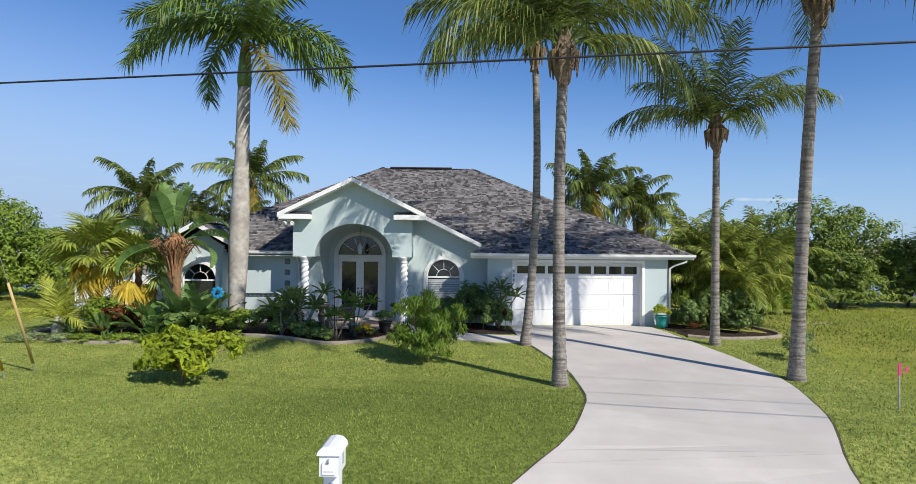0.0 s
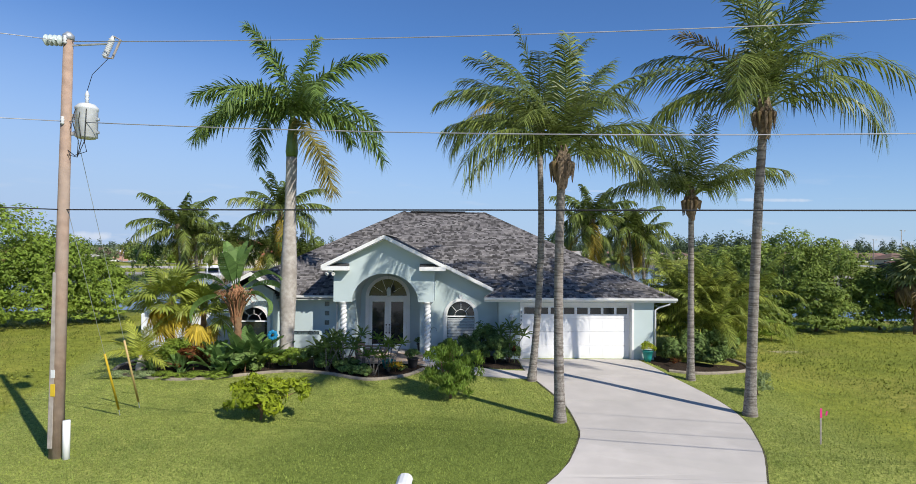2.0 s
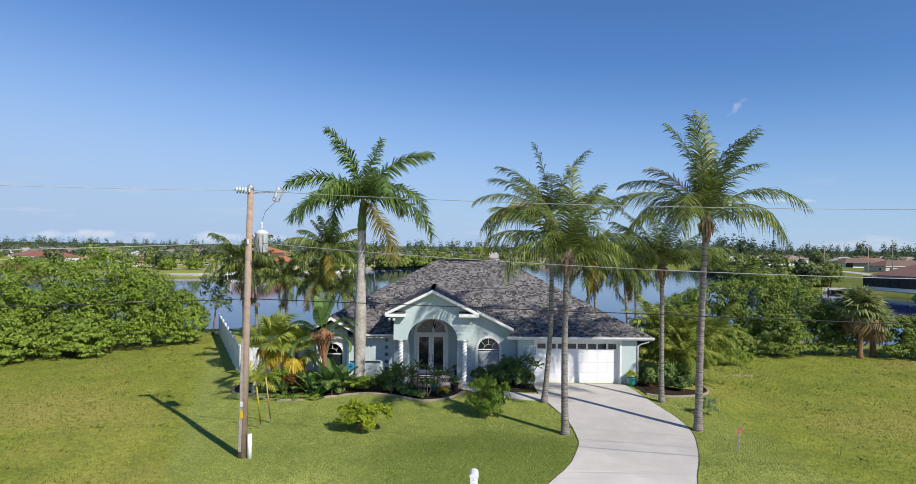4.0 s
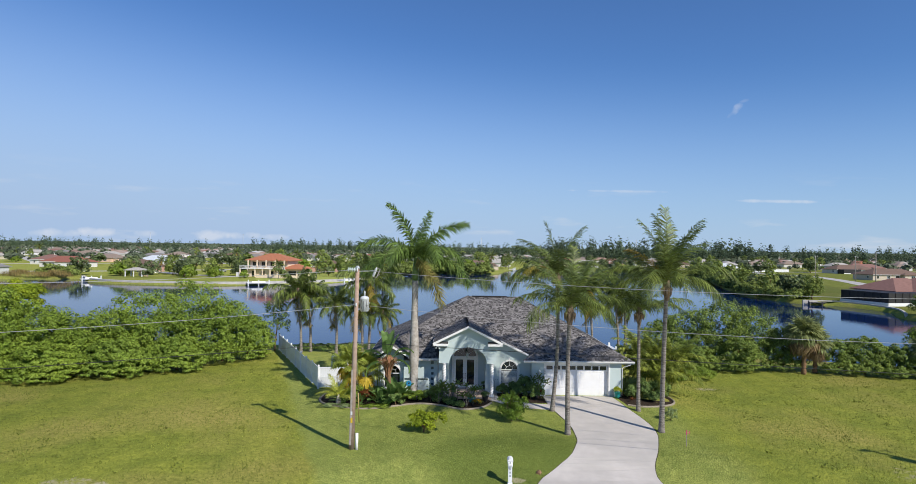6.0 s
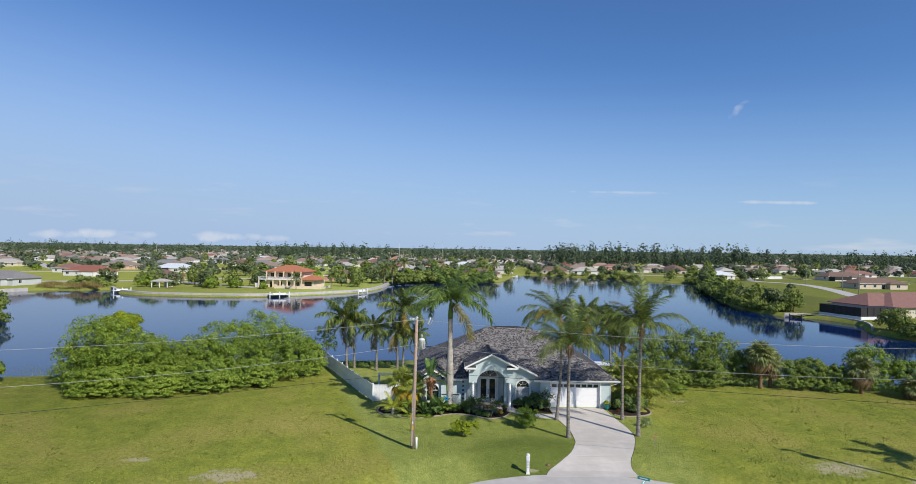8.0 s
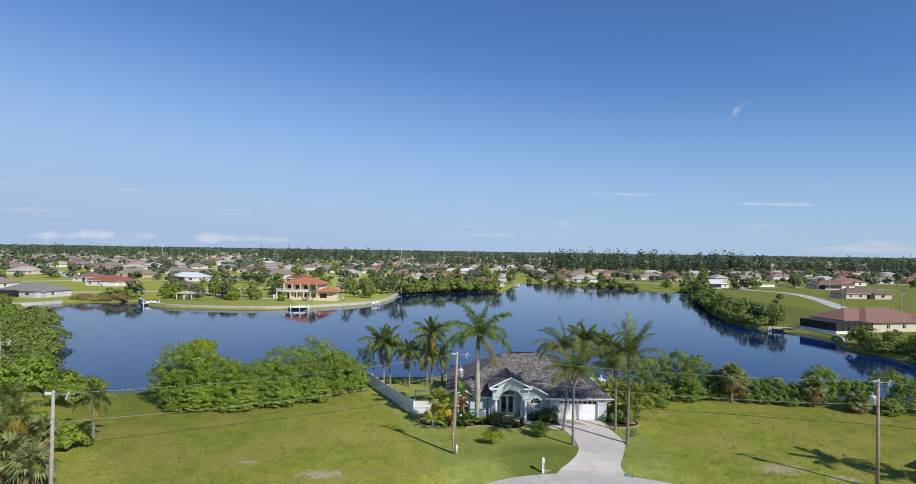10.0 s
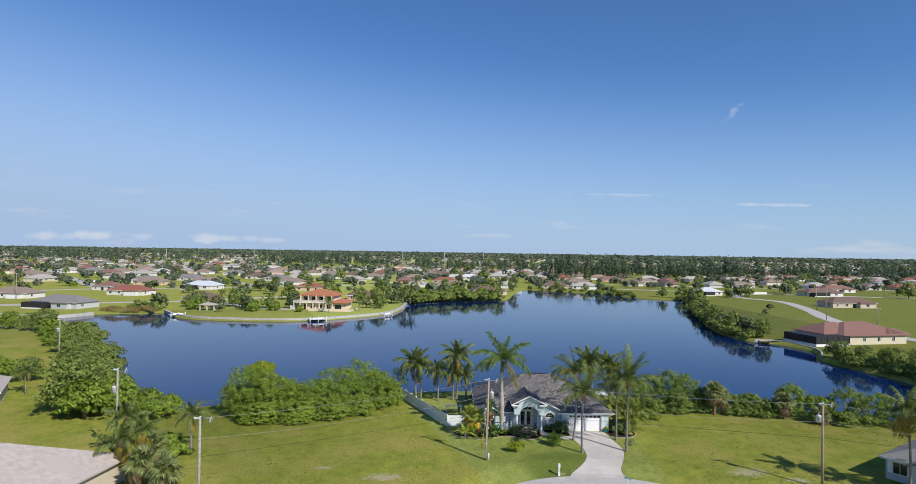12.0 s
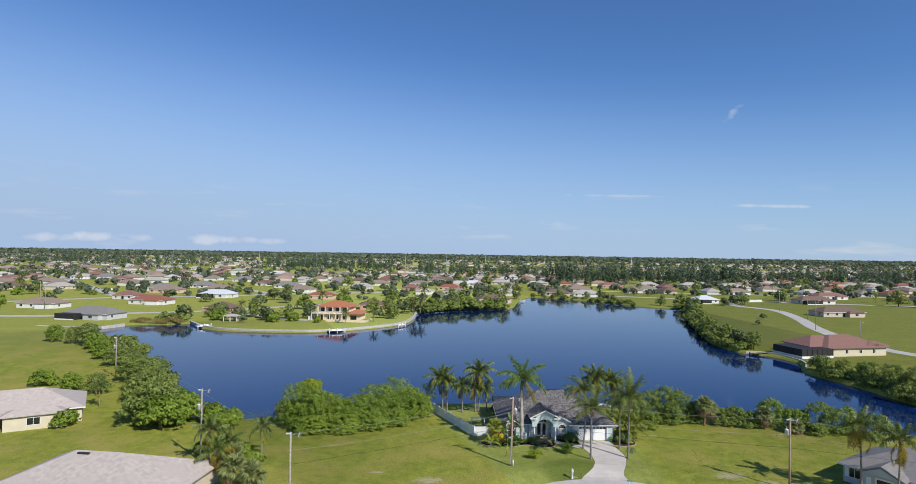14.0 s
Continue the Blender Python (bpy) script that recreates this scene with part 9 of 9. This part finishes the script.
for i in range(4600):
    y = 560 + 3600 * r.rand() ** 1.15
    x = r.uniform(-1, 1) * (y + 150) * 0.98
    h = r.uniform(4, 10) + (3 if y > 1500 else 0)
    spots.append((x, y, h, h * r.uniform(0.5, 0.85)))
spots = [s for s in spots if free(s[0], s[1], 1)]
woods("far_woods", spots, M["woodland"], "far scattered trees and woods reaching the horizon", 8, 12)
# the last woods close the plain a little short of where the view ends
spots = []
for i in range(5200):
    y = 2700 + 2150 * r.rand() ** 0.8
    spots.append((r.uniform(-1, 1) * (y + 150) * 0.86, y, r.uniform(0.0052, 0.0066) * y, y * r.uniform(0.005, 0.009)))
woods("horizon_woods", spots, M["woodland"], "dark level woods along the horizon", 12, 7)
# clumps of garden trees between the nearer houses
spots = []
for i in range(480):
    y = 300 + 420 * r.rand()
    x = r.uniform(-1, 1) * (y + 150) * 0.9
    if 95 < x < 330 and y < 400 or -340 < x < -40 and y < 330:
        continue
    for j in range(1 + int(r.rand() * 3)):
        h = r.uniform(2.5, 7.0)
        spots.append((x + r.normal() * 5, y + r.normal() * 4, h, h * r.uniform(0.45, 0.75)))
spots = [s for s in spots if free(s[0], s[1], 0.5)]
woods("garden_trees", spots, M["woodland"], "dark green garden trees and palms between distant houses", 9, 46)


# houses too far to count: walls and hip roofs, each with a colour of its own
def ramp_mat(name, colours, rough=0.9):
    m = mat(name, colours[0], rough=rough, spec=0.2)
    n, l = m.node_tree.nodes, m.node_tree.links
    g, ra = n.new("ShaderNodeNewGeometry"), n.new("ShaderNodeValToRGB")
    ra.color_ramp.interpolation = "CONSTANT"
    while len(ra.color_ramp.elements) < len(colours):
        ra.color_ramp.elements.new(0.5)
    for k, c in enumerate(colours):
        ra.color_ramp.elements[k].position = k / len(colours)
        ra.color_ramp.elements[k].color = (*c, 1)
    l.new(g.outputs["Random Per Island"], ra.inputs["Fac"])
    l.new(ra.outputs["Color"], n["Principled BSDF"].inputs["Base Color"])
    return m


wv, wf_, rv, rf = [], [], [], []
for i in range(1150):
    y = 520 + 2300 * r.rand() ** 1.1
    x = r.uniform(-1, 1) * (y + 140) * 0.9
    y = round(y / 64) * 64 + r.uniform(-16, 16)
    if not free(x, y, 8) or 300 < x < 620 and 640 < y < 860 or -330 < x < -120 and 900 < y < 1100:
        continue
    placed.append((x, y, 9))
    w, d, a = r.uniform(14, 21), r.uniform(10, 14), radians(r.choice([0, 4, -6, 90]))
    ca, sa = math.cos(a), math.sin(a)
    place = lambda p: (x + p[0] * ca - p[1] * sa, y + p[0] * sa + p[1] * ca, p[2])
    o = len(wv)
    wv += [place((sx * w / 2, sy * d / 2, z)) for z in (0, 2.8) for sx, sy in ((-1, -1), (1, -1), (1, 1), (-1, 1))]
    wf_ += [(o, o + 1, o + 5, o + 4), (o + 1, o + 2, o + 6, o + 5), (o + 2, o + 3, o + 7, o + 6), (o + 3, o, o + 4, o + 7)]
    o = len(rv)
    e, g2 = d / 2 + 0.6, w / 2 + 0.6
    rv += [place(p) for p in ((-g2, -e, 2.8), (g2, -e, 2.8), (g2, e, 2.8), (-g2, e, 2.8), (-(g2 - e), 0, 2.8 + e * 0.42), (g2 - e, 0, 2.8 + e * 0.42))]
    rf += [(o, o + 1, o + 5, o + 4), (o + 1, o + 2, o + 5), (o + 2, o + 3, o + 4, o + 5), (o + 3, o, o + 4), (o + 3, o + 2, o + 1, o)]
far_town = thing("far_houses", "rows of far pale houses with grey and reddish roofs", "houses", kind="stuff")
part("wall", raw_mesh("wall", wv, wf_, ramp_mat("far_walls", ((0.66, 0.62, 0.54), (0.70, 0.68, 0.64), (0.58, 0.50, 0.42), (0.72, 0.72, 0.70), (0.60, 0.45, 0.36)))), None, far_town)
part("roof", raw_mesh("roof", rv, rf, ramp_mat("far_roofs", ((0.30, 0.25, 0.21), (0.27, 0.19, 0.16), (0.36, 0.34, 0.32), (0.33, 0.22, 0.17), (0.48, 0.46, 0.43), (0.22, 0.18, 0.16), (0.34, 0.26, 0.22)))), None, far_town)

# tufts of weeds in the rough grass of the lots
spots = []
for i in range(2600):
    x, y = r.uniform(14, 62) * r.choice([-1, 1]), r.uniform(-14, 34)
    if x < 0 and x > -11.5 - 0.32 * (y - 4):
        continue
    h = r.uniform(0.08, 0.22)
    spots.append((x, y, h, r.uniform(0.12, 0.45)))
woods("lot_weeds", [s for s in spots if free(s[0], s[1], 0)], M["blade_dry"], "low weeds and tufts in the rough grass", 14, 9, 0.4)

# ---------------------------------------------------------------- grass
def grass(name, x0, x1, y0, y1, n, tall, seed, skip, label, m, wide=0.014):
    r = np.random.RandomState(seed)
    x, y = r.uniform(x0, x1, n), r.uniform(y0, y1, n)
    edge = np.minimum(np.minimum(x - x0, x1 - x), np.minimum(y - y0, y1 - y))
    keep = r.uniform(0, 1, n) < np.clip(edge / 6, 0.02, 1)
    for poly in skip:
        px, py = np.array([p[0] for p in poly]), np.array([p[1] for p in poly])
        ins = np.zeros(n, bool)
        j = len(px) - 1
        for i in range(len(px)):
            cond = ((py[i] > y) != (py[j] > y)) & (x < (px[j] - px[i]) * (y - py[i]) / (py[j] - py[i] + 1e-12) + px[i])
            ins ^= cond
            j = i
        keep &= ~ins
    x, y = x[keep], y[keep]
    n = len(x)
    z = np.array([height(a, b) for a, b in zip(x, y)])
    t = r.uniform(0, 2 * np.pi, n)
    L = tall * r.uniform(0.5, 1.3, n)
    w = wide * r.uniform(0.7, 1.4, n)
    lean = r.normal(scale=0.45, size=(n, 2)) * L[:, None]
    v = np.stack([np.stack([x - np.cos(t) * w, y - np.sin(t) * w, z - 0.005], 1), np.stack([x + np.cos(t) * w, y + np.sin(t) * w, z - 0.005], 1), np.stack([x + lean[:, 0], y + lean[:, 1], z + L], 1)], 1).reshape(-1, 3)
    me = bpy.data.meshes.new(name)
    me.vertices.add(n * 3)
    me.vertices.foreach_set("co", v.astype(np.float32).ravel())
    me.loops.add(n * 3)
    me.loops.foreach_set("vertex_index", np.arange(n * 3, dtype=np.int32))
    me.polygons.add(n)
    me.polygons.foreach_set("loop_start", np.arange(0, n * 3, 3, dtype=np.int32))
    me.update(calc_edges=True)
    me.materials.append(m)
    tagged(part(name, me), label, "grass", kind="stuff")


drive_poly = drive_left + drive_right[::-1]
road_poly = [(CUL[0] + CUL[2] * math.cos(2 * math.pi * i / 72), CUL[1] + CUL[2] * math.sin(2 * math.pi * i / 72)) for i in range(72)]
house_poly = [(-10, 20.8), (-10, 36), (8.7, 36), (8.7, 21)]
walk_poly = strip([(3.0, 18.0), (1.6, 18.2), (0.2, 18.8), (-0.9, 19.7), (-1.9, 20.6)], 1.15)
bed_polys = [BED_FRONT + [(-1.3, 20.1), (-5.4, 20.3), (-8.1, 21.4), (-9.9, 21.5)], BED_SIDE + [(8.8, 22.0), (8.25, 20.8)], BED_MID + [(-0.9, 21.75), (2.55, 20.95)]]
LOT_LINE = [(-26, 48), (-21.9, 35.9), (-17.7, 22.0), (-13.8, 11.6), (-11.2, 4.2), (-8.0, -5)]
LOT_POLY = LOT_LINE + [(-90, -5), (-90, 48)]
LAWN_POLY = LOT_LINE + [(13, -5), (13, 48)]
SKIP = [drive_poly, road_poly, house_poly, walk_poly] + bed_polys
grass("lawn_grass", -15, 13, 4.0, 20.5, 380000, 0.034, 1, SKIP + [LOT_POLY], "short mown lawn grass", M["blade"], 0.009)
grass("lawn_grass", -24, 24, -1, 33, 160000, 0.05, 2, SKIP + [LOT_POLY], "short mown lawn grass", M["blade"], 0.016)
grass("lot_grass", -64, -8, -10, 42, 90000, 0.085, 3, SKIP + [LAWN_POLY], "rough uncut grass on the open lot", M["blade_dry"], 0.026)
grass("lot_grass", 12, 64, -10, 36, 70000, 0.085, 4, SKIP, "rough uncut grass on the open lot", M["blade_dry"], 0.026)
